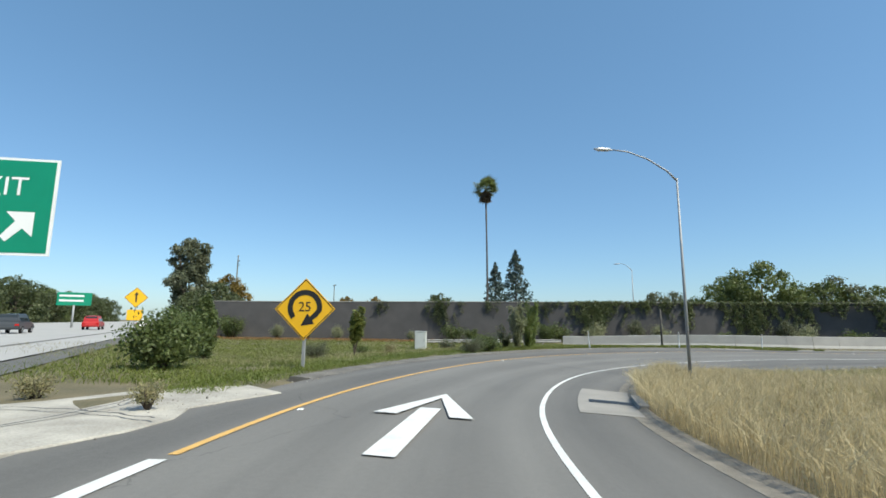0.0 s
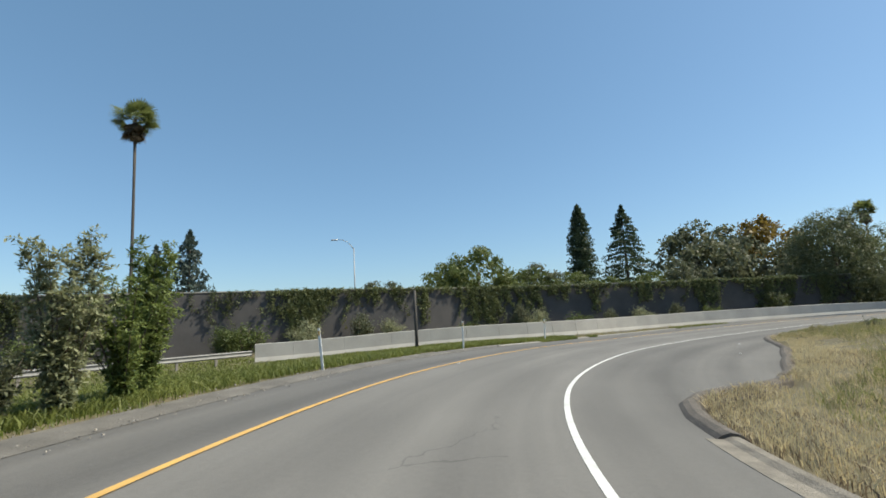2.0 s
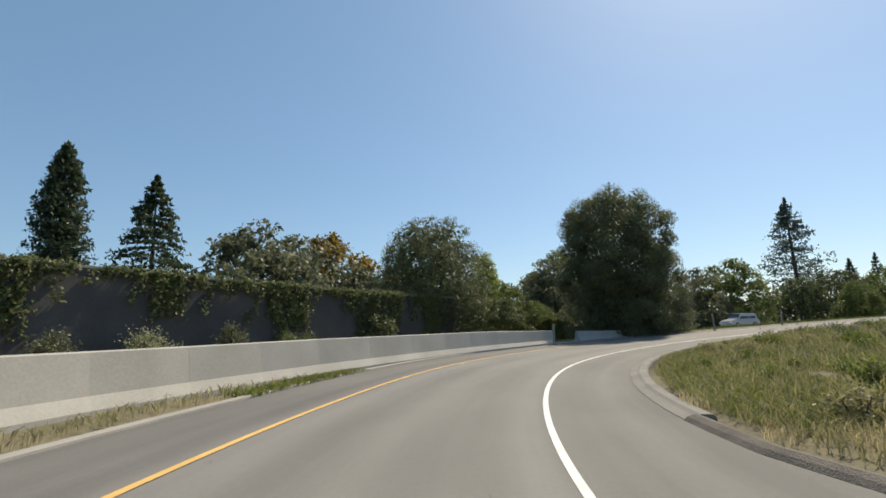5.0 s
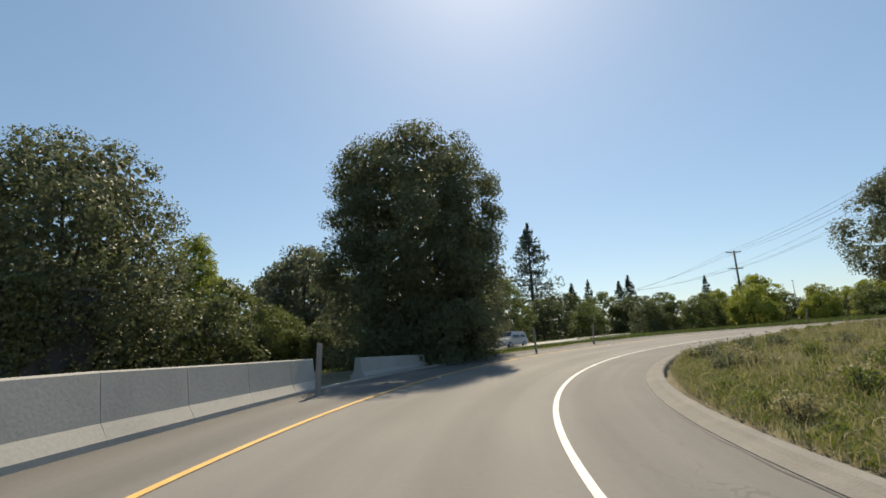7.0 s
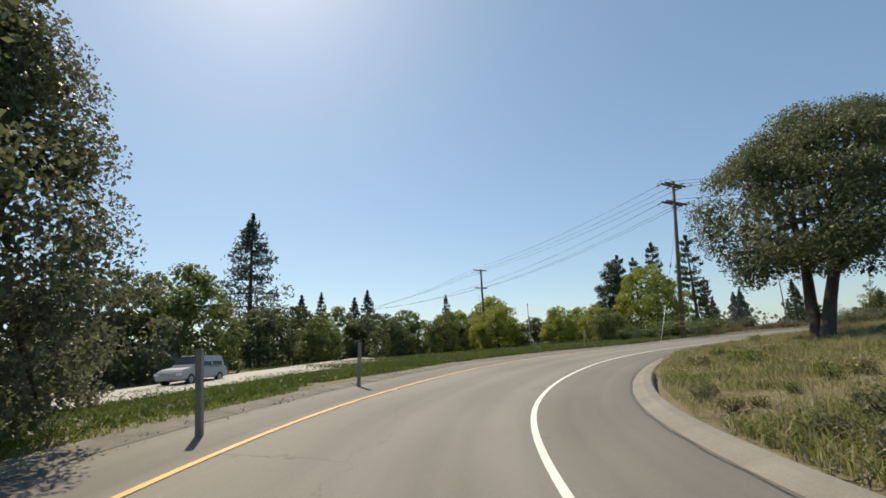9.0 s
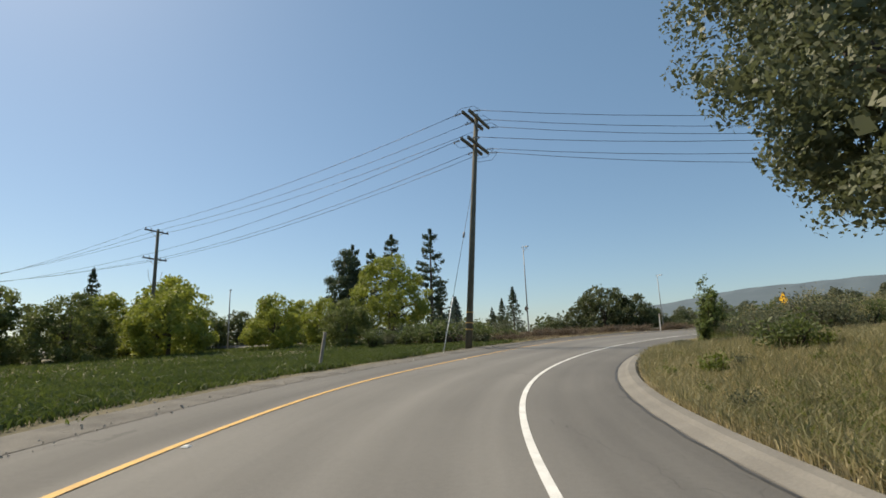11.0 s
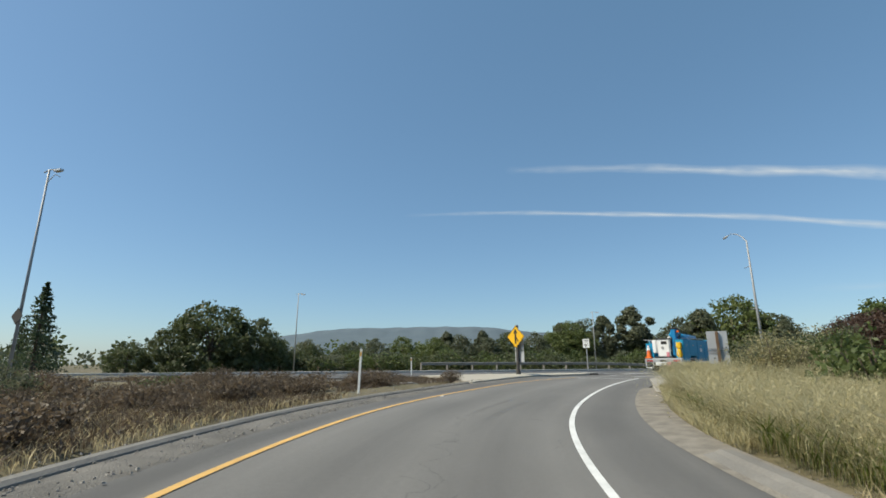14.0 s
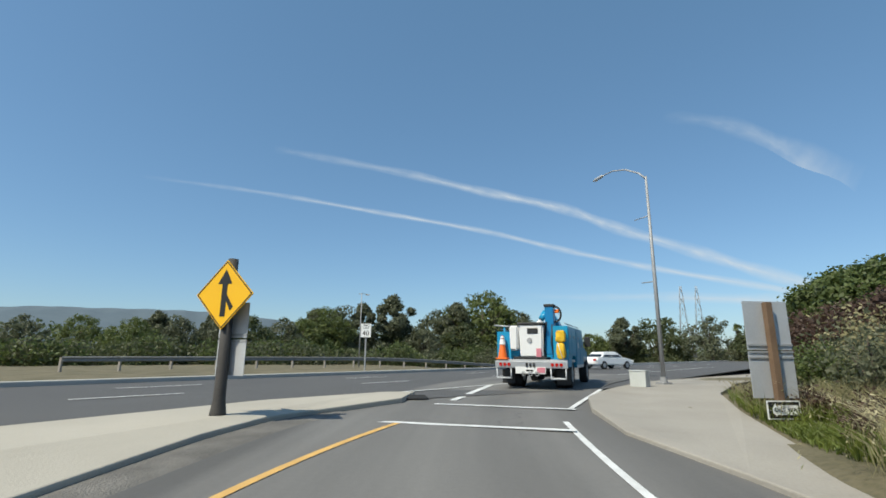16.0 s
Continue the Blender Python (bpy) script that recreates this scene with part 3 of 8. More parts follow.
for row in (5.3, 8.6):
    for u in range(-60, 90, 9):
        cross_line("lane_dash", u + (row > 6) * 2, row, u + 2.6 + (row > 6) * 2, row, 0.06, PAINT_W, "white lane dash painted on the crossroad")
cross_line("line_edge_cross", 9, 1.4, 60, 1.4, 0.06, PAINT_W, "white edge line painted on the crossroad")
def bar(name, a, b, half, mat, label):
    pts = []
    for f in np.linspace(0, 1, 6):
        x, y = a[0] + (b[0] - a[0]) * f, a[1] + (b[1] - a[1]) * f
        d2 = (REF[:, 0] - x) ** 2 + (REF[:, 1] - y) ** 2
        pts.append((x, y, REF[d2.argmin(), 2] + 0.014))
    thing(name, Matrix(), label, "road marking", kind="structure", data=ribbon(name, pts, half, mat, 0.0))


bar("crosswalk_line", (33.25, -36.7), (33.55, -32.75), 0.1, PAINT_W, "white crosswalk line painted across the ramp")
bar("crosswalk_line", (30.4, -35.7), (30.75, -32.5), 0.1, PAINT_W, "white crosswalk line painted across the ramp")
bar("line_merge", (29.6, -35.4), (23.8, -34.9), 0.1, PAINT_W, "white line leading from the ramp into the crossroad")
bar("line_corner", (30.6, -32.6), (25.0, -31.2), 0.06, PAINT_W, "white edge line round the corner")
# freeway


def freeway(u, w, z):
    p = FW + u * FD + w * FN
    return (p[0], p[1], z)


thing("road_freeway", Matrix(), "pale concrete freeway with several lanes", "road", kind="structure", data=mesh_of("road_freeway",
      [freeway(-40, 0, 0.12), freeway(-40, 46, 0.12), freeway(700, 46, 0.12), freeway(700, 0, 0.12)], [(0, 1, 2, 3)], FREEWAY))
thing("shoulder_freeway", Matrix(), "dark asphalt shoulder of the freeway", "road", kind="structure", data=mesh_of("shoulder_freeway",
      [freeway(-40, -1.2, 0.05), freeway(-40, 3.2, 0.128), freeway(700, 3.2, 0.128), freeway(700, -1.2, 0.05)], [(0, 1, 2, 3)], SHOULDER))
GOREPAVE = material("stained cracked paving", ((0.25, 0.23, 0.2), (0.52, 0.49, 0.43)), 0.92, 1.1, 30, 0.5, spread=0.28)
gore = slab([(-2.6, 10.3), (-3.05, 9.3), (-3.5, 8.2), (-3.32, 7.3), (-3.45, 6.4), (-3.85, 5.4), (-4.4, 4.3), (-5.2, 2.6), (-6.2, 0.0), (-8.2, 4.9), (-7.7, 6.3), (-7.1, 7.6), (-6.1, 8.7), (-5.4, 10.0), (-4.3, 10.7), (-3.5, 11.1)], -0.5, 0.14, 0.02)
for v in gore.verts:
    d2 = (REF[:, 0] - v.co.x) ** 2 + (REF[:, 1] - v.co.y) ** 2
    k = int(d2.argmin())
    lat = max(-math.sqrt(d2[k]), -5.0)
    v.co.z += REF[k, 2] + REF[k, 3] * lat + 0.025 - 0.14
structure("gore_paving", gore, GOREPAVE, "cracked pale concrete paving of the gore", "paving")
# arrow on the lane
aw = part("lane_arrow", mesh_of("lane_arrow", [(-0.19, 0, 0), (0.19, 0, 0), (0.19, 3.5, 0), (-0.19, 3.5, 0), (-0.85, 2.7, 0), (-0.45, 2.7, 0), (0, 4.9, 0), (0.45, 2.7, 0), (0.85, 2.7, 0), (0, 5.6, 0)],
          [(0, 1, 2, 3), (4, 5, 6, 9), (6, 7, 8, 9)], PAINT_W))
tagged(aw, "white arrow painted on the ramp lane", "road marking", kind="structure")
p0, p1 = on_ramp(0.52, -0.85, 0.012), on_ramp(1.03, -0.85, 0.02)
ydir = (p1 - p0).normalized()
xdir = (on_ramp(0.75, 0.2, 0) - on_ramp(0.75, -0.8, 0)).normalized()
zdir = xdir.cross(ydir).normalized()
xdir = ydir.cross(zdir)
aw.matrix_basis = Matrix(((xdir.x, ydir.x, zdir.x, p0.x), (xdir.y, ydir.y, zdir.y, p0.y), (xdir.z, ydir.z, zdir.z, p0.z + 0.01), (0, 0, 0, 1)))

# ---- sound wall and barrier ----
WALL = np.array([(-27.5, 69.1, 4.0), (-14, 68.0, 4.0), (-2, 66.5, 4.05), (14, 63.5, 4.05), (30, 59.5, 4.0), (43, 56.2, 3.9), (55, 49.8, 3.8), (66, 42.2, 3.6), (77, 33.0, 3.5)], float)
WPTS = spline(WALL, 8)


def wall_segment(a, b):
    """One panel between two points of the wall's line, with a cap."""
    d = Vector((b[0] - a[0], b[1] - a[1], 0))
    n = Vector((-d.y, d.x, 0)).normalized() * 0.1
    zb = min(gz(a[0], a[1]), gz(b[0], b[1])) - 0.3
    vs = [Vector((p[0], p[1], z)) + k * n for p, zt in ((a, a[2]), (b, b[2])) for k, z in ((-1, zb), (1, zb), (1, zt), (-1, zt))]
    return mesh_of("wall_panel", vs, [(0, 3, 7, 4), (1, 5, 6, 2), (2, 6, 7, 3), (0, 1, 2, 3), (4, 7, 6, 5)], WALLBLOCK)


wall = thing("wall_sound", Matrix(), "long dark masonry sound wall overgrown with ivy", "sound wall", kind="structure")
for a, b in zip(WPTS, WPTS[1:]):
    part("wall_panel", wall_segment(a, b), parent=wall)
    d = Vector((b[0] - a[0], b[1] - a[1], 0))
    part("cap", boxm(0, d.length, -0.15, 0.15, 0.0, 0.12, 0.015), CONCRETE_OLD, wall, at=Matrix.Translation((a[0], a[1], a[2])) @ Matrix.Rotation(math.atan2(d.y, d.x), 4, "Z") @ Matrix.Rotation(-math.atan2(b[2] - a[2], d.length), 4, "Y"))

BARRIERCON = material("stained barrier concrete", ((0.27, 0.26, 0.24), (0.48, 0.46, 0.425)), 0.9, 0.7, 18, 0.15, spread=0.55)
BARRIER = np.array([(16.2, 50.4), (24, 47.4), (31, 44.4), (37, 42.3), (43.4, 41.0), (50, 38.4), (57, 34.2), (61.5, 30.5), (65.0, 27.2)], float)
BPTS = spline(BARRIER, 3)
barrier = thing("barrier", Matrix(), "long pale concrete road barrier with stained joints", "barrier", kind="structure")
prof = [(-0.3, -0.4), (0.3, -0.4), (0.3, 0.1), (0.17, 0.35), (0.1, 1.12), (0.07, 1.15), (-0.07, 1.15), (-0.1, 1.12), (-0.17, 0.35), (-0.3, 0.1)]
# beyond a gap for a gate the barrier goes on for a short way, lower
for a, b in list(zip(BPTS, BPTS[1:])) + [(np.array((67.3, 24.9)), np.array((68.7, 22.9))), (np.array((68.7, 22.9)), np.array((70.0, 20.9)))]:
    d = (b - a) / np.linalg.norm(b - a)
    n = np.array((d[1], -d[0]))
    vs = []
    for p in (a + d * 0.005, b - d * 0.005):
        z = gz(*p)
        low = np.interp(p[0], (50, 60, 65, 70), (1.0, 0.9, 0.72, 0.42))
        vs += [(p[0] + n[0] * u, p[1] + n[1] * u, z + h * (low if h > 0 else 1)) for u, h in prof]
    m = len(prof)
    fs = [(k, (k + 1) % m, m + (k + 1) % m, m + k) for k in range(m)] + [tuple(range(m))[::-1], tuple(range(m, 2 * m))]
    part("barrier_segment", mesh_of("barrier_segment", vs, fs, BARRIERCON), parent=barrier)


# ---- plants ----
def leaf_quads(c, length, width, rng, lift=0.0):
    """Rhombic leaves at random turns round the points c."""
    n = len(c)
    a = rng.normal(size=(n, 3))
    a[:, 2] += lift
    a /= np.linalg.norm(a, axis=1)[:, None]
    b = np.cross(a, rng.normal(size=(n, 3)))
    b /= np.linalg.norm(b, axis=1)[:, None]
    k = rng.uniform(0.6, 1.25, (n, 1))
    a, b = a * length * k / 2, b * width * k / 2
    return np.stack([c - a, c + b, c + a, c - b], 1)


def leaf_shell(c, out, length, width, rng, loose=0.75):
    """Leaves at the points c that mostly face outwards, as clumps of foliage do."""
    n = len(c)
    nrm = out + rng.normal(size=(n, 3)) * loose
    nrm /= np.linalg.norm(nrm, axis=1)[:, None]
    a = np.cross(nrm, rng.normal(size=(n, 3)))
    a /= np.linalg.norm(a, axis=1)[:, None]
    b = np.cross(nrm, a)
    k = rng.uniform(0.6, 1.3, (n, 1))
    a, b = a * length * k / 2, b * width * k / 2
    return np.stack([c - a, c + b, c + a, c - b], 1)


def broadleaf(height, radius, base, lobes=26, per=330, mat=None, seed=0, trunk=0.25, flat=1.0, size=0.34, full=3.0, stems=1):
    """A tree's parts as meshes: trunk with limbs, and a crown of leaf clumps; full: how boxy the crown is."""
    rng = np.random.default_rng(seed)
    tall = height - base
    cs, rs = [], []
    for k in range(lobes):
        f = (k + rng.random()) / lobes
        prof = (1 - abs(2 * f - 0.92) ** full) ** (1 / full) if abs(2 * f - 0.92) < 1 else 0.12
        r = rng.uniform(0.2, 0.36) * min(radius, tall * 0.6)
        a = k * 2.399 + rng.normal() * 0.5
        reach = math.sqrt(rng.uniform(0.12, 1.0)) * (1.0 + 0.12 * math.sin(3 * a + seed) + 0.1 * math.sin(5 * f * 3 + a + seed))
        d = max(radius * prof - r * 0.8, 0.05) * reach
        cs.append(np.array((math.cos(a) * d, math.sin(a) * d, base + r * 0.6 + f * (tall - 1.5 * r))))
        rs.append(r)
    quads = []
    for c, r in zip(cs, rs):
        n = int(per * (r / (0.33 * radius)) ** 2)
        d = rng.normal(size=(n, 3))
        d /= np.linalg.norm(d, axis=1)[:, None]
        knob = 1 + 0.22 * np.sin(d[:, :1] * 7 + seed) * np.sin(d[:, 1:2] * 8 + c[0]) * np.sin(d[:, 2:] * 7 + c[1])
        p = c + d * r * knob * (1.06 - 0.5 * rng.random((n, 1)) ** 2.2) * np.array((1, 1, 0.85 * flat))
        quads.append(leaf_shell(p, d, size, size * 0.62, rng))
        m = max(n // 3, 12)
        quads.append(leaf_shell(c + d[:m] * r * rng.uniform(0.45, 0.82, (m, 1)) * np.array((1, 1, 0.85 * flat)), d[:m], size * 1.8, size * 1.3, rng))
    crown = quad_mesh("crown", np.concatenate(quads), mat)
    bm = bmesh.new()
    top = base + tall * 0.55
    for q in range(stems):
        bend = rng.normal(size=2) * (0.15 if stems == 1 else 0.4)
        x0, y0 = (0, 0) if stems == 1 else (0.5 * math.cos(q * 2.2), 0.5 * math.sin(q * 2.2))
        tk = trunk if stems == 1 else trunk * 0.5
        tube([(x0 * 0.5, y0 * 0.5, -0.3), (x0 * 0.6, y0 * 0.6, 0.2), (x0 + bend[0], y0 + bend[1], max(base, 0.3) * 0.6 + 0.2), (x0 * 1.5 + bend[0], y0 * 1.5 + bend[1], max(base, 0.5) + 0.3), (bend[0] * 2, bend[1] * 2, top)], [tk * 1.5, tk * 1.1, tk * 0.9, tk * 0.75, tk * 0.3], 9, bm)
    for k in range(min(9, lobes)):
        c = cs[(k * 5) % lobes]
        z0 = max(base, 0.2) * 0.75 + 0.3 + 0.2 * rng.random() * tall
        tube([(0, 0, z0), (c[0] * 0.5, c[1] * 0.5, (z0 + c[2]) / 2 + 0.1), tuple(c)], [trunk * 0.5, trunk * 0.35, trunk * 0.12], 6, bm)
    me = bpy.data.meshes.new("trunk")
    bm.to_mesh(me), bm.free()
    me.materials.append(BARK)
    return {"trunk": me, "crown": crown}


def oak(height, base, profile, mat, seed, count=380, per=130, size=0.13, clump=0.62, gap=0.0, trunk=0.3, stems=1, shift=(0.0, 0.0), fork=2.0, core=2600, inner_leaf=0.4):
    """A broad tree built from many leaf clumps. profile: height fraction and crown radius; gap: how much of the crown is open; shift: the crown's lean off the trunk."""
    rng = np.random.default_rng(seed)
    tall = height - base
    fs, rs = np.array(profile).T
    steps = np.linspace(0.02, 1, 200)
    weight = np.interp(steps, fs, rs) + 0.3
    f = rng.choice(steps, count, p=weight / weight.sum())
    a = rng.uniform(0, 2 * math.pi, count)
    lobe = 1 + 0.11 * np.sin(3 * a + seed + 5 * f) + 0.09 * np.sin(5 * a - 9 * f + 2 * seed) + 0.06 * np.sin(9 * a + 14 * f)
    inner = rng.random(count) < 0.22
    r = np.interp(f, fs, rs) * lobe * np.where(inner, 0.75 * np.sqrt(rng.random(count)), rng.uniform(0.82, 1.0, count))
    c = np.stack([np.cos(a) * r + shift[0] * f, np.sin(a) * r + shift[1] * f, base + tall * f - 0.45], 1)
    if gap:
        v = np.array([noise.noise(Vector(q) * 0.55 + Vector((seed, 0, 0))) for q in c])
        c, inner = c[v > gap - 0.5], inner[v > gap - 0.5]
    axis = np.c_[shift[0] * np.clip((c[:, 2] - base) / tall, 0, 1), shift[1] * np.clip((c[:, 2] - base) / tall, 0, 1), c[:, 2] - 0.8]
    quads = []
    for q, mid in zip(c, axis):
        cr = clump * rng.uniform(0.65, 1.35)
        n = int(per * (cr / clump) ** 2)
        d = rng.normal(size=(n, 3))
        d /= np.linalg.norm(d, axis=1)[:, None]
        away = (q - mid) / (np.linalg.norm(q - mid) + 1e-6)
        d = d + away * 0.5
        d /= np.linalg.norm(d, axis=1)[:, None]
        p = q + d * cr * rng.uniform(0.35, 1.08, (n, 1)) ** 0.6 * np.array((1.1, 1.1, 0.8))
        quads.append(leaf_shell(p, d, size, size * 0.6, rng, 0.9))
        m = n // 9
        quads.append(leaf_shell(q - away * 0.2 + d[:m] * cr * 0.55, d[:m], size * 2.2, size * 1.5, rng))
    # shaded inner foliage
    cf = rng.choice(steps[10:-14], core)
    ca, cr = rng.uniform(0, 2 * math.pi, core), np.interp(cf, fs, rs) * rng.uniform(0.5, 0.78, core)
    d = np.stack([np.cos(ca), np.sin(ca), 0.5 - 0 * ca], 1)
    quads.append(leaf_shell(np.stack([np.cos(ca) * cr + shift[0] * cf, np.sin(ca) * cr + shift[1] * cf, base + tall * cf - 0.4], 1), d, inner_leaf, inner_leaf * 0.7, rng, 0.5))
    crown = quad_mesh("crown", np.concatenate(quads), mat)
    bm = bmesh.new()
    for k in range(stems):
        b = 2.2 * k + seed
        foot = Vector((0.22 * math.cos(b), 0.22 * math.sin(b), 0)) if stems > 1 else Vector()
        tk = trunk * (0.72 if stems > 1 else 1)
        top = Vector((0.9 * math.cos(b) + shift[0] * 0.5, 0.9 * math.sin(b) + shift[1] * 0.5, fork + 1.4)) if stems > 1 else Vector((shift[0] * 0.5, shift[1] * 0.5, fork + 1.4))
        tube([foot + Vector((0, 0, -0.3)), foot * 1.0 + Vector((0, 0, 0.25)), foot.lerp(top, 0.45) + Vector((0.06, -0.05, 0)), top, top + Vector((0.3 * math.cos(b), 0.3 * math.sin(b), tall * 0.35))], [tk * 1.5, tk * 1.05, tk * 0.85, tk * 0.7, tk * 0.25], 9, bm)
        for q in c[k::max(len(c) // (11 // stems), 1)]:
            mid = top.lerp(Vector(q), 0.5) + Vector((0, 0, 0.35))
            tube([top - Vector((0, 0, 0.5)), mid, Vector(q)], [tk * 0.42, tk * 0.26, tk * 0.07], 6, bm)
    me = bpy.data.meshes.new("trunk")
    bm.to_mesh(me), bm.free()
    me.materials.append(BARK)
    return {"trunk": me, "crown": crown}


def conifer(height, radius, base, mat, seed=0, levels=26, arms=9, droop=0.25, size=0.42, density=14, column=False, sparse=0.0, taper=0.8):
    rng = np.random.default_rng(seed)
    quads = []
    bm = bmesh.new()
    tube([(0, 0, -0.3), (0, 0, base), (0, 0, height * 0.6), (0, 0, height)], [height * 0.016 + 0.06, height * 0.014 + 0.05, height * 0.008 + 0.03, 0.02], 8, bm)
    for i in range(levels):
        f = i / (levels - 1)
        z = base + (height - base) * f
        r = radius * ((1 - f) ** taper if not column else math.sin(math.pi * min(0.12 + 0.88 * f, 1)) ** 0.6 * (1 - 0.35 * f)) + 0.12
        for k in range(arms):
            if rng.random() < sparse:
                continue
            a = rng.uniform(0, 2 * math.pi)
            ln = r * rng.uniform(0.65, 1.12)
            u = rng.uniform(0.1, 1.0, density) ** 0.7
            side = rng.normal(size=density) * 0.14 * ln
            p = np.stack([math.cos(a) * u * ln - math.sin(a) * side, math.sin(a) * u * ln + math.cos(a) * side, z - droop * u * ln + rng.normal(size=density) * 0.12 + (0.3 * u * ln if column else 0)], 1)
            quads.append(leaf_quads(p, size, size * 0.38, rng, -0.4))
            if not column and i % 2 == 0 and k < 4:
                tube([(0, 0, z), (math.cos(a) * ln * 0.85, math.sin(a) * ln * 0.85, z - droop * ln * 0.85)], [0.05, 0.015], 4, bm)
    me = bpy.data.meshes.new("trunk")
    bm.to_mesh(me), bm.free()
    me.materials.append(BARK)
    return {"trunk": me, "crown": quad_mesh("crown", np.concatenate(quads), mat)}


PALMLEAF = leafy("fan palm fronds", (0.1, 0.13, 0.04), (0.25, 0.28, 0.1))


def palm(height, seed=0, fronds=50, length=2.3, skirt=True):
    rng = np.random.default_rng(seed)
    bm = tube([(0, 0, -0.3), (0.05, 0, 0.6), (0.2, 0.05, height * 0.35), (0.1, 0, height * 0.7), (0, 0, height)], [0.3, 0.21, 0.17, 0.14, 0.17], 10)
    trunk = bpy.data.meshes.new("trunk")
    bm.to_mesh(trunk), bm.free()
    trunk.materials.append(PALMBARK)
    green, dead = [], []
    for k in range(fronds + 40):
        old = k >= fronds
        a, e = rng.uniform(0, 2 * math.pi), (rng.uniform(-0.5, 1.3) if not old else rng.uniform(-1.45, -0.8))
        ln = length * rng.uniform(0.75, 1.05) * (0.7 if old else 1)
        d = np.array((math.cos(a) * math.cos(e), math.sin(a) * math.cos(e), math.sin(e)))
        sd = np.array((-math.sin(a), math.cos(a), 0))
        up = np.cross(d, sd)
        stem = np.array((0, 0, height - (rng.uniform(0, 1.3) if old else 0)))
        hub = stem + d * ln * 0.5
        for j in range(16):
            t = (j - 7.5) / 7.5
            w = d * math.cos(t * 1.9) + sd * math.sin(t * 1.9)
            tip = hub + w * ln * 0.55 + np.array((0, 0, -0.22 * ln * abs(t) - 0.1))
            h = np.cross(w, up) * 0.085
            (dead if old else green).append([hub - h * 0.3, (hub + tip) / 2 - h, tip, (hub + tip) / 2 + h])
        h = sd * 0.03
        (dead if old else green).append([stem - h, hub - h, hub + h, stem + h])
    return {"trunk": trunk, "crown": quad_mesh("crown", green, PALMLEAF), "dead_frond_skirt": quad_mesh("dead_frond_skirt", dead, DEADLEAF)}


def shrub(height, radius, mat, n=2600, size=0.16, seed=0, spiky=0.0):
    rng = np.random.default_rng(seed)
    bm = bmesh.new()
    quads = []
    for k in range(14):
        a, r = rng.uniform(0, 2 * math.pi), radius * math.sqrt(rng.random()) * 0.75
        h = height * rng.uniform(0.55, 1.0) * (1 - 0.35 * (r / radius))
        tip = np.array((math.cos(a) * r, math.sin(a) * r, h))
        tube([(tip[0] * 0.1, tip[1] * 0.1, -0.15), (tip[0] * 0.6, tip[1] * 0.6, h * 0.5), tuple(tip)], [0.035, 0.02, 0.006], 5, bm)
        m = n // 14
        u = rng.uniform(0.12, 1.0, (m, 1)) ** 0.6
        p = np.concatenate([tip[:2] * (0.3 + 0.7 * u), u * h], 1) + rng.normal(size=(m, 3)) * np.array((1, 1, 0.7)) * radius * 0.2
        p[:, 2] = np.maximum(p[:, 2], 0.03)
        quads.append(leaf_quads(p, size, size * 0.5, rng, spiky))
    me = bpy.data.meshes.new("woody_base")
    bm.to_mesh(me), bm.free()
    me.materials.append(BARK)
    return {"woody_base": me, "foliage": quad_mesh("foliage", np.concatenate(quads), mat)}


def plant(name, meshes, x, y, label, category="tree", group="", turn=0.0, size=1.0, z=None):
    ob = thing(name, Matrix.Translation((x, y, gz(x, y) if z is None else z)) @ Matrix.Rotation(radians(turn), 4, "Z") @ Matrix.Diagonal((size, size, size, 1)), label, category, group)
    for k, found in meshes.items():
        for me in found if isinstance(found, list) else [found]:
            part(k, me, parent=ob)
    return ob


# near trees by the ramp
OAKLEAF = leafy("oak leaves in sun", (0.078, 0.094, 0.044), (0.175, 0.195, 0.1))
plant("oak_tree", oak(12.2, -0.3, ((0, 2.9), (0.12, 3.6), (0.35, 4.0), (0.6, 4.15), (0.82, 3.8), (0.93, 2.8), (1, 1.0)), OAKLEAF, 3, 430, 200, 0.125, 0.72, core=15000, inner_leaf=0.25), 72.6, 19.7, "large dense dark green tree beside the barrier")
plant("oak_tree", oak(13.0, -0.4, ((0, 3.6), (0.2, 4.7), (0.5, 5.1), (0.75, 4.6), (0.9, 3.3), (1, 1.3)), OAKLEAF, 8, 360, 105, 0.17, 0.9, core=4200), 80.3, 34.6, "broad rounded dark green tree behind the barrier")
plant("oak_tree", oak(10.9, 3.1, ((0, 2.2), (0.15, 3.3), (0.4, 3.95), (0.62, 3.8), (0.82, 2.9), (0.94, 1.8), (1, 0.7)), OAKLEAF, 12, 300, 240, 0.12, 0.8, 0.3, 0.36, 2, (-2.3, -4.2), 2.2, 1300), 59.8, -5.0, "spreading dark oak with forked bare trunk on the grass slope")
plant("leafy_tree", oak(9.0, -0.3, ((0, 2.6), (0.3, 3.2), (0.65, 2.6), (0.85, 1.7), (1, 0.6)), LEAF_GREY, 17, 190, 90, 0.2, 0.75, core=1200), 86.2, 21.7, "drooping grey-green tree beyond the barrier")
plant("poplar_tree", oak(11.8, 0.6, ((0, 1.4), (0.3, 2.2), (0.6, 2.1), (0.85, 1.4), (1, 0.5)), LEAF_LIME, 19, 150, 80, 0.22, 0.7, 0.1, core=700), 95.4, 28.3, "slender yellow-green leafy tree beyond the barrier")
plant("pine_tree", oak(14.6, 1.2, ((0, 1.6), (0.25, 2.8), (0.55, 2.7), (0.8, 1.8), (1, 0.5)), NEEDLE, 23, 170, 80, 0.28, 0.85, 0.1, core=1200), 75.0, -76.0, "broad dark pine beside the lime green tree")
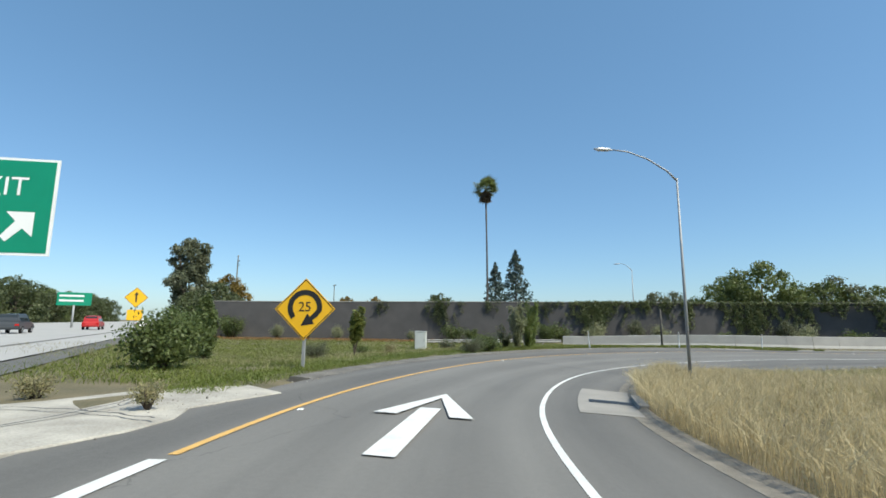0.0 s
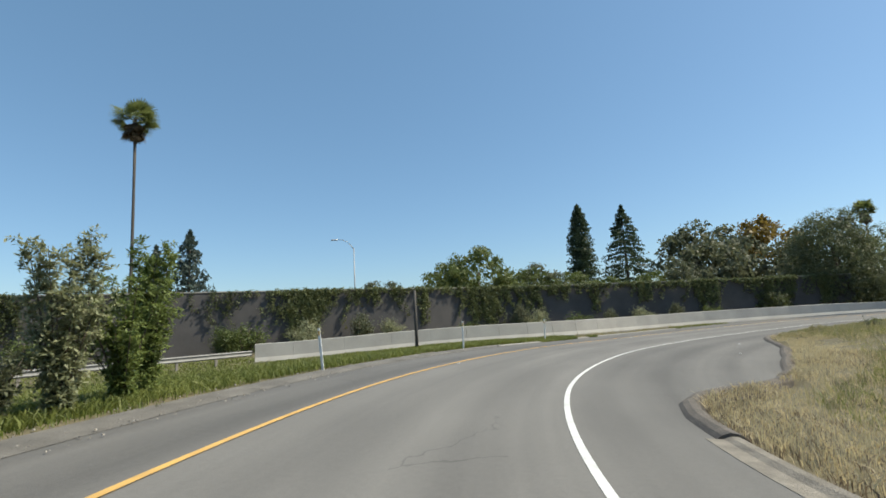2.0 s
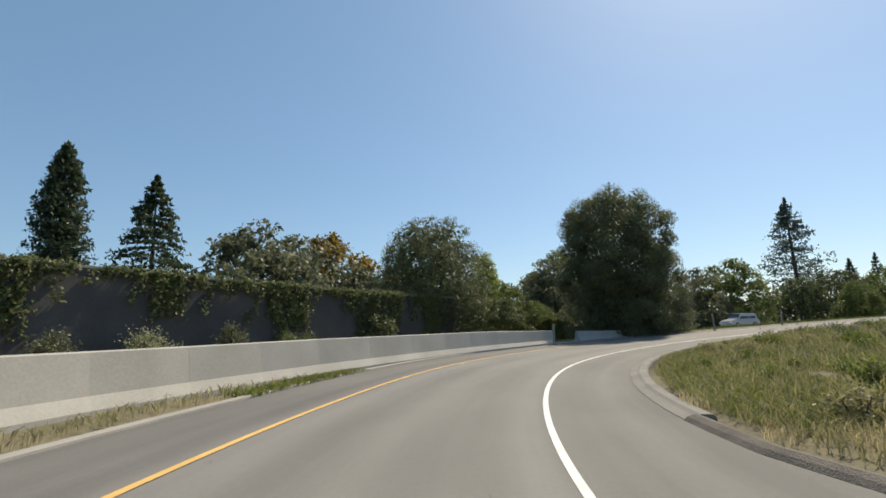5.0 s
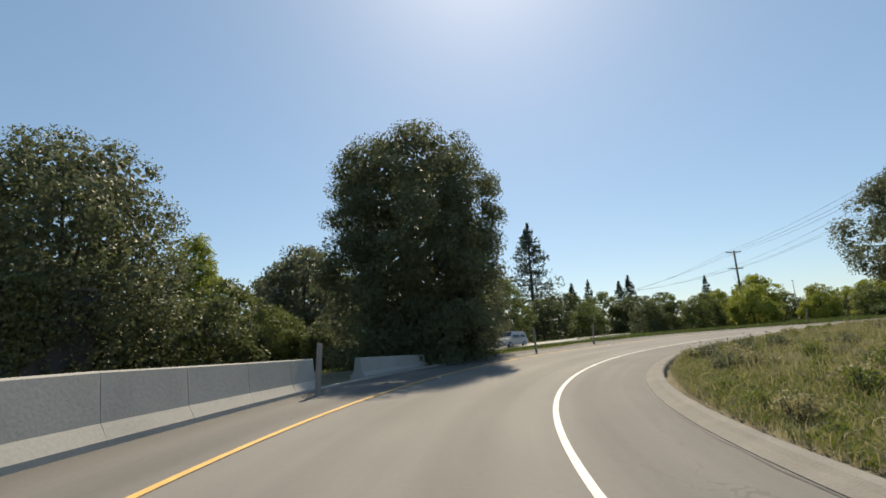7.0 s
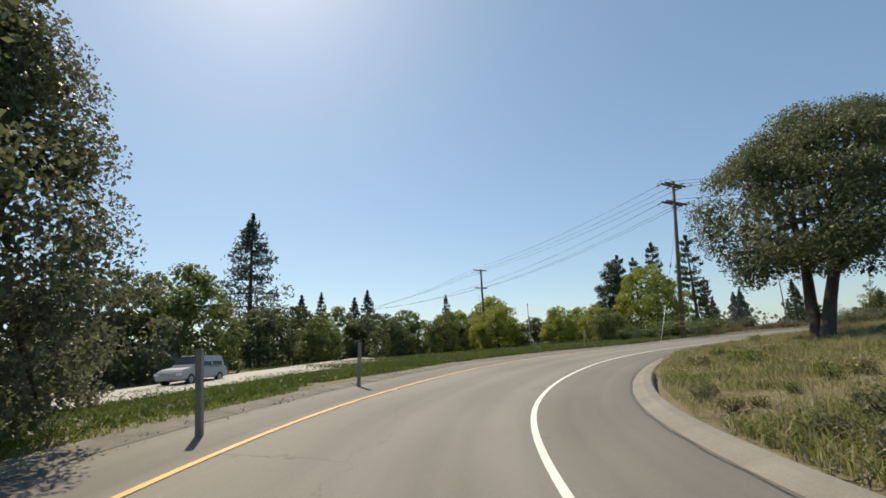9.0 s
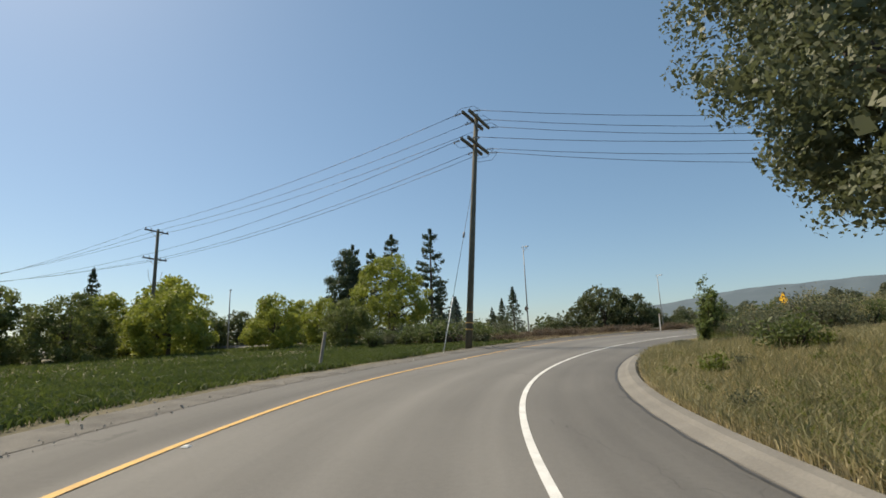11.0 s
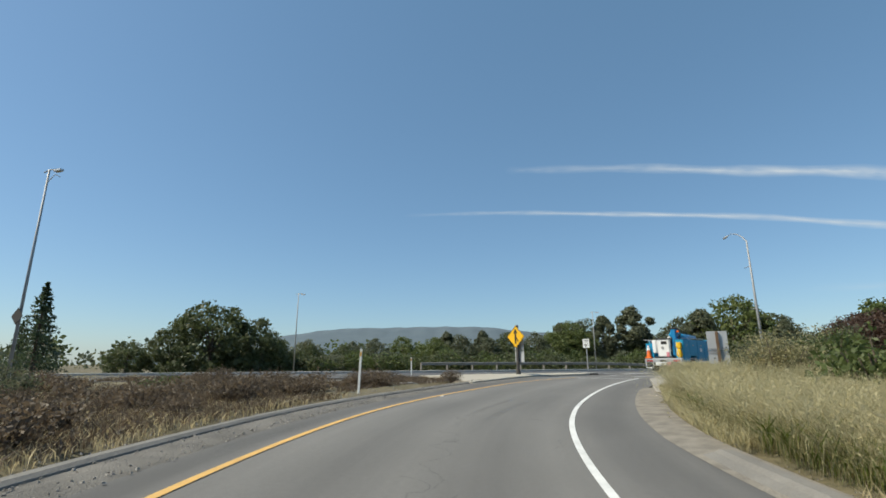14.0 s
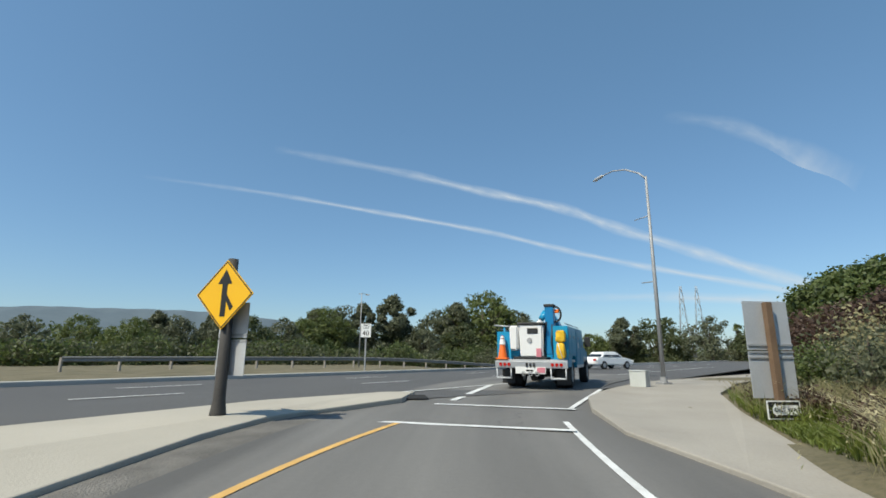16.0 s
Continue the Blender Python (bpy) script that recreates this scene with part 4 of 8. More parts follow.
plant("leafy_tree", oak(7.8, -0.3, ((0, 1.4), (0.25, 1.9), (0.6, 1.8), (0.85, 1.2), (1, 0.5)), LEAF_GREY, 15, 170, 230, 0.085, 0.55, 0.25, core=1500, inner_leaf=0.14), 74.6, 14.9, "full grey-green tree beyond the barrier end")
# behind the sound wall
plant("palm_tree", palm(25.2, 1, 40, 2.7), 12.6, 79.0, "tall slender fan palm with a skirt of dead fronds")
plant("palm_tree", palm(17.0, 6, length=2.2), 118.0, 37.0, "tall slender fan palm beyond the trees")
plant("cypress_tree", conifer(20.4, 3.1, 0.6, NEEDLE, 2, 60, 16, 0.0, 0.5, 18, True), 78.0, 69.0, "tall narrow dark cypress behind the sound wall")
plant("fir_tree", conifer(21.5, 7.8, 2.0, NEEDLE, 4, 28, 13, 0.22, 0.7, 24, sparse=0.12), 91.0, 68.0, "dark ragged fir behind the sound wall")
LEAF_FRESH = leafy("fresh green leaves", (0.085, 0.11, 0.03), (0.19, 0.225, 0.07))
green_a, green_b, green_c = (oak(10, -0.5, ((0, 3.8), (0.2, 5.0), (0.5, 5.1), (0.8, 3.7), (0.93, 2.3), (1, 0.9)), LEAF_FRESH, 21 + k, 150, 70, 0.34, 1.05, 0.0, core=700) for k in range(3))
grey_a, grey_b = (oak(10, -0.4, ((0, 3.4), (0.25, 4.5), (0.55, 4.4), (0.8, 3.2), (1, 0.9)), LEAF_GREY, 31 + k, 110, 44, 0.42, 1.1, 0.12, core=330) for k in range(2))
dark_a, dark_b = (oak(10, -0.4, ((0, 4.4), (0.25, 5.6), (0.55, 5.4), (0.8, 3.9), (1, 1.1)), LEAF_DARK, 41 + k, 120, 46, 0.46, 1.25, core=420) for k in range(2))
lime_a, lime_b = (oak(10, 0.6, ((0, 2.6), (0.25, 4.4), (0.55, 4.5), (0.8, 3.0), (1, 0.8)), LEAF_LIME, 51 + k, 120, 62, 0.42, 1.15, 0.18, core=320) for k in range(2))
gold_a = broadleaf(10, 4.4, 0.8, 24, 220, LEAF_GOLD, 61, size=0.36)
fir_a = conifer(10, 2.9, 0.6, NEEDLE, 71, 20, 9, 0.18, 0.45, 14)
fir_b = conifer(10, 2.3, 1.2, NEEDLE, 72, 16, 8, -0.15, 0.42, 16, sparse=0.15)
fir_blue = conifer(10, 3.2, 0.6, NEEDLE_BLUE, 5, 22, 9, 0.1, 0.48, 16)
pine_a = conifer(10, 1.75, 0.9, NEEDLE, 73, 15, 8, -0.35, 0.3, 46, sparse=0.3, taper=0.42)
lone = conifer(10, 3.9, 1.0, NEEDLE_BLUE, 74, 20, 10, 0.05, 0.3, 34, sparse=0.2)


def grove(name, kinds, spots, label, category, group):
    """Spots: x, y, height, and optionally the turn."""
    for k, (x, y, h) in enumerate(spots):
        plant(name, kinds[k % len(kinds)], x, y, label, category, group, (k * 77 + x * 3) % 360, h / 10)


grove("green_tree", (green_a, green_b), [(54, 70.5, 11.6), (60.5, 66.5, 8.6), (50.5, 73, 9.6), (68, 64, 8), (74, 62, 7), (84, 60, 8)], "dense green round tree behind the sound wall", "tree", "trees behind the wall")
grove("grey_tree", (grey_a, grey_b), [(64, 67, 9.6), (97, 57.5, 17), (103, 54, 16.5), (106, 47, 12), (88, 56, 9.5), (41, 77, 7.2), (46, 80, 7.6)], "thin grey-green leafy tree behind the sound wall", "tree", "grey trees behind the wall")
grove("golden_tree", (gold_a,), [(111, 51, 18.5), (-16, 122, 8.0), (-9, 124, 8.2)], "golden brown tree behind the sound wall", "tree", "golden trees")
grove("blue_fir", (fir_blue,), [(18.6, 104, 14.6), (23.6, 106, 17.6)], "bluish pointed fir behind the sound wall", "tree", "blue firs")
grove("small_tree", (dark_a, dark_b), [(7, 121, 8.8), (-36, 92, 9.0), (-42, 96, 7.0)], "small dark tree rising over the sound wall", "tree", "small far trees")
# beyond the barrier and the frontage road
grove("leafy_tree", (green_c, grey_a), [(109, 14, 13.0), (103, 8, 10.5), (88, 27, 6.5), (96, 22, 8.0), (91, 14, 5.5), (101, -2, 8.5), (104, -9, 9.5), (84, 38, 9), (94, 34, 10)], "leafy green tree beyond the barrier", "tree", "trees beyond the barrier")
grove("far_conifer", (fir_a, fir_b), [(131, 25, 12), (141, 19, 11.5), (120, -42, 10.5), (121, -48, 11.3), (125, -63, 12), (100, -55, 9.2), (114, -52, 11.4)], "small dark conifer in the distance", "tree", "far conifers")
plant("lone_conifer", lone, 123.5, -34.5, "tall airy conifer standing alone", "tree", "", 0, 2.3)
grove("dark_tree", (dark_a, green_a), [(117, -36, 8.5), (113, -42, 8.0), (107, -44, 7.0), (101, -43, 6.5), (110, -24, 7.0), (106, -30, 5.6), (99, -36, 5), (94, -42, 5.4)], "dark leafy tree along the frontage road", "tree", "dark trees along the road")
grove("lime_tree", (lime_a, lime_b), [(92, -55, 8.2), (86, -41, 5.6), (79, -62, 5.6), (76, -58, 5.4), (90, -48, 5.6), (97, -52, 6.4)], "bright lime green leafy tree", "tree", "lime green trees")
plant("lime_tree", oak(11.4, 2.2, ((0, 3.0), (0.2, 4.8), (0.5, 5.0), (0.75, 3.8), (0.92, 2.2), (1, 0.8)), LEAF_LIME, 58, 240, 90, 0.24, 0.85, 0.34, 0.26, 2, (0.0, 0.0), 2.0, 420), 68.5, -64, "broad bright lime green tree with forked trunk", "tree")
grove("hedge_tree", (dark_b, lime_b, green_b), [(90, -72, 5.6), (86, -73, 5.8), (94, -69, 6.0), (82, -70, 5.2), (78, -41, 4.4), (72, -38, 3.6), (98, -64, 6.5), (76, -72, 5.4), (102, -60, 7)], "leafy hedge tree beyond the grass", "tree", "hedge trees")
grove("pine_tree", (pine_a,), [(75, -88, 17.5), (71.5, -82, 15.5), (68, -84.4, 18.4), (62, -74.3, 16.8), (60, -79, 10)], "tall dark narrow pine", "tree", "pines")
grove("conifer_tree", (fir_a, fir_blue), [(36.4, -134, 11.0), (47, -157, 14), (46, -86, 9.0), (53, -111, 9.8), (38, -140, 9), (58, -100, 8)], "pointed conifer beyond the crossroad", "tree", "conifers beyond the crossroad")
grove("dome_tree", (dark_a, dark_b), [(24, -96, 10.2), (18.5, -95, 8.2), (29, -97, 6.2), (34, -98, 4.2), (12, -98, 5.4)], "broad dark green domed tree", "tree", "domed trees")
grove("far_tree", (grey_a, green_b, grey_b, dark_b), [(-8, -95, 6.2), (-19, -90, 6.6), (-29, -84, 6.8), (7, -96, 4.6), (-12, -107, 6.2), (-20, -100, 7.2), (-25, -88, 7.4), (-39, -84, 8.6), (-47, -82, 8.8), (-59, -78, 12), (-63, -75, 12.6), (-74, -66, 10.6), (-86, -57, 15), (-90, -46, 20), (-94, -37, 15), (-80, -50, 11), (-70, -58, 10), (-100, -26, 11), (-106, -10, 10.5), (-104, 2, 14), (-92, 12, 13), (-98, -16, 9), (-84, -30, 9), (-88, 22, 11), (-110, 30, 12), (-52, -80, 9), (-33, -86, 7), (-3, -99, 5), (1, -104, 6)], "grey-green tree in the far row beyond the crossroad", "tree", "far tree row")
grove("undergrowth_tree", (dark_b, green_c, grey_b), [(78, 28.5, 4.4), (80, 25, 4.0), (81.5, 21, 3.6), (82, 14.5, 4.2), (84, 31, 5.0), (82.5, 10, 3.2), (79.5, 22.5, 3.0), (86, 19, 4.6), (81, 38, 5.5), (70.5, 39.5, 4.0)], "low dense dark undergrowth behind the barrier", "shrub", "undergrowth")
euc_a = broadleaf(10, 3.6, 2.0, 22, 260, LEAF_GREY, 63, 0.3, size=0.42, full=1.8)
grove("gum_tree", (euc_a,), [(-66, -72, 14), (-71, -66, 16.5), (-58, -80, 12), (-83, -52, 17), (-93, -42, 18), (-88, -35, 13), (-99, -8, 14), (-26, -92, 8.5), (-34, -88, 9)], "tall grey-green gum tree with open billowing crown", "tree", "gum trees")
grove("far_palm", ({k: v for k, v in palm(10, 9, 30, 1.6).items()},), [(-144, 39, 13.0), (-157, -11, 10.5), (-150, 20, 9)], "distant palm over the tree row", "tree", "far palms")
# along the freeway
for k in range(26):
    x, y, _ = freeway(40 + k * 13, 54 + (k % 3) * 4, 0)
    plant("freeway_tree", (dark_a, green_a, dark_b)[k % 3], x, y, "dark green tree in the row along the freeway", "tree", "freeway trees", k * 61 % 360, 1.25 + 0.35 * ((k * 7) % 5) / 4)
euc = broadleaf(19, 6.2, 4, 30, 330, LEAF_GREY, 81, 0.4, size=0.5)
plant("eucalyptus_tree", euc, -46.5, 103, "tall grey-green eucalyptus with billowing crown", "tree")
plant("brown_tree", gold_a, -40, 108, "small brownish tree beside the eucalyptus", "tree", size=1.2)

# shrubs near the ramp
plant("shrub", shrub(2.0, 1.45, LEAF, 5200, 0.15, 91), -7.6, 15.4, "large rounded green shrub on the gore", "shrub")
plant("young_cypress", conifer(2.9, 0.6, 0.1, LEAF, 92, 26, 12, -0.4, 0.2, 14, True), -10.1, 24.6, "small upright green conifer in the grass", "shrub")
SAPLEAF = leafy("fresh sapling leaves", (0.095, 0.13, 0.036), (0.27, 0.33, 0.1))
bush_a, bush_b = shrub(1.0, 0.8, LEAF_GREY, 1300, 0.11, 93), shrub(1.0, 0.9, LEAF, 1300, 0.11, 94)
bush_y = shrub(1.0, 0.75, GRASS_OLIVE, 1300, 0.1, 95)
bush_r = shrub(1.0, 0.9, RUSTLEAF, 1800, 0.1, 96)
big_b, big_r = broadleaf(1.0, 0.62, -0.06, 40, 430, LEAF, 194, 0.03, size=0.036, full=3), broadleaf(1.0, 0.72, -0.06, 40, 430, RUSTLEAF, 196, 0.03, size=0.032, full=3)
mid_y, mid_b = shrub(1.0, 0.85, GRASS_OLIVE, 5200, 0.055, 195), shrub(1.0, 0.85, LEAF_GREY, 5200, 0.055, 193)
PALELEAF = leafy("pale flowering shrub leaves", (0.17, 0.19, 0.09), (0.42, 0.43, 0.27))
bush_p, bush_q = shrub(1.0, 0.6, PALELEAF, 3600, 0.06, 201), shrub(1.0, 0.5, LEAF_GREY, 3600, 0.06, 202)
mid_g = shrub(1.0, 0.5, LEAF, 6000, 0.05, 197)
tuft_a, tuft_b = shrub(1.0, 0.85, GRASS_GREEN, 620, 0.15, 198), shrub(1.0, 0.8, GRASS_OLIVE, 560, 0.15, 199)
tuft_c = shrub(1.0, 0.9, LEAF_GREY, 560, 0.14, 200)


def sapling(height, spread, stems, seed, bare=0.1, mat=None, leaflet=0.13, dense=15):
    """Slender arching stems set with long feathered leaves, each of paired leaflets on a stalk."""
    rng = np.random.default_rng(seed)
    shoots, quads = [], []
    for k in range(stems):
        a, reach = k * 2.4 + rng.uniform(-0.4, 0.4), spread * (0.15 + 0.85 * rng.random() ** 0.8)
        h = height * (1.0 if k == 0 else rng.uniform(0.55, 0.98))
        out = np.array((math.cos(a), math.sin(a), 0.0))
        pts = [out * reach * u ** 1.1 + np.array((0, 0, h * u)) for u in np.linspace(0, 1, 7)]
        pts[0][2] = -0.2
        tube([tuple(q) for q in pts], [0.03, 0.026, 0.021, 0.017, 0.012, 0.008, 0.004], 5, bm := bmesh.new())
        shoots.append(bpy.data.meshes.new("stem"))
        bm.to_mesh(shoots[-1]), bm.free()
        shoots[-1].materials.append(BARK)
        n = int(dense * h)
        for u in rng.uniform(bare, 1.0, n):
            i = min(int(u * 6), 5)
            root = pts[i] + (pts[i + 1] - pts[i]) * (u * 6 - i)
            b = rng.uniform(0, 2 * math.pi)
            way = np.array((math.cos(b), math.sin(b), rng.uniform(0.8, 2.0)))
            way /= np.linalg.norm(way)
            side = np.array((-math.sin(b), math.cos(b), 0.0))
            long = rng.uniform(0.2, 0.38)
            for j in range(7):
                f = 0.25 + 0.75 * j / 6
                at = root + way * long * f - np.array((0, 0, 0.5 * long * f ** 2))
                for sg in ((-1, 1) if j < 6 else (0,)):
                    d = side * sg * 0.7 + way * 0.5 + rng.normal(size=3) * 0.45 - np.array((0, 0, 0.35))
                    d /= np.linalg.norm(d)
                    w = np.cross(d, rng.normal(size=3) * 0.3 + np.array((0, 0, 1)))
                    w /= np.linalg.norm(w) + 1e-6
                    ln = leaflet * rng.uniform(0.77, 1.23)
                    quads.append([at, at + d * ln * 0.45 + w * ln * 0.2, at + d * ln, at + d * ln * 0.45 - w * ln * 0.2])
    return {"stem": shoots, "foliage": quad_mesh("foliage", quads, mat or SAPLEAF)}


for spots, kinds, label, group in (
        ([(4.6, 29.6, 1.1), (2.6, 33.0, 0.9)], (bush_b, bush_a), "small green shrub in the weeds", "small shrubs"),
        ([(23.2, 59.6, 2.7), (27.9, 58.4, 2.9), (31.0, 57.8, 2.3), (44.2, 53.8, 2.9), (45.6, 53.2, 2.5), (53.0, 49.2, 2.2), (56.5, 47.2, 2.3), (59.6, 45.0, 2.4), (-17.8, 66.6, 2.0), (-13.6, 66.2, 2.3), (-9.8, 65.9, 1.9), (-7.4, 65.4, 2.6), (0.2, 64.2, 1.4)], (bush_p, bush_q), "pale flowering shrub at the foot of the sound wall", "pale wall shrubs"),
        ([(17.4, 60.6, 2.9), (18.6, 60.8, 2.5), (8.0, 62.6, 2.0), (5.6, 63.0, 2.3), (-24.0, 67.0, 3.6), (-27.5, 66.0, 3.2), (37, 54.5, 1.6), (49, 50.2, 1.9), (62.4, 42.6, 2.2), (-31, 68.0, 3.4)], (mid_g, bush_b), "dark green shrub at the foot of the sound wall", "wall shrubs"),
        ([(65.4, -34.5, 2.0), (63.4, -38.0, 1.7), (66.5, -38.8, 1.8), (60.0, -37.5, 1.3), (61.5, -44, 2.0), (58, -46, 1.5)], (bush_b, bush_a), "round green bush beside the bank", "bank bushes"),
        ([(51.9, -21.2, 1.47), (52.9, -19.8, 1.38), (54.4, -18.0, 1.47), (50.8, -19.4, 1.75), (49.2, -20.6, 1.66), (56.2, -15.6, 1.38), (48.0, -22.0, 1.29), (57.9, -12.8, 1.20), (52.2, -17.2, 1.84), (45.6, -23.0, 1.66), (42.5, -24.2, 1.75)], (mid_y, bush_b, mid_b), "half dry shrub in the tall grass", "grass shrubs"),
        ([(19.6, -20.5, 5.0), (23.4, -21.6, 4.7), (15.5, -18.0, 5.4), (9.5, -15.0, 4.6), (27.5, -20.5, 4.2)], (big_b,), "tall dark green bush beside the pavement", "corner bushes"),
        ([(24.6, -23.8, 2.9), (27.4, -24.0, 3.1), (30.4, -23.4, 3.0)], (big_r,), "rusty brown bush beside the pavement", "rusty bushes"),
        ([(31.4, -27.0, 1.9), (33.8, -26.6, 2.0), (35.6, -26.9, 1.7), (37.4, -26.6, 1.8), (29.6, -26.8, 1.9), (39.4, -26.4, 1.7), (32.6, -25.4, 2.4), (35.0, -25.2, 2.3), (29.0, -25.6, 2.2)], (mid_b, mid_g, mid_y), "grey-green weedy bush beside the pavement", "pavement bushes"),
        ([(32.0, -28.5, 0.7), (34.6, -29.0, 0.6), (30.6, -28.6, 0.7), (33.6, -28.3, 0.7)], (bush_r,), "low purple-brown weed at the sign post", "sign weeds")):
    for k, (x, y, h) in enumerate(spots):
        plant("bush", kinds[k % len(kinds)], x, y, label, "shrub", group, k * 83 % 360, h)
for x, y, h, sp, n, sd, m_ in ((6.7, 29.9, 2.9, 0.8, 11, 311, PALELEAF), (8.1, 31.8, 3.2, 0.75, 10, 312, SAPLEAF), (7.6, 30.8, 2.2, 0.8, 9, 313, SAPLEAF), (5.9, 29.7, 1.5, 0.6, 7, 314, LEAF_GREY)):
    plant("tall_shrub", sapling(h, sp, n, sd, 0.04, m_, 0.1, 36), x, y, "tall straggling shrub with slender branches in the weeds", "shrub", "tall shrubs", sd * 50 % 360)
plant("sapling", sapling(3.15, 0.58, 14, 301, 0.14, dense=12), 52.9, -22.8, "tall leafy green sapling with feathered leaves on the verge", "shrub")
plant("sapling", sapling(2.25, 0.7, 12, 302, dense=12), 53.7, -22.1, "bushy leafy green sapling on the verge", "shrub", "", 90)
plant("sapling", sapling(2.0, 0.35, 4, 303, 0.35), 52.05, -23.2, "thin leafy green sapling leaning over the tall grass", "shrub", "", 200)
plant("sapling", sapling(1.2, 0.7, 9, 304), 54.6, -21.0, "low bushy green sapling on the verge", "shrub", "", 20)


# ---- grass ----
def patchy(p, k):
    return 0.5 + 0.25 * (np.sin(p[:, 0] * k + 1.7 * np.sin(p[:, 1] * k * 0.7)) + np.sin(p[:, 1] * k * 1.3 + 1.3 * np.sin(p[:, 0] * k * 0.6 + 2)))


def grass(name, spots, low, high, mat, label, seed, width=0.012, lean=0.35, gaps=0.35):
    """Blades at the spots (x, y), as loose bent quads standing on the ground."""
    rng = np.random.default_rng(seed)
    spots = np.asarray(spots)
    v = patchy(spots, 0.55) * 0.6 + patchy(spots + 9.0, 2.3) * 0.4
    keep = v > gaps * rng.random(len(spots)) * 1.4
    spots, v = spots[keep], v[keep]
    n = len(spots)
    z = ground_z(spots, False)
    h = ((low + (high - low) * (0.35 + 0.5 * v)) * rng.uniform(0.55, 1.2, n))[:, None]
    a = rng.uniform(0, 2 * np.pi, n)
    side = np.stack([np.cos(a), np.sin(a), 0 * a], 1) * width * rng.uniform(0.6, 1.6, (n, 1)) * (0.6 + h)
    bend = rng.normal(size=(n, 2)) * lean
    base = np.c_[spots, z - 0.04]
    mid = base + np.c_[bend * 0.3, np.ones(n)] * h * 0.6
    tip = base + np.c_[bend, np.full(n, 0.95)] * h
    if high > 0.8:
        pick = rng.random(n) < 0.14
        tips = np.repeat(tip[pick], 4, 0) - np.tile(np.linspace(0, 0.14, 4), pick.sum())[:, None] * np.array((0, 0, 1.0)) + rng.normal(size=(4 * pick.sum(), 3)) * 0.012
        heads = leaf_quads(tips, 0.05, 0.016, rng, 1.5)
        thing(name.replace("grass", "seedheads"), Matrix(), "pale seed heads of the tall grass", "grass", kind="stuff", data=quad_mesh(name, heads, mat))
    ob = thing(name, Matrix(), label, "grass", kind="stuff", data=quad_mesh(name, np.stack([base, mid + side, tip, mid - side], 1), mat))
    return ob


def strip(s0, s1, l0, l1, n, seed, power=1.0):
    """Random spots along the ramp beyond its pavement; positive: the inner side."""
    rng = np.random.default_rng(seed)
    s = rng.uniform(s0, s1, n)
    u = rng.random(n) ** power
    tab = RIGHT_EDGE if l1 > 0 else LEFT_EDGE
    e = np.interp(s, [a for a, _ in tab], [b for _, b in tab])
    return ramp_points(s, e + l0 + (l1 - l0) * u)


grass("grass_tall_dry", strip(-1.2, 2.3, 0.2, 15, 80000, 1, 1.5), 0.35, 0.85, GRASS_DRY, "tall dry straw-coloured grass", 1, 0.0045, gaps=0.25)
grass("grass_slope", strip(-1.2, 14, 2.0, 16, 40000, 2, 1.0), 0.3, 0.65, GRASS_OLIVE, "half dry grass of the inner slope", 2, 0.007, gaps=0.12)
grass("weeds_slope_near", strip(-0.8, 3.0, 4.0, 17, 26000, 71, 0.8), 0.3, 0.7, GRASS_GREEN, "green weeds behind the dry grass", 71, 0.007, 0.4, 0.6)
grass("grass_short_dry", strip(2.2, 6.2, 0.3, 9, 52000, 3, 1.2), 0.08, 0.34, GRASS_DRY, "short dry grass", 3, 0.006, 0.5, gaps=0.5)
grass("stubble_brown", strip(1.9, 5.6, 0.2, 7, 26000, 74, 1.2), 0.06, 0.24, SCRUB, "low brown stubble at the edge of the pullout", 74, 0.008, 0.6, 0.7)
grass("grass_bank_green", strip(2.4, 6.4, 2.2, 13, 34000, 75, 0.9), 0.14, 0.42, ICEPLANT, "green grass higher up the inner slope", 75, 0.008, 0.5, 0.6)
grass("grass_inner_green", strip(5.4, 11.4, 0.6, 13, 80000, 4, 1.2), 0.08, 0.42, GRASS_OLIVE, "half green grass of the inner slope", 4, 0.008, 0.5, gaps=0.2)
grass("weeds_inner_green", strip(5.8, 12.4, 0.7, 11, 84000, 5, 1.1), 0.06, 0.36, GRASS_GREEN, "green weeds in the grass", 5, 0.016, 0.65, 0.5)
grass("grass_inner_dry", strip(10.8, 13.9, 0.5, 10, 60000, 6, 1.3), 0.15, 0.5, GRASS_OLIVE, "half dry grass along the kerb", 6, 0.008, gaps=0.15)
grass("grass_kerb_tuft", strip(10.6, 14.6, 0.45, 9, 70000, 26, 1.2), 0.1, 0.36, GRASS_DRY, "short dry straw along the kerb", 26, 0.007, 0.5, 0.15)
grass("weeds_kerb_inner", strip(10.6, 14.2, 0.9, 7, 16000, 27, 1.2), 0.12, 0.4, GRASS_GREEN, "green weeds in the dry grass", 27, 0.014, 0.6, 0.9)
grass("weeds_reeds", strip(14.0, 16.6, 0.9, 4.6, 16000, 28, 1.0), 0.2, 0.8, GRASS_GREEN, "green weeds among the tall grass", 28, 0.009, 0.5, 0.8)
grass("weeds_edge_outer", strip(0.8, 4.3, -0.4, -1.9, 22000, 29, 0.7), 0.05, 0.2, GRASS_GREEN, "ragged green weeds at the edge of the shoulder", 29, 0.009, 0.6, 1.0)
grass("weeds_edge_upper", strip(9.0, 14.1, -0.6, -2.0, 13500, 30, 0.6), 0.06, 0.22, GRASS_GREEN, "ragged green weeds at the edge of the shoulder", 30, 0.018, 0.6, 1.0)
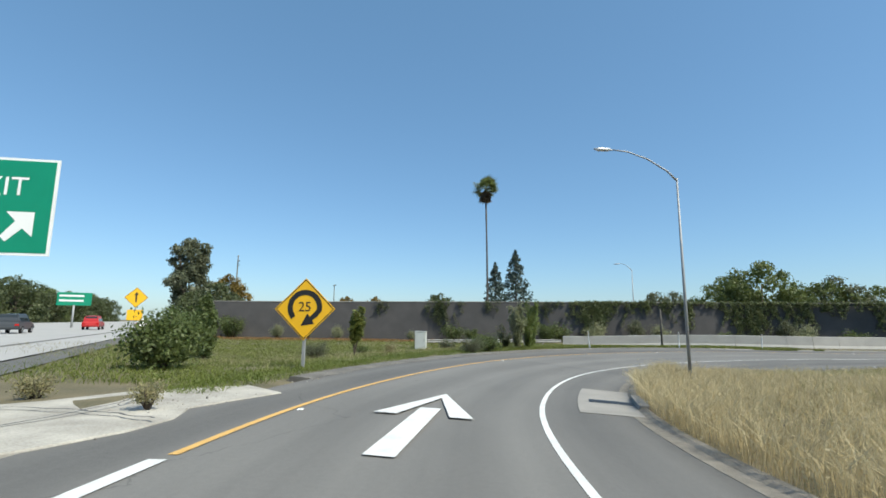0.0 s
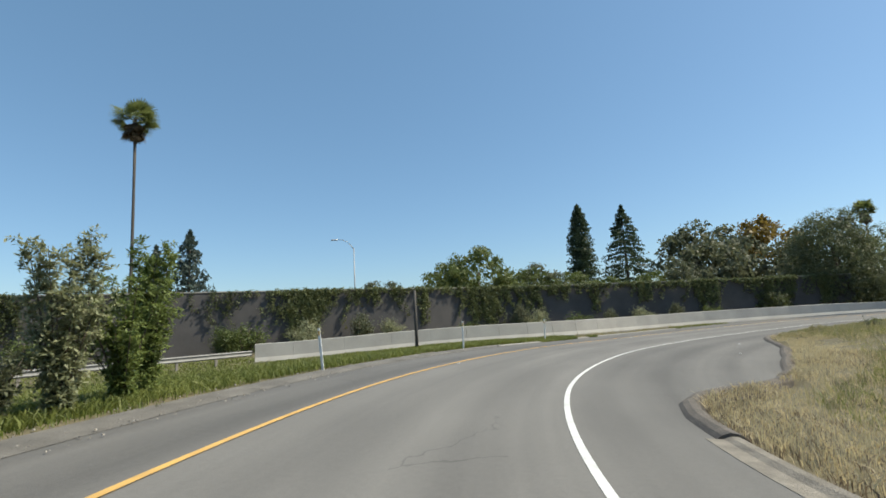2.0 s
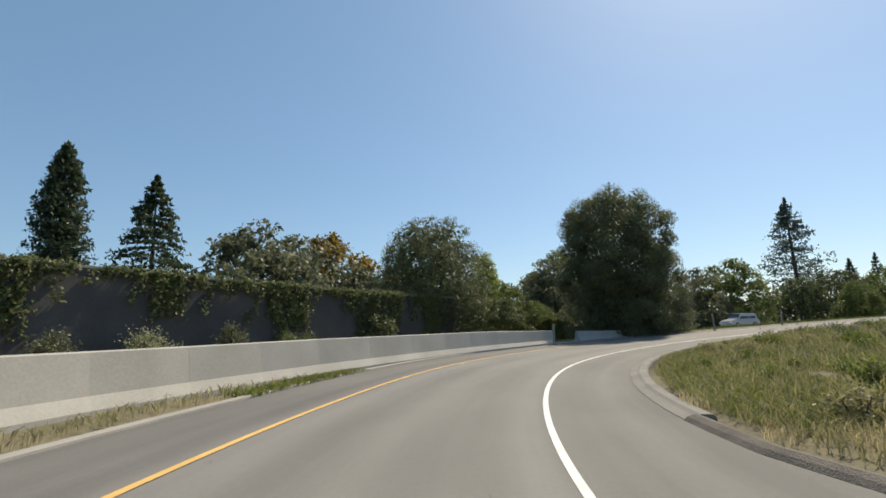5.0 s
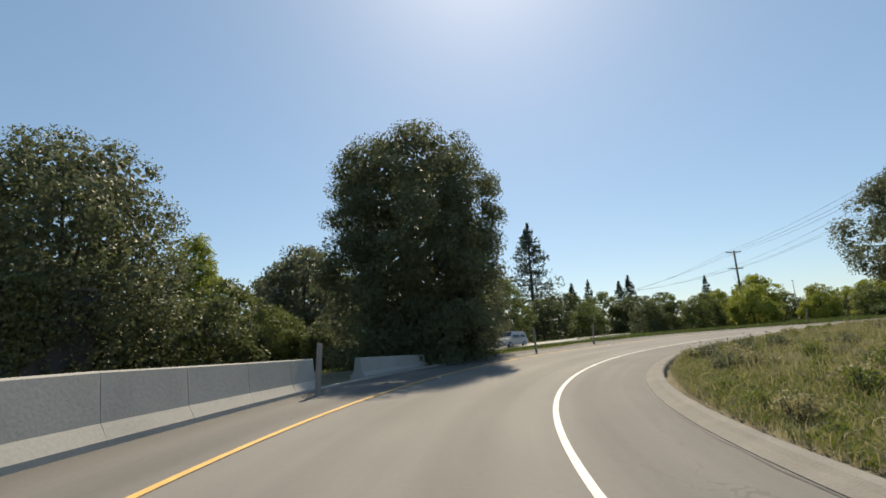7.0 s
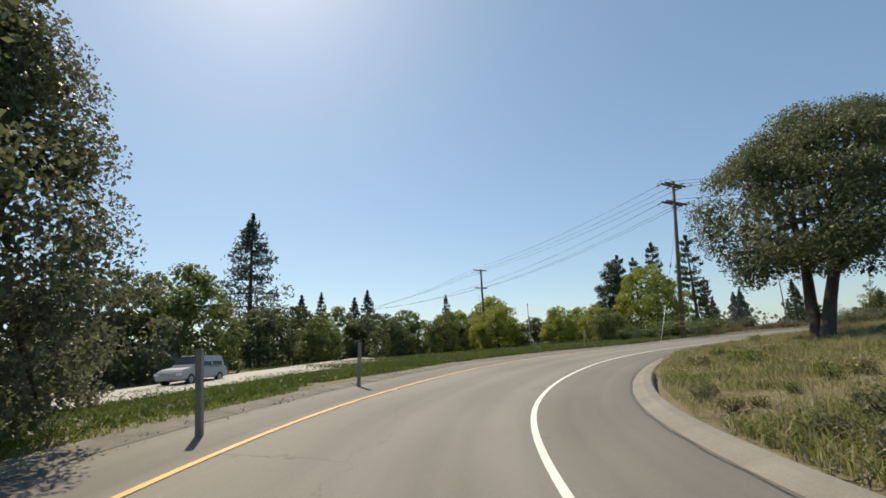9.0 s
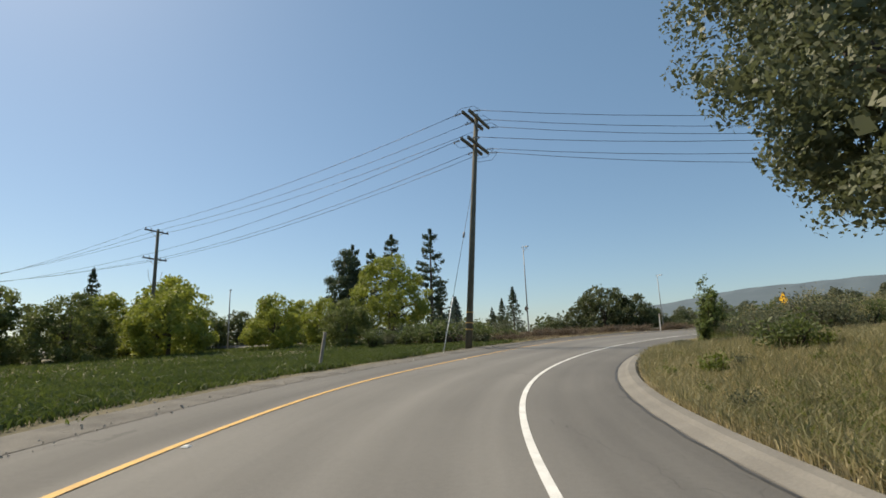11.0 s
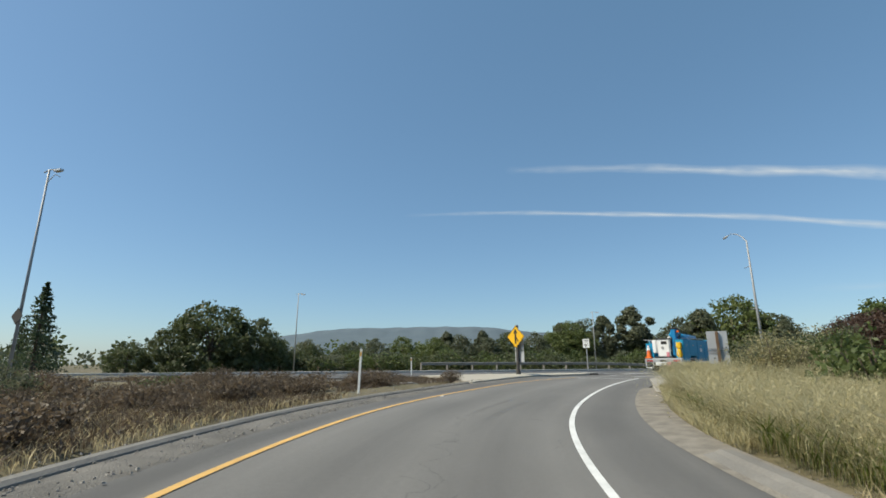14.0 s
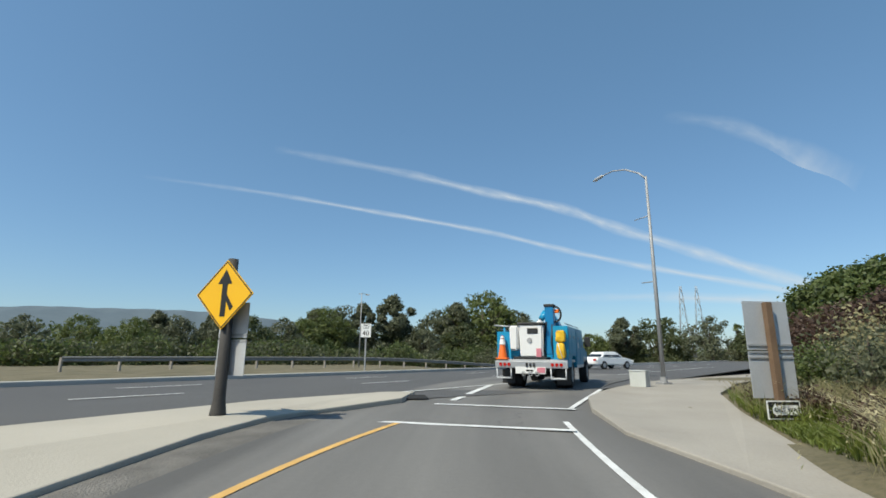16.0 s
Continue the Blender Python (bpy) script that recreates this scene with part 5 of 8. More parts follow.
gravel("gravel_shoulder", np.concatenate([strip(-1, 4.3, 0.35, -1.5, 3600, 31), strip(8.8, 13.8, 0.35, -1.7, 4000, 32)]), 0.005, 0.03, "loose grey gravel at the edge of the shoulder", 33)
gravel("gravel_bank", np.concatenate([strip(13.6, 16.4, 0.75, 0.0, 4000, 34), strip(13.4, 15.9, -0.3, -5, 5000, 35, 1.6)]), 0.004, 0.028, "loose stones on the scrubby bank", 36)
gravel("gravel_inner", np.concatenate([strip(14.9, 15.3, 0.0, 0.8, 600, 37), strip(5.5, 14.8, 0.4, 1.1, 5200, 38)]), 0.004, 0.018, "small stones and dry litter along the kerb", 39)
grass("grass_path_edge", strip(14.9, 16.5, 0.55, 2.0, 15000, 66), 0.1, 0.6, GRASS_REED, "dry grass leaning over the edge of the path", 66, 0.006, 0.5, 0.3)
grass("grass_reeds", strip(14.15, 16.5, 1.1, 4.8, 46000, 7, 1.1), 0.4, 1.2, GRASS_REED, "tall pale dry grass leaning over the verge", 7, 0.0026, 0.6, 0.3)
grass("stalks_reeds", strip(14.1, 16.6, 0.8, 4.8, 30000, 73, 1.0), 0.2, 0.85, GRASS_OLIVE, "half green stalks among the tall pale grass", 73, 0.004, 0.7, 0.4)
grass("grass_corner", strip(15.8, 17.6, 3.2, 7.0, 22000, 8), 0.4, 1.0, GRASS_OLIVE, "tall half dry grass beside the pavement", 8, 0.005, 0.3, 0.2)
grass("weeds_outer_green", strip(0.9, 4.3, -1.3, -19, 110000, 9, 1.4), 0.06, 0.2, GRASS_GREEN, "low bright green weeds beyond the shoulder", 9, 0.011, 0.55, 0.3)
grass("weeds_outer_tall", strip(1.2, 4.4, -2.2, -20, 16000, 10, 1.1), 0.12, 0.42, GRASS_OLIVE, "straggling half dry weeds beyond the shoulder", 10, 0.007, 0.5, 0.7)
grass("weeds_mat_outer", strip(2.4, 5.1, -1.0, -8, 95000, 41, 1.0), 0.1, 0.3, ICEPLANT, "dense green ground cover before the barrier", 41, 0.014, 0.4, 0.12)
grass("weeds_mat_upper", strip(11.0, 14.25, -1.4, -11, 76000, 42, 1.0), 0.1, 0.28, GRASS_DEEP, "dense dark green ground cover round the utility pole", 42, 0.024, 0.5, 0.15)
grass("grass_field_upper", strip(11.7, 14.0, -9, -34, 30000, 72, 0.9), 0.12, 0.34, GRASS_DEEP, "rough green grass reaching to the hedge trees", 72, 0.03, 0.5, 0.2)
grass("weeds_kerb", strip(3.7, 5.0, -0.6, -2.8, 22000, 11), 0.1, 0.28, ICEPLANT, "dense fleshy green ground cover", 11, 0.03, 0.5, 0.15)
grass("weeds_over_kerb", np.concatenate([strip(4.5, 5.2, 0.12, -1.2, 12000, 78), strip(6.1, 6.7, 0.05, -0.7, 2500, 79)]), 0.08, 0.24, ICEPLANT, "green ground cover creeping over the low kerb", 78, 0.016, 0.6, 0.5)
grass("weeds_barrier", strip(4.9, 8.6, -0.4, -2.0, 4200, 12), 0.08, 0.34, GRASS_OLIVE, "sparse weeds at the foot of the barrier", 12, 0.012, 0.5, 0.85)
grass("weeds_upper", strip(9.0, 13.4, -1.6, -18, 60000, 13, 1.3), 0.1, 0.3, GRASS_DEEP, "low dark green ground cover", 13, 0.025, 0.6, 0.3)
grass("scrub_grass", strip(14.1, 15.95, -0.7, -14, 72000, 14, 1.0), 0.06, 0.34, SCRUB, "dry brown scrub and stubble", 14, 0.012, 0.6, 0.45)
grass("grass_bank_dry", strip(14.0, 16.2, -0.5, -22, 52000, 70, 1.1), 0.08, 0.3, GRASS_DRY, "short pale dry grass between the scrub", 70, 0.008, 0.5, 0.6)
gp = np.random.default_rng(15).uniform((-34, 9), (0, 48), (90000, 2))
keep = np.array([((p - FW) @ FN < -1.4) and p[0] < -2.0 - 0.0 * p[1] and (p[1] > 11.2 or p[0] < -10.5) for p in gp])
dl2 = ((gp[:, None] - REF[None, ::5, :2]) ** 2).sum(2).min(1)
grass("weeds_gore", gp[keep & (dl2 > 30)], 0.08, 0.26, ICEPLANT, "low green grass between ramp and freeway", 15, 0.011, 0.5, 0.25)
gp = np.random.default_rng(76).uniform((-36, 26), (40, 69), (120000, 2))
gap = np.interp(gp[:, 0], WPTS[:, 0], WPTS[:, 1], left=70) - gp[:, 1]
dl2 = ((gp[:, None] - REF[None, ::5, :2]) ** 2).sum(2).min(1)
keep = (gap > 0.4) & (dl2 > 190) & ((gp - FW) @ FN < -1.4) & (gp[:, 0] < np.interp(gp[:, 1], (44, 51, 70), (40, 14.5, 40)) + 60 * (gap < 5))
grass("grass_to_wall", gp[keep & (gap > 5)], 0.08, 0.26, ICEPLANT, "rough green grass reaching to the sound wall", 76, 0.03, 0.5, 0.12)
grass("flowers_wall_foot", gp[keep & (gap < 9) & (gap > 2.5) & (gp[:, 0] < 9)], 0.1, 0.34, FLOWERBED, "low rusty orange ground cover before the sound wall", 77, 0.035, 0.5, 0.45)
gp = np.random.default_rng(61).uniform((27.5, -30), (43, -24.5), (46000, 2))
gp = gp[gp[:, 1] > np.interp(gp[:, 0], (26.5, 31, 35, 38.6, 43), (-28.1, -29.3, -30.0, -29.9, -28.5)) + 0.12]
gp = gp[np.hypot(gp[:, 0] - 33.9, gp[:, 1] + 29.5) > 1.4]
grass("weeds_corner", gp[:30000], 0.2, 0.6, GRASS_GREEN, "green weeds beside the pavement corner", 61, 0.012, 0.5, 0.3)
grass("grass_corner_dry", gp[30000:], 0.35, 0.95, GRASS_OLIVE, "half dry tall grass beside the pavement corner", 62, 0.006, 0.4, 0.2)
gq = np.random.default_rng(64).normal(size=(5000, 2)) * 0.75 + (33.8, -29.1)
gq = gq[gq[:, 1] > np.interp(gq[:, 0], (26.5, 31, 35, 38.6, 43), (-28.1, -29.3, -30.0, -29.9, -28.5)) + 0.1]
gr = np.random.default_rng(80).uniform((36.2, -30.2), (43.5, -28.0), (26000, 2))
grass("grass_path_reeds", gr[np.abs(gr[:, 1] - np.interp(gr[:, 0], (35, 38.6, 43), (-29.4, -29.3, -27.9))) < 0.6], 0.4, 1.1, GRASS_REED, "tall pale dry grass leaning over the pavement edge", 80, 0.004, 0.6, 0.25)
grass("weeds_sign", gq, 0.06, 0.26, GRASS_GREEN, "low weeds round the sign post", 64, 0.014, 0.6, 0.2)
for k, (x, y) in enumerate(strip(5.8, 12.8, 0.9, 8.0, 170, 65, 1.1)):
    plant("weed_tuft", (tuft_a, tuft_b, tuft_a, tuft_c)[k % 4], x, y, "leafy weed tuft in the grass of the slope", "weed", "slope weeds", k * 71 % 360, 0.22 + 0.5 * (((k * 37) % 10) / 10) ** 1.6)
gs = np.random.default_rng(67).uniform((40.3, -41.3), (46, -37.9), (12000, 2))
grass("scrub_island_end", gs[:10000], 0.05, 0.3, SCRUB, "dry brown weeds beside the island", 67, 0.012, 0.6, 0.6)
gravel("gravel_island_end", gs[10000:], 0.006, 0.04, "loose stones beside the island", 68)
scrub_a = shrub(1.0, 1.1, SCRUB, 800, 0.13, 98)
for k, (x, y) in enumerate(strip(14.15, 15.5, -4, -15, 12, 218)):
    plant("bush", (mid_b, bush_b, bush_a)[k % 3], x, y, "grey-green bush among the brown scrub", "shrub", "scrub bank bushes", k * 97 % 360, 0.5 + 0.1 * ((k * 5) % 6))
rng = np.random.default_rng(99)
for k, (x, y) in enumerate(np.concatenate([strip(14.05, 15.85, -1.6, -11, 100, 16), gs[:8]])):
    plant("scrub_bush", scrub_a, x, y, "low brown dry scrub bush", "shrub", "scrub bushes", k * 67 % 360, float(rng.uniform(0.3, 0.75)))


# ---- ivy on the sound wall ----
def ivy(patches, seed, size=0.17):
    """Strands hanging down the wall: patches of place along the wall, half width, longest drop, strands."""
    rng = np.random.default_rng(seed)
    out = []
    k = np.arange(len(WPTS))
    for c, w, drop, strands in patches:
        for _ in range(strands):
            off = rng.normal() * 0.5
            t0, top = c + off * w, (0.0 if rng.random() < 0.7 else rng.uniform(0, 0.5) * drop)
            ln = drop * rng.uniform(0.25, 1.0) * (1 - 0.5 * min(abs(off), 1.0))
            m = int(46 * ln) + 8
            u = rng.random(m)
            t = np.clip(t0 + 0.13 * np.sin(u * ln * 2.1 + rng.uniform(0, 6)) + rng.normal(size=m) * 0.075, 0, len(WPTS) - 1.01)
            p = np.stack([np.interp(t, k, WPTS[:, j]) for j in range(3)], 1)
            d = WPTS[np.minimum(t.astype(int) + 1, len(WPTS) - 1), :2] - WPTS[t.astype(int), :2]
            d /= np.linalg.norm(d, axis=1)[:, None]
            p[:, :2] += np.stack([d[:, 1], -d[:, 0]], 1) * (0.13 + np.abs(rng.normal(size=m)) * 0.13 + 0.2 * rng.random())[:, None]
            p[:, 2] += 0.16 - np.minimum(top + ln * u, drop) + 0.07 * rng.normal(size=m)
            out.append(leaf_quads(p, size, size * 0.75, rng))
    return np.concatenate(out)


rng = np.random.default_rng(219)
thing("ivy", Matrix(), "green ivy hanging over the sound wall", "ivy", kind="stuff", data=quad_mesh("ivy", ivy([(28.9, 1.6, 4.3, 64), (31.6, 1.0, 1.7, 14), (34.9, 0.45, 4.2, 10), (39.2, 2.0, 4.4, 74), (42.4, 1.1, 3.4, 22), (44.4, 0.9, 2.2, 14), (46.8, 0.5, 3.8, 12), (50.2, 1.3, 2.8, 26), (54.4, 1.6, 3.6, 40), (58.5, 1.8, 3.2, 38), (61.5, 1.2, 3.5, 26)], 1), IVY))
thing("ivy_dark", Matrix(), "thin dark creeper on the sound wall", "ivy", kind="stuff", data=quad_mesh("ivy_dark", ivy([(19.2, 1.3, 3.8, 26), (15.0, 0.7, 2.2, 7), (22.6, 0.6, 2.0, 7), (25.6, 0.8, 3.6, 12), (33.4, 0.5, 2.6, 6)], 3, 0.15), LEAF_DARK))
thing("ivy_fringe", Matrix(), "thin ivy along the top of the sound wall", "ivy", kind="stuff", data=quad_mesh("ivy_fringe", ivy([(c, 0.9, rng.uniform(0.35, 1.1), 8) for c in np.arange(27.5, 62.5, 0.75)], 2), IVY))
for k, (x, y) in enumerate(strip(13.45, 14.1, -4.0, -12, 9, 217)):
    plant("bush", (mid_b, mid_g, bush_b)[k % 3], x, y, "round green bush in the ground cover by the pole", "shrub", "pole bushes", k * 97 % 360, 0.8 + 0.14 * ((k * 5) % 7))

# ---- street furniture ----
def turned(x, y, z, heading):
    """A pose at x, y, z whose own +y points along the heading, clockwise from the world's +y."""
    return Matrix.Translation((x, y, z)) @ Matrix.Rotation(-radians(heading), 4, "Z")


def street_lamp(x, y, height, arm, heading, z=None, label="tall galvanised street lamp with a curved arm", thick=1.0):
    ob = thing("street_lamp", turned(x, y, gz(x, y) if z is None else z, heading), label, "street lamp", "street lamps")
    part("base", disc(boxm(-0.2, 0.2, -0.2, 0.2, -0.3, 0.05), Matrix.Translation((0, 0, 0.12)), 0.13, 0.25, 12), GALV, ob)
    part("pole", tube([(0, 0, 0), (0, 0, height * 0.5), (0, 0, height)], [0.085 * thick, 0.07 * thick, 0.045 * thick], 12), GALV, ob)
    part("arm", tube([(0, 0, height - 0.1), (0, arm * 0.15, height + 0.28), (0, arm * 0.45, height + 0.72), (0, arm * 0.75, height + 0.95), (0, arm, height + 0.98)], [0.042, 0.038, 0.034, 0.03, 0.026], 8), GALV, ob)
    bm = tube([(0, arm - 0.05, height + 0.97), (0, arm + 0.15, height + 0.97), (0, arm + 0.55, height + 0.95), (0, arm + 0.75, height + 0.94)], [0.03, 0.075, 0.085, 0.03], 10)
    part("luminaire", bm, ALUM, ob)
    return ob


street_lamp(10.75, 18.1, 8.1, 2.9, 262, thick=0.78)
street_lamp(30.9, 64.6, 9.6, 1.6, 300)
lamp_corner = street_lamp(22.1, -28.5, 8.3, 2.6, 240, 1.93)
part("bracket", tube([(0, 0, 6.6), (0, 0.85, 6.62)], 0.02, 6), GALV, lamp_corner)
part("bracket", tube([(0, 0, 3.9), (0, 0.7, 3.92)], 0.02, 6), GALV, lamp_corner)
slim = "slender straight lamp post with a small head"
for x, y, h in ((52.9, -54.2, 10.2), (23.7, -75.5, 9.4), (-15, -54, 9.0), (85, -52, 6.2)):
    ob = thing("lamp_post", turned(x, y, gz(x, y), 250), slim, "street lamp", "lamp posts")
    part("pole", tube([(0, 0, -0.3), (0, 0, h)], [0.085, 0.045], 10), GALV, ob)
    part("arm", tube([(-0.35, 0, h - 0.1), (0, 0, h), (0.6, 0, h - 0.05)], 0.03, 6), GALV, ob)
    part("luminaire", box(bmesh.new(), 0.45, 0.95, -0.1, 0.1, h - 0.2, h - 0.08, 0.03), ALUM, ob)


def delineator(x, y, h, heading=0, lean=0.0, label="white marker post beside the shoulder"):
    ob = thing("marker_post", turned(x, y, gz(x, y), heading) @ Matrix.Rotation(radians(lean), 4, "Y"), label, "marker post", "marker posts")
    part("post", boxm(-0.036, 0.036, -0.018, 0.018, -0.25, h, 0.008), SIGN_W, ob)
    part("reflector", boxm(-0.028, 0.028, -0.024, -0.019, h - 0.22, h - 0.08, 0.0), PAINT_Y, ob)


delineator(12.75, 33.7, 1.2, 40, -5)
delineator(21.4, 37.3, 1.3, 60, 1)
delineator(30.0, 39.5, 1.3, 75, 2)
delineator(47.4, -36.7, 1.35, 240, 2)
delineator(35.5, -45.5, 1.1, 240, -1)
WOODGREY = material("weathered grey wood", ((0.2, 0.18, 0.155), (0.36, 0.33, 0.3)), 0.9, 3, 30, 0.4)
for x, y, h, lean in ((63.6, 27.4, 1.25, 3), (71.8, 12.7, 1.35, -3), (73.6, 6.0, 1.3, 2), (71.5, -19.6, 1.3, 9)):
    ob = thing("timber_post", turned(x, y, gz(x, y), 150) @ Matrix.Rotation(radians(lean), 4, "Y"), "weathered grey timber post beside the shoulder", "post", "timber posts")
    part("post", boxm(-0.052, 0.052, -0.052, 0.052, -0.3, h, 0.012), WOODGREY, ob)


def ring(cx, cz, r0, r1, a0, a1, n=28):
    a = np.radians(np.linspace(a0, a1, n))
    return [(cx + r1 * math.cos(t), cz + r1 * math.sin(t)) for t in a] + [(cx + r0 * math.cos(t), cz + r0 * math.sin(t)) for t in a[::-1]]


def flat_on(points, mat, name, parent, y=-0.012):
    """A thin film in the shape of the outline, on the face that looks along -y."""
    return part(name, outline(points, y - 0.003, y), mat, parent)


def diamond(half):
    r = half * 0.06
    return [(0, -half + r), (half - r, 0), (0, half - r), (-half + r, 0)]


def sign_post(parent, h, mat=GALV, half=0.04, y=0.03):
    part("post", boxm(-half, half, y, y + 2 * half, -0.3, h, 0.006), mat, parent)


def diamond_sign(x, y, heading, centre, half, label, z=None, post_mat=GALV, post_half=0.045):
    ob = thing("warning_sign", turned(x, y, gz(x, y) if z is None else z, heading), label, "road sign", "warning signs")
    sign_post(ob, centre + half * 0.8, post_mat, post_half)
    pts = diamond(half)
    panel = part("panel", outline([(a, b + centre) for a, b in pts], -0.008, 0.02), SIGN_Y, ob)
    rim = [(a * 0.95, b * 0.95 + centre) for a, b in pts]
    for (a, b), (c, d) in zip(rim, rim[1:] + rim[:1]):
        dx, dz = c - a, d - b
        L = math.hypot(dx, dz)
        nx_, nz_ = -dz / L * half * 0.012, dx / L * half * 0.012
        part("border", outline([(a + nx_, b + nz_), (c + nx_, d + nz_), (c - nx_, d - nz_), (a - nx_, b - nz_)], -0.0125, -0.0085), SIGN_K, panel)
    return ob, panel


STAND = Matrix.Rotation(radians(90), 4, "X")
# loop sign
ob, panel = diamond_sign(-3.4, 15.8, 8, 1.88, 1.06, "yellow diamond warning sign with a loop arrow and speed")
flat_on(ring(0.0, 1.93, 0.4, 0.57, -15, 205), SIGN_K, "loop_arrow", panel)
flat_on([(-0.52, 1.71), (-0.36, 1.78), (-0.3, 1.65), (-0.44, 1.56)], SIGN_K, "loop_arrow_tail", panel)
flat_on([(0.556, 1.82), (0.38, 1.84), (0.18, 1.63), (0.09, 1.74), (-0.11, 1.34), (0.33, 1.41), (0.26, 1.52), (0.44, 1.65)], SIGN_K, "loop_arrow_head", panel)
lettering("25", 0.44, SIGN_K, panel, Matrix.Translation((0, -0.014, 1.94)) @ STAND)
# merge sign on its thick pole, with the backs of two plates
POSTDARK = material("dark weathered post", ((0.03, 0.027, 0.025), (0.075, 0.07, 0.065)), 0.8, 3, 30, 0.3)
ob = thing("merge_sign", turned(34.55, -38.6, 1.95, 278), "yellow diamond merge sign on a dark post", "road sign")
part("post", tube([(0, 0.13, -0.1), (0, 0.13, 0.05), (0, 0.13, 0.25), (0, 0.13, 2.62)], [0.15, 0.125, 0.098, 0.085], 12), POSTDARK, ob)
panel = part("panel", outline([(a, b + 1.98) for a, b in diamond(0.64)], -0.006, 0.01), SIGN_Y, ob)
rim = [(a * 0.95, b * 0.95 + 1.98) for a, b in diamond(0.64)]
for (a, b), (c, d) in zip(rim, rim[1:] + rim[:1]):
    L = math.hypot(c - a, d - b)
    u, v = -(d - b) / L * 0.009, (c - a) / L * 0.009
    part("border", outline([(a + u, b + v), (c + u, d + v), (c - u, d - v), (a - u, b - v)], -0.0105, -0.0065), SIGN_K, panel)
flat_on([(-0.055, 1.6), (0.055, 1.6), (0.055, 2.16), (0.15, 2.16), (0.0, 2.42), (-0.15, 2.16), (-0.055, 2.16)], SIGN_K, "merge_arrow", panel, -0.0075)
flat_on([(0.056, 1.98), (0.056, 1.86), (0.15, 1.7), (0.21, 1.76)], SIGN_K, "merge_branch", panel, -0.0075)
for z0, z1 in ((0.62, 1.22), (1.25, 1.85)):
    part("plate", box(bmesh.new(), -0.3, 0.36, 0.235, 0.245, z0, z1), ALUM, ob, "bare back of a sign plate", at=Matrix.Rotation(radians(-6), 4, "Z"))
for z in (1.2, 1.3):
    part("strap", boxm(-0.3, 0.36, 0.225, 0.235, z - 0.02, z + 0.02), GALV, ob, at=Matrix.Rotation(radians(-6), 4, "Z"))

# signs seen from behind at the corner
ob = thing("sign_back", turned(32.3, -29.2, 1.82, 256), "bare backs of two sign plates on a wooden post", "road sign")
RUSTWOOD = material("brown wooden post", ((0.1, 0.06, 0.035), (0.2, 0.13, 0.08)), 0.9, 3, 30, 0.4)
part("post", boxm(-0.06, 0.06, -0.12, -0.01, -0.3, 2.1, 0.01), RUSTWOOD, ob)
part("plate", box(bmesh.new(), -0.42, 0.42, 0.0, 0.012, 1.25, 2.12), ALUM, ob)
part("plate", box(bmesh.new(), -0.42, 0.42, 0.0, 0.012, 0.42, 1.22), ALUM, ob)
for z in (1.1, 1.2, 1.32):
    part("strap", boxm(-0.42, 0.42, -0.024, -0.001, z, z + 0.03), GALV, ob)
ow = part("one_way_plate", box(bmesh.new(), -0.3, 0.3, -0.135, -0.123, 0.08, 0.39), SIGN_W, ob, "black and white one way plate")
part("field", boxm(-0.28, 0.28, -0.139, -0.136, 0.1, 0.37), SIGN_K, ow)
flat_on([(-0.26, 0.235), (-0.14, 0.345), (-0.14, 0.315), (0.26, 0.315), (0.26, 0.155), (-0.14, 0.155), (-0.14, 0.125)], SIGN_W, "arrow", ow, -0.14)
lettering("ONE WAY", 0.1, SIGN_K, ow, Matrix.Translation((0.05, -0.146, 0.235)) @ STAND)
# speed limit
ob = thing("speed_limit_sign", turned(14.5, -43.0, gz(14.5, -43), 262), "white speed limit sign on a thin post", "road sign")
sign_post(ob, 2.9)
panel = part("panel", boxm(-0.3, 0.3, -0.008, 0.01, 2.1, 2.9, 0.0), SIGN_W, ob)
lettering("SPEED", 0.15, SIGN_K, panel, Matrix.Translation((0, -0.011, 2.78)) @ STAND)
lettering("LIMIT", 0.15, SIGN_K, panel, Matrix.Translation((0, -0.011, 2.63)) @ STAND)
lettering("40", 0.4, SIGN_K, panel, Matrix.Translation((0, -0.011, 2.33)) @ STAND)

# exit sign on the gore
ob = thing("exit_sign", turned(-7.9, 9.4, 0.08, -6), "green exit sign with white letters and arrow", "road sign")
for x in (-1.35, -0.2):
    part("post", boxm(x - 0.05, x + 0.05, 0.03, 0.13, -0.3, 3.2, 0.005), WOODGREY, ob)
panel = part("panel", boxm(-2.05, 1.0, -0.012, 0.02, 2.5, 4.4, 0.0), SIGN_W, ob)
part("field", boxm(-2.0, 0.95, -0.017, -0.0125, 2.55, 4.35, 0.0), SIGN_G, panel)
lettering("EXIT", 0.52, SIGN_W, panel, Matrix.Translation((-0.02, -0.02, 3.82)) @ STAND)
lettering("B", 0.55, SIGN_W, panel, Matrix.Translation((-0.2, -0.02, 3.1)) @ STAND)
flat_on([(-0.95, 2.95), (-0.45, 2.95), (-0.45, 3.25), (-0.95, 3.25)], SIGN_W, "lettering_bar", panel, -0.018)
c, s_ = 0.42, 3.06
flat_on([(c - 0.28, s_ - 0.2), (c - 0.18, s_ - 0.3), (c + 0.08, s_ - 0.04), (c + 0.26, s_ - 0.2), (c + 0.26, s_ + 0.28), (c - 0.22, s_ + 0.28), (c - 0.05, s_ + 0.1)], SIGN_W, "arrow", panel, -0.018)
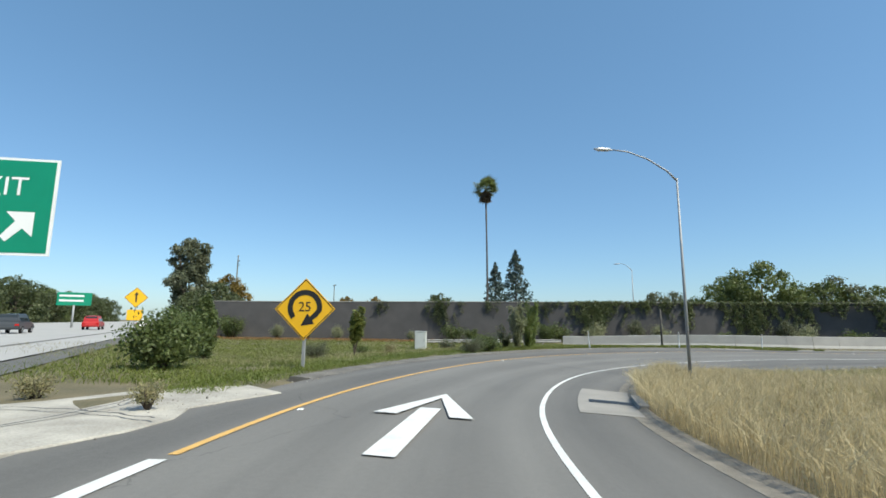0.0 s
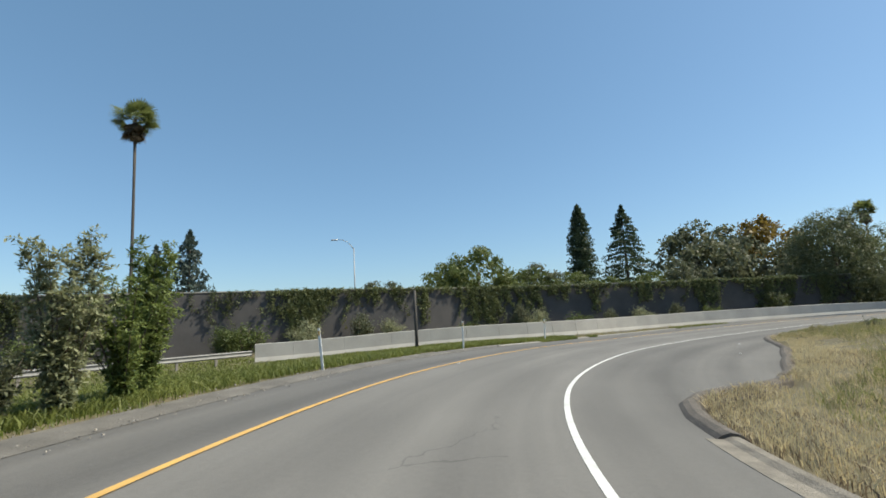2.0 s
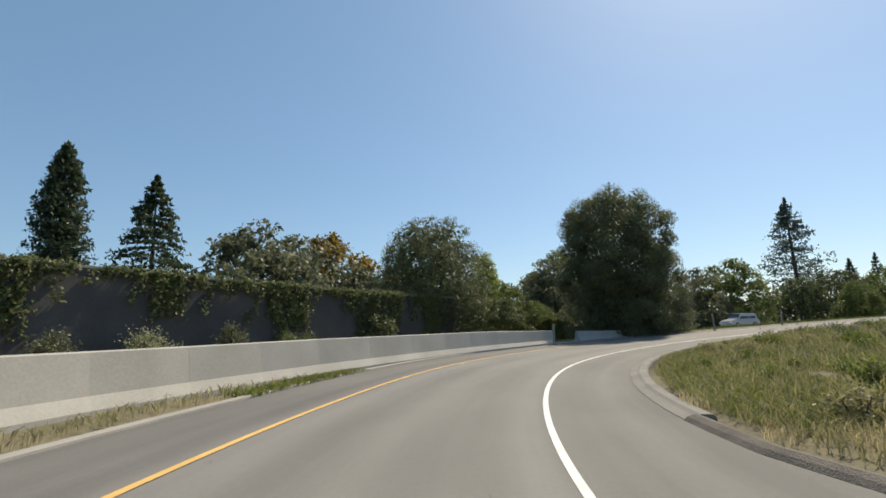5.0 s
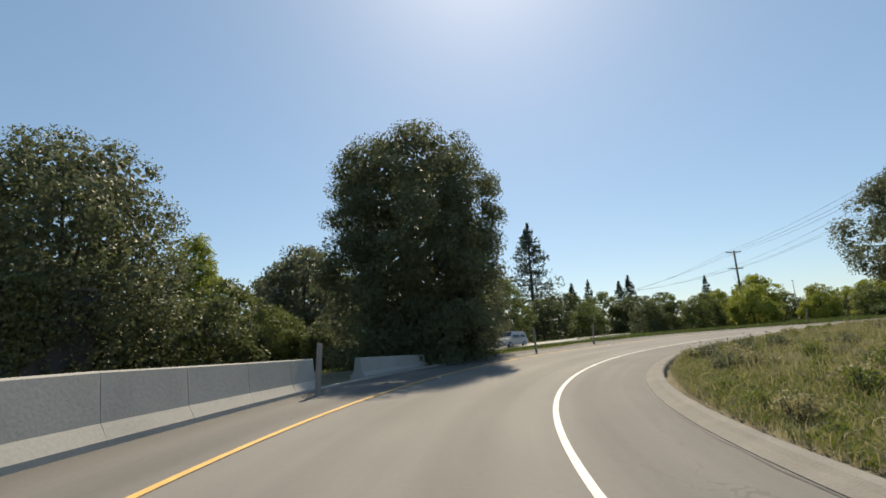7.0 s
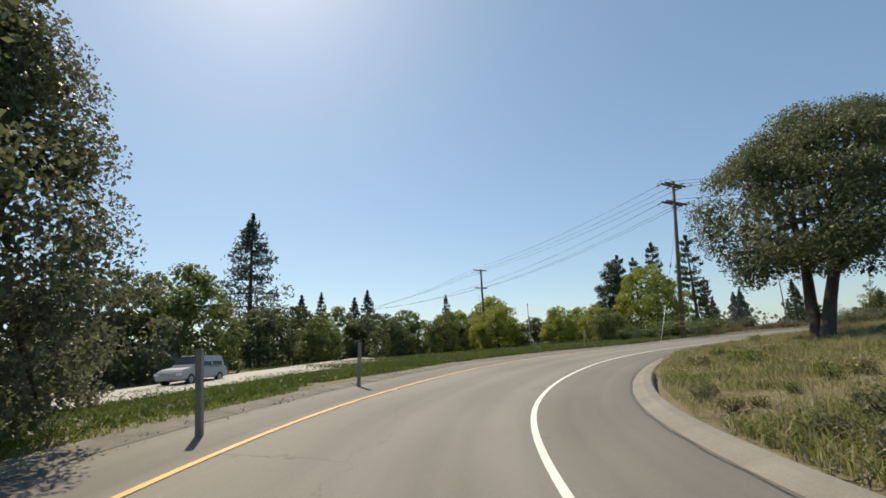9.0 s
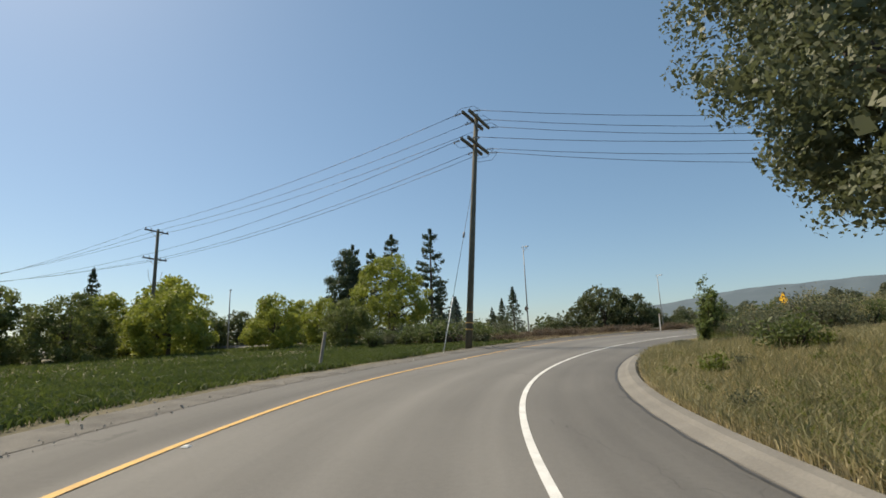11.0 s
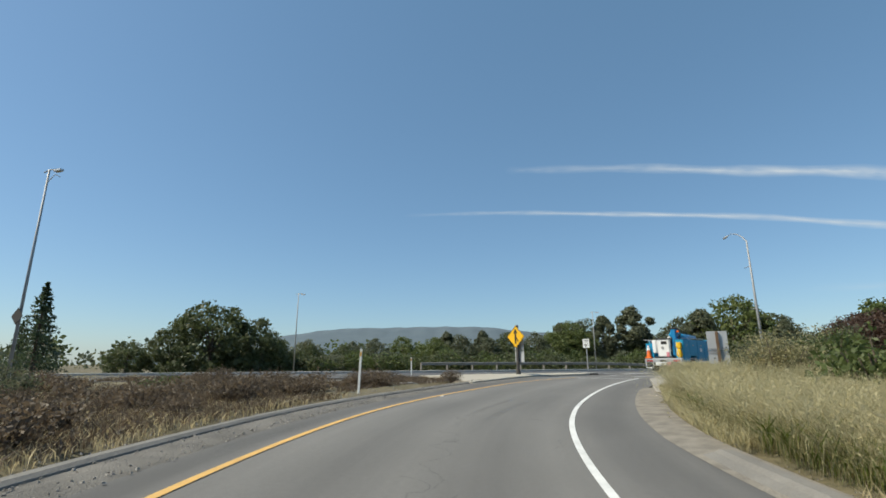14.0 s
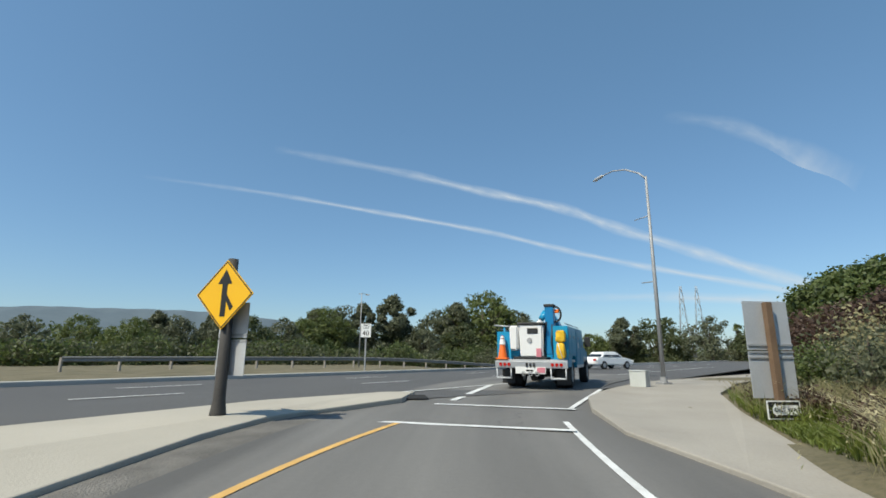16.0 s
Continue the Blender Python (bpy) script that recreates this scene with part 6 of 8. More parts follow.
# far freeway signs
ob = thing("guide_sign", turned(-52, 78, 0.1, -22), "green freeway guide sign on one post", "road sign")
part("post", tube([(0, 0.1, -0.3), (0, 0.1, 3.5)], 0.14, 8), GALV, ob)
gp_ = part("panel", boxm(-2.2, 2.2, -0.02, 0.04, 3.4, 5.4, 0.02), SIGN_G, ob)
for z in (4.0, 4.75):
    part("lettering_bar", boxm(-1.9, 1.2, -0.03, -0.022, z, z + 0.28), SIGN_W, gp_)
ob, panel = diamond_sign(-22.5, 41.0, -20, 3.2, 0.9, "yellow diamond warning sign beside the freeway")
flat_on([(-0.06, 2.8), (0.06, 2.8), (0.06, 3.4), (0.2, 3.4), (0, 3.65), (-0.2, 3.4), (-0.06, 3.4)], SIGN_K, "arrow", panel)
part("speed_plate", boxm(-0.55, 0.55, -0.01, 0.015, 1.35, 2.2, 0.0), SIGN_Y, ob)

# utility cabinet
ob = thing("utility_cabinet", turned(1.0, 44.0, gz(1, 44), 10), "pale grey metal utility cabinet in the weeds", "utility cabinet")
CABINET = material("cabinet paint", ((0.42, 0.44, 0.42), (0.55, 0.57, 0.55)), 0.5, 2, 20, 0.05)
part("body", boxm(-0.5, 0.5, -0.35, 0.35, -0.1, 1.55, 0.02), CABINET, ob)
part("roof", boxm(-0.54, 0.54, -0.39, 0.39, 1.55, 1.62, 0.015), CABINET, ob)
dd = part("door", boxm(-0.45, 0.45, -0.372, -0.352, 0.08, 1.48, 0.006), CABINET, ob)
part("handle", boxm(0.33, 0.37, -0.4, -0.373, 0.7, 0.9, 0.005), GALV, dd)
ob = thing("utility_cabinet", turned(24.0, -29.75, 1.93, 300), "low pale metal box on the pavement corner", "utility cabinet")
part("body", boxm(-0.27, 0.27, -0.22, 0.22, -0.02, 0.5, 0.02), CABINET, ob)
part("lid", boxm(-0.29, 0.29, -0.24, 0.24, 0.5, 0.535, 0.01), CABINET, ob)

# drain inlet beside the kerb
ob = thing("drain_inlet", Matrix.Translation((0, 0, 0)), "concrete apron with a dark drain opening", "drain", kind="structure")
part("apron", sweep("apron", [(-1.25, 0.006), (-1.25, 0.012), (0.0, 0.014), (0.0, 0.006)], 0.95, 1.42, CONCRETE_OLD, 1, True, RIGHT_EDGE), parent=ob)
# No hole is cut: the shade inside the drain is a thin black strip.
part("opening", sweep("opening", [(-1.0, 0.014), (-1.0, 0.018), (-0.02, 0.02), (-0.02, 0.014)], 1.12, 1.2, SIGN_K, 1, True, RIGHT_EDGE), parent=ob)
part("hood", sweep("hood", [(-0.03, -0.1), (0.0, 0.105), (0.44, 0.107), (0.48, -0.1)], 1.06, 1.26, CONCRETE_OLD, 1, True, RIGHT_EDGE), parent=ob)

# guard rails
RAILSTEEL = material("dull rail steel", ((0.16, 0.16, 0.16), (0.3, 0.3, 0.29)), 0.7, 3, 30, 0.05, metal=0.3)
def guard_rail(points, h, label):
    ob = thing("guard_rail", Matrix(), label, "guard rail")
    pts = [Vector((x, y, gz(x, y) + h)) for x, y in points]
    for a, b in zip(pts, pts[1:]):
        d = (b - a).normalized()
        n = Vector((d.y, -d.x, 0))
        prof = [(0, -0.16), (0.05, -0.1), (0.0, -0.02), (0.0, 0.02), (0.05, 0.1), (0, 0.16)]
        vs = [p + n * u + Vector((0, 0, v)) for p in (a, b) for u, v in prof]
        part("rail", mesh_of("rail", vs, [(k, k + 1, k + 7, k + 6) for k in range(5)], RAILSTEEL), parent=ob)
        part("post", boxm(-0.06, 0.06, -0.08, 0.08, -h - 0.3, 0.12, 0.01), WOODGREY, ob, at=Matrix.Translation(a - n * 0.09))


guard_rail([(x, 46.5 + 0.26 * (x - 1)) for x in np.linspace(1.5, 16, 8)], 0.62, "steel guard rail on timber posts before the barrier")
guard_rail([tuple(cross(u, 27 - 0.1 * (u - 12)))[:2] for u in np.linspace(8, 56, 17)], 0.75, "steel guard rail on timber posts beyond the crossroad")


# ---- utility poles and cables ----
CABLE = material("black cable", ((0.01, 0.01, 0.01), (0.02, 0.02, 0.02)), 0.6, 3, 30, 0.0)
CERAMIC = material("grey ceramic", ((0.2, 0.2, 0.21), (0.3, 0.3, 0.31)), 0.3, 3, 30, 0.0)


POLEGREY = material("weathered pole timber", ((0.085, 0.08, 0.06), (0.17, 0.16, 0.125)), 0.9, 2, 30, 0.5)


def leaning(x, y, heading, lean):
    """A pose on the ground whose top leans towards -x by the angle."""
    return Matrix.Translation((x, y, gz(x, y))) @ Matrix.Rotation(-radians(lean), 4, "Y") @ Matrix.Rotation(-radians(heading), 4, "Z")


def utility_pole(x, y, h, heading, arms, label, half=1.2, double=False, lean=0.0):
    ob = thing("utility_pole", leaning(x, y, heading, lean), label, "utility pole", "utility poles")
    part("pole", tube([(0, 0, -0.4), (0, 0, h * 0.5), (0, 0, h)], [0.19, 0.16, 0.12], 12), POLEGREY, ob)
    for hz in arms:
        if double:
            for y0 in (-0.27, 0.15):
                arm = part("crossarm", boxm(-half, half, y0, y0 + 0.12, hz - 0.08, hz + 0.08, 0.01), POLEGREY, ob)
                for u in (-half * 0.6, half * 0.6):
                    part("spacer_bolt", tube([(u, -0.3, hz), (u, 0.3, hz)], 0.015, 5), GALV, arm)
            continue
        arm = part("crossarm", boxm(-half, half, 0.11, 0.21, hz - 0.06, hz + 0.06, 0.008), POLEWOOD, ob)
        for u in (-half * 0.92, -half * 0.45, half * 0.45, half * 0.92):
            part("insulator", disc(bmesh.new(), Matrix.Translation((u, 0.16, hz + 0.14)), 0.05, 0.18, 8, 0.035), CERAMIC, arm)
        part("brace", tube([(-half * 0.55, 0.14, hz - 0.04), (0, 0.13, hz - 0.6)], 0.018, 5), GALV, ob)
        part("brace", tube([(half * 0.55, 0.14, hz - 0.04), (0, 0.13, hz - 0.6)], 0.018, 5), GALV, ob)
    return ob


up1 = utility_pole(64.7, -25.8, 13.3, 128, (12.95, 11.35), "tall dark wooden utility pole with crossarms, leaning a little", 1.25, True, 4.6)
for z in (1.0, 1.35, 1.9):
    part("band", disc(bmesh.new(), Matrix.Translation((0, 0, z)), 0.2, 0.05, 14), PAINT_Y, up1, "faded yellow band")
up2 = utility_pole(90.0, -46.6, 11.6, 118, (11.4, 8.8), "wooden utility pole with bracket loops", 1.2)
for u in (-0.55, 0.55):
    part("bracket_loop", tube([(u * 0.2, 0, 6.2), (u, 0, 6.9), (u * 1.3, 0, 7.7)], 0.02, 5), GALV, up2)
utility_pole(-42.5, 119.5, 17.5, 60, (16.0, 15.0), "distant wooden utility pole", 1.4)
utility_pole(-26, 165, 14, 60, (13.6,), "distant wooden utility pole", 1.4)


def cable(a, b, sag, r=0.014):
    a, b = Vector(a), Vector(b)
    pts = [a.lerp(b, f) - Vector((0, 0, sag * 4 * f * (1 - f))) for f in np.linspace(0, 1, 15)]
    ob = thing("cable", Matrix(), "thin black overhead cable between the poles", "cable", "overhead cables")
    part("wire", tube(pts, r, 5), CABLE, ob)


def arm_point(x, y, heading, u, z):
    m = turned(x, y, gz(x, y), heading)
    return m @ Vector((u, 0.16, z))


utility_pole(17.4, -9.0, 10.6, 110, (10.2, 9.6, 8.6), "wooden utility pole on the inner slope", 1.15)
P1, P2, P0 = (64.7, -25.8, 128), (90.0, -46.6, 118), (17.4, -9.0, 110)
M1 = leaning(*P1, 4.6)
for u, z1, z2, z0 in ((-1.15, 12.95, 11.55, 10.4), (0.1, 12.95, 11.55, 10.3), (1.15, 12.95, 11.55, 10.4), (-1.15, 11.35, 9.0, 9.8), (0.6, 11.35, 9.0, 9.8), (1.15, 11.35, 9.0, 8.8)):
    # strain insulators on both sides of the double arms, joined by a jumper wire
    here = M1 @ Vector((u, 0, z1))
    ends = []
    for other in (arm_point(*P2, u, z2), arm_point(*P0, u, z0)):
        way = (other - here).normalized()
        bm = tube([here + way * 0.25, here + way * 0.8], 0.015, 5)
        for q in (0.42, 0.52, 0.62, 0.72):
            tube([here + way * q, here + way * (q + 0.035)], [0.07, 0.045], 8, bm)
        part("strain_insulator", bm, CERAMIC, up1, at=M1.inverted())
        ends.append(here + way * 0.8)
        cable(here + way * 0.8, other, 0.55 if other.x > 64 else 1.9)
    low_ = 0.35 if z1 > 12 else -0.4
    part("jumper_wire", tube([ends[0], ends[0].lerp(ends[1], 0.25) + Vector((0, 0, low_)), ends[0].lerp(ends[1], 0.75) + Vector((0, 0, low_)), ends[1]], 0.012, 5), CABLE, up1, at=M1.inverted())
    cable(arm_point(*P2, u, z2), (131.0, -74.0 + u, 11.5), 0.6)
ob = thing("guy_wire", Matrix(), "slanting guy wire with a pale guard tube", "cable")
ga, gb = M1 @ Vector((0, 0, 9.6)), Vector((66.3, -23.6, gz(66.3, -23.6)))
part("wire", tube([ga, gb], 0.012, 5), CABLE, ob)
part("insulator", tube([ga.lerp(gb, 0.36), ga.lerp(gb, 0.39)], 0.06, 8), CERAMIC, ob)
part("guard", tube([ga.lerp(gb, 0.72), ga.lerp(gb, 1.0)], 0.026, 8), SIGN_W, ob)


# ---- transmission towers, far ----
def tower(x, y, h):
    ob = thing("transmission_tower", turned(x, y, gz(x, y), 20), "distant grey lattice transmission tower", "pylon", "transmission towers")
    legs = [(-1, -1), (1, -1), (1, 1), (-1, 1)]
    for k, (a, b) in enumerate(legs):
        c, d = legs[(k + 1) % 4]
        part("leg", tube([(a * h * 0.09, b * h * 0.09, 0), (a * h * 0.03, b * h * 0.03, h * 0.6), (a * 0.25, b * 0.25, h)], 0.09, 4), GALV, ob)
        bm = bmesh.new()
        for i in range(7):
            f0, f1 = i / 7, (i + 1) / 7
            w0, w1 = (h * 0.09 * (1 - f0) + 0.25 * f0), (h * 0.09 * (1 - f1) + 0.25 * f1)
            tube([(a * w0, b * w0, h * f0), (c * w1, d * w1, h * f1)], 0.05, 3, bm)
        part("bracing", bm, GALV, ob)
    for z in (0.7, 0.82, 0.94):
        part("arm", tube([(-h * 0.13, 0, h * z), (0, 0, h * z + 0.5), (h * 0.13, 0, h * z)], 0.1, 4), GALV, ob)


tower(-112, 12, 24)
tower(-120, 19, 25)


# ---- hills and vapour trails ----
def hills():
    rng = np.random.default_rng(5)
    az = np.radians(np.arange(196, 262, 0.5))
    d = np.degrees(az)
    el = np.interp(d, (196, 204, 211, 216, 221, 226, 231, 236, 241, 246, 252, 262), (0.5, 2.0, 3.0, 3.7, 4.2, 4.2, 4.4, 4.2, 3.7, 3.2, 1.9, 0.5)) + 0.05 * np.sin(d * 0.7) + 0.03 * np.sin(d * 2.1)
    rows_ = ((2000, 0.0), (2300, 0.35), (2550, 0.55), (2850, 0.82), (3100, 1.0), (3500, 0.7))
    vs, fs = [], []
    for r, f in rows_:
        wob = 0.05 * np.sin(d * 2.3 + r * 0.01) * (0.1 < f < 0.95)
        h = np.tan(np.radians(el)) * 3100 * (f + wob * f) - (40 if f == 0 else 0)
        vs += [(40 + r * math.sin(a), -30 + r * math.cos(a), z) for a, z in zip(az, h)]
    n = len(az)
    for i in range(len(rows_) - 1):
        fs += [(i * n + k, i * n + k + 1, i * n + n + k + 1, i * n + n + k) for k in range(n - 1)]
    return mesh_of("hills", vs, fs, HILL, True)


# Distance haze is painted into the hills' bluish colour.
HILL = material("wooded hills with painted haze", ((0.075, 0.105, 0.13), (0.11, 0.145, 0.165)), 1.0, 0.008, 0.05, 0.0)
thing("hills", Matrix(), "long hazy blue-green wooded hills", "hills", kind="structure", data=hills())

TRAIL = bpy.data.materials.new("vapour")
TRAIL.use_nodes = True
tn, tl = TRAIL.node_tree.nodes, TRAIL.node_tree.links
tn.remove(tn["Principled BSDF"])
em, tp, mx, uv, nz_, mr = (tn.new(k) for k in ("ShaderNodeEmission", "ShaderNodeBsdfTransparent", "ShaderNodeMixShader", "ShaderNodeUVMap", "ShaderNodeTexNoise", "ShaderNodeMath"))
# The streaks glow by emission, standing in for sunlight on vapour.
em.inputs[0].default_value, em.inputs[1].default_value = (0.85, 0.92, 1.0, 1), 0.6
sep, par, fade = tn.new("ShaderNodeSeparateXYZ"), tn.new("ShaderNodeMath"), tn.new("ShaderNodeMapRange")
tl.new(uv.outputs[0], sep.inputs[0])
par.operation = "PINGPONG"
par.inputs[1].default_value = 0.5
tl.new(sep.outputs[1], par.inputs[0])
nz_.inputs["Scale"].default_value, nz_.inputs["Detail"].default_value = 2.5, 2
tl.new(uv.outputs[0], nz_.inputs["Vector"])
mr.operation = "MULTIPLY"
tl.new(par.outputs[0], mr.inputs[0])
tl.new(nz_.outputs[0], mr.inputs[1])
end = tn.new("ShaderNodeMath")
end.operation = "MULTIPLY"
tl.new(mr.outputs[0], end.inputs[0])
fade.inputs[1].default_value, fade.inputs[2].default_value, fade.inputs[4].default_value = 0.0, 5.0, 2.3
tl.new(sep.outputs[0], fade.inputs[0])
tl.new(fade.outputs[0], end.inputs[1])
tl.new(end.outputs[0], mx.inputs[0])
tl.new(tp.outputs[0], mx.inputs[1])
tl.new(em.outputs[0], mx.inputs[2])
tl.new(mx.outputs[0], tn["Material Output"].inputs[0])


def vapour(name, spots, width, label, soft_end=False):
    """A thin cloud streak high up, along places given by heading and height in degrees."""
    P = spline(np.array([tuple(ahead(a, e) * 4000) for a, e in spots]), 6)
    vs, fs, uvs = [], [], []
    for i, p in enumerate(P):
        t = P[min(i + 1, len(P) - 1)] - P[max(i - 1, 0)]
        up = np.cross(p / np.linalg.norm(p), t / np.linalg.norm(t))
        w = width * (0.5 + 0.5 * i / len(P)) * (1 + 0.15 * math.sin(i * 1.1))
        vs += [p - up * w, p + up * w]
    for i in range(len(P) - 1):
        fs.append((2 * i, 2 * i + 2, 2 * i + 3, 2 * i + 1))
        g0, g1 = (min((len(P) - 1 - j) / 9, 1.0) if soft_end else 1.0 for j in (i, i + 1))
        uvs += [(i / 4, 0), ((i + 1) / 4, 0), ((i + 1) / 4, g1), (i / 4, g0)]
    me_ = mesh_of(name, vs, fs, TRAIL)
    lay = me_.uv_layers.new(name="UVMap")
    for k, c_ in enumerate(uvs):
        lay.data[k].uv = c_
    ob = thing(name, Matrix(), label, "cloud", kind="structure", data=me_)
    ob.visible_shadow = False
    return ob


vapour("vapour_trail_1", [(225, 17.6), (232, 17.9), (239.8, 17.8), (250.9, 16.8), (264.1, 14.8), (273.7, 12.3), (282.9, 9.8), (293.2, 7.1), (302, 4.5)], 34, "thin white vapour trail in the blue sky")
vapour("vapour_trail_2", [(238, 22.9), (242.6, 22.7), (254, 21.6), (264.2, 19.5), (274, 17.1), (280.1, 14.4), (288.9, 10.7), (295.5, 7.7), (303, 4.5)], 62, "broad soft white vapour trail in the blue sky")
vapour("vapour_trail_3", [(268, 7.0), (276, 6.6), (284, 6.4), (294, 5.6), (304, 4.6)], 60, "faint low streak of cloud over the trees")
vapour("vapour_trail_4", [(286, 26), (292, 24), (298, 20), (303, 16)], 90, "faint broad wisp of cloud", True)


# ---- vehicles ----
def paint(name, colour, rough=0.3):
    return material(name, (tuple(c * 0.9 for c in colour), colour), rough, 1.5, 20, 0.02)


BLUE = paint("sky blue truck paint", (0.018, 0.27, 0.48))
BLUE_DEEP = paint("deep blue boom paint", (0.012, 0.19, 0.42))
WHITE_P = paint("white vehicle paint", (0.78, 0.78, 0.77))
RED_P = paint("red vehicle paint", (0.42, 0.02, 0.02))
SILVER_P = paint("silver vehicle paint", (0.4, 0.41, 0.42))
DARK_P = paint("dark grey vehicle paint", (0.05, 0.055, 0.06))
RUBBER = material("tyre rubber", ((0.012, 0.012, 0.012), (0.03, 0.03, 0.03)), 0.85, 5, 40, 0.2)
STEEL = material("dull aluminium deck", ((0.3, 0.31, 0.32), (0.5, 0.51, 0.52)), 0.45, 2, 30, 0.1, metal=0.5)
BLACK = material("black plastic", ((0.012, 0.012, 0.012), (0.025, 0.025, 0.025)), 0.5, 3, 30, 0.05)
ORANGE = material("orange cone plastic", ((0.7, 0.12, 0.01), (0.85, 0.18, 0.015)), 0.5, 3, 30, 0.02)
YELLOWBAG = material("yellow canvas bag", ((0.55, 0.32, 0.01), (0.8, 0.5, 0.03)), 0.8, 6, 40, 0.2)
LAMP_RED = material("red lamp glass", ((0.35, 0.01, 0.008), (0.5, 0.015, 0.01)), 0.2, 3, 30, 0.0)
GLASS = material("dark window glass", ((0.02, 0.025, 0.03), (0.035, 0.04, 0.045)), 0.08, 3, 30, 0.0)
PINKPLATE = material("pink plate", ((0.5, 0.16, 0.2), (0.6, 0.22, 0.26)), 0.5, 3, 30, 0.0)
CLOTHWHITE = material("white wrap", ((0.6, 0.6, 0.58), (0.75, 0.75, 0.73)), 0.8, 6, 40, 0.1)


def wheel(parent, x, y, r, width, name="wheel"):
    """A wheel whose axle runs along x."""
    w = part(name, disc(bmesh.new(), Matrix.Translation((x, y, r)) @ Matrix.Rotation(radians(90), 4, "Y"), r * 0.62, width * 0.92, 20), STEEL, parent)
    n = 28
    prof = [(-0.5, 0.6), (-0.5, 0.93), (-0.4, 1.0), (0.4, 1.0), (0.5, 0.93), (0.5, 0.6)]
    vs, fs = [], []
    for k in range(n):
        a = 2 * math.pi * k / n
        vs += [(x + u * width, y + math.cos(a) * v * r, r + math.sin(a) * v * r) for u, v in prof]
    m = len(prof)
    for k in range(n):
        for j in range(m - 1):
            fs.append((k * m + j, k * m + j + 1, (k + 1) % n * m + j + 1, (k + 1) % n * m + j))
    part("tyre", mesh_of("tyre", vs, fs, RUBBER), parent=w)
    part("hub", disc(bmesh.new(), Matrix.Translation((x, y, r)) @ Matrix.Rotation(radians(90), 4, "Y"), r * 0.2, width * 1.05, 12), STEEL, w)
    return w


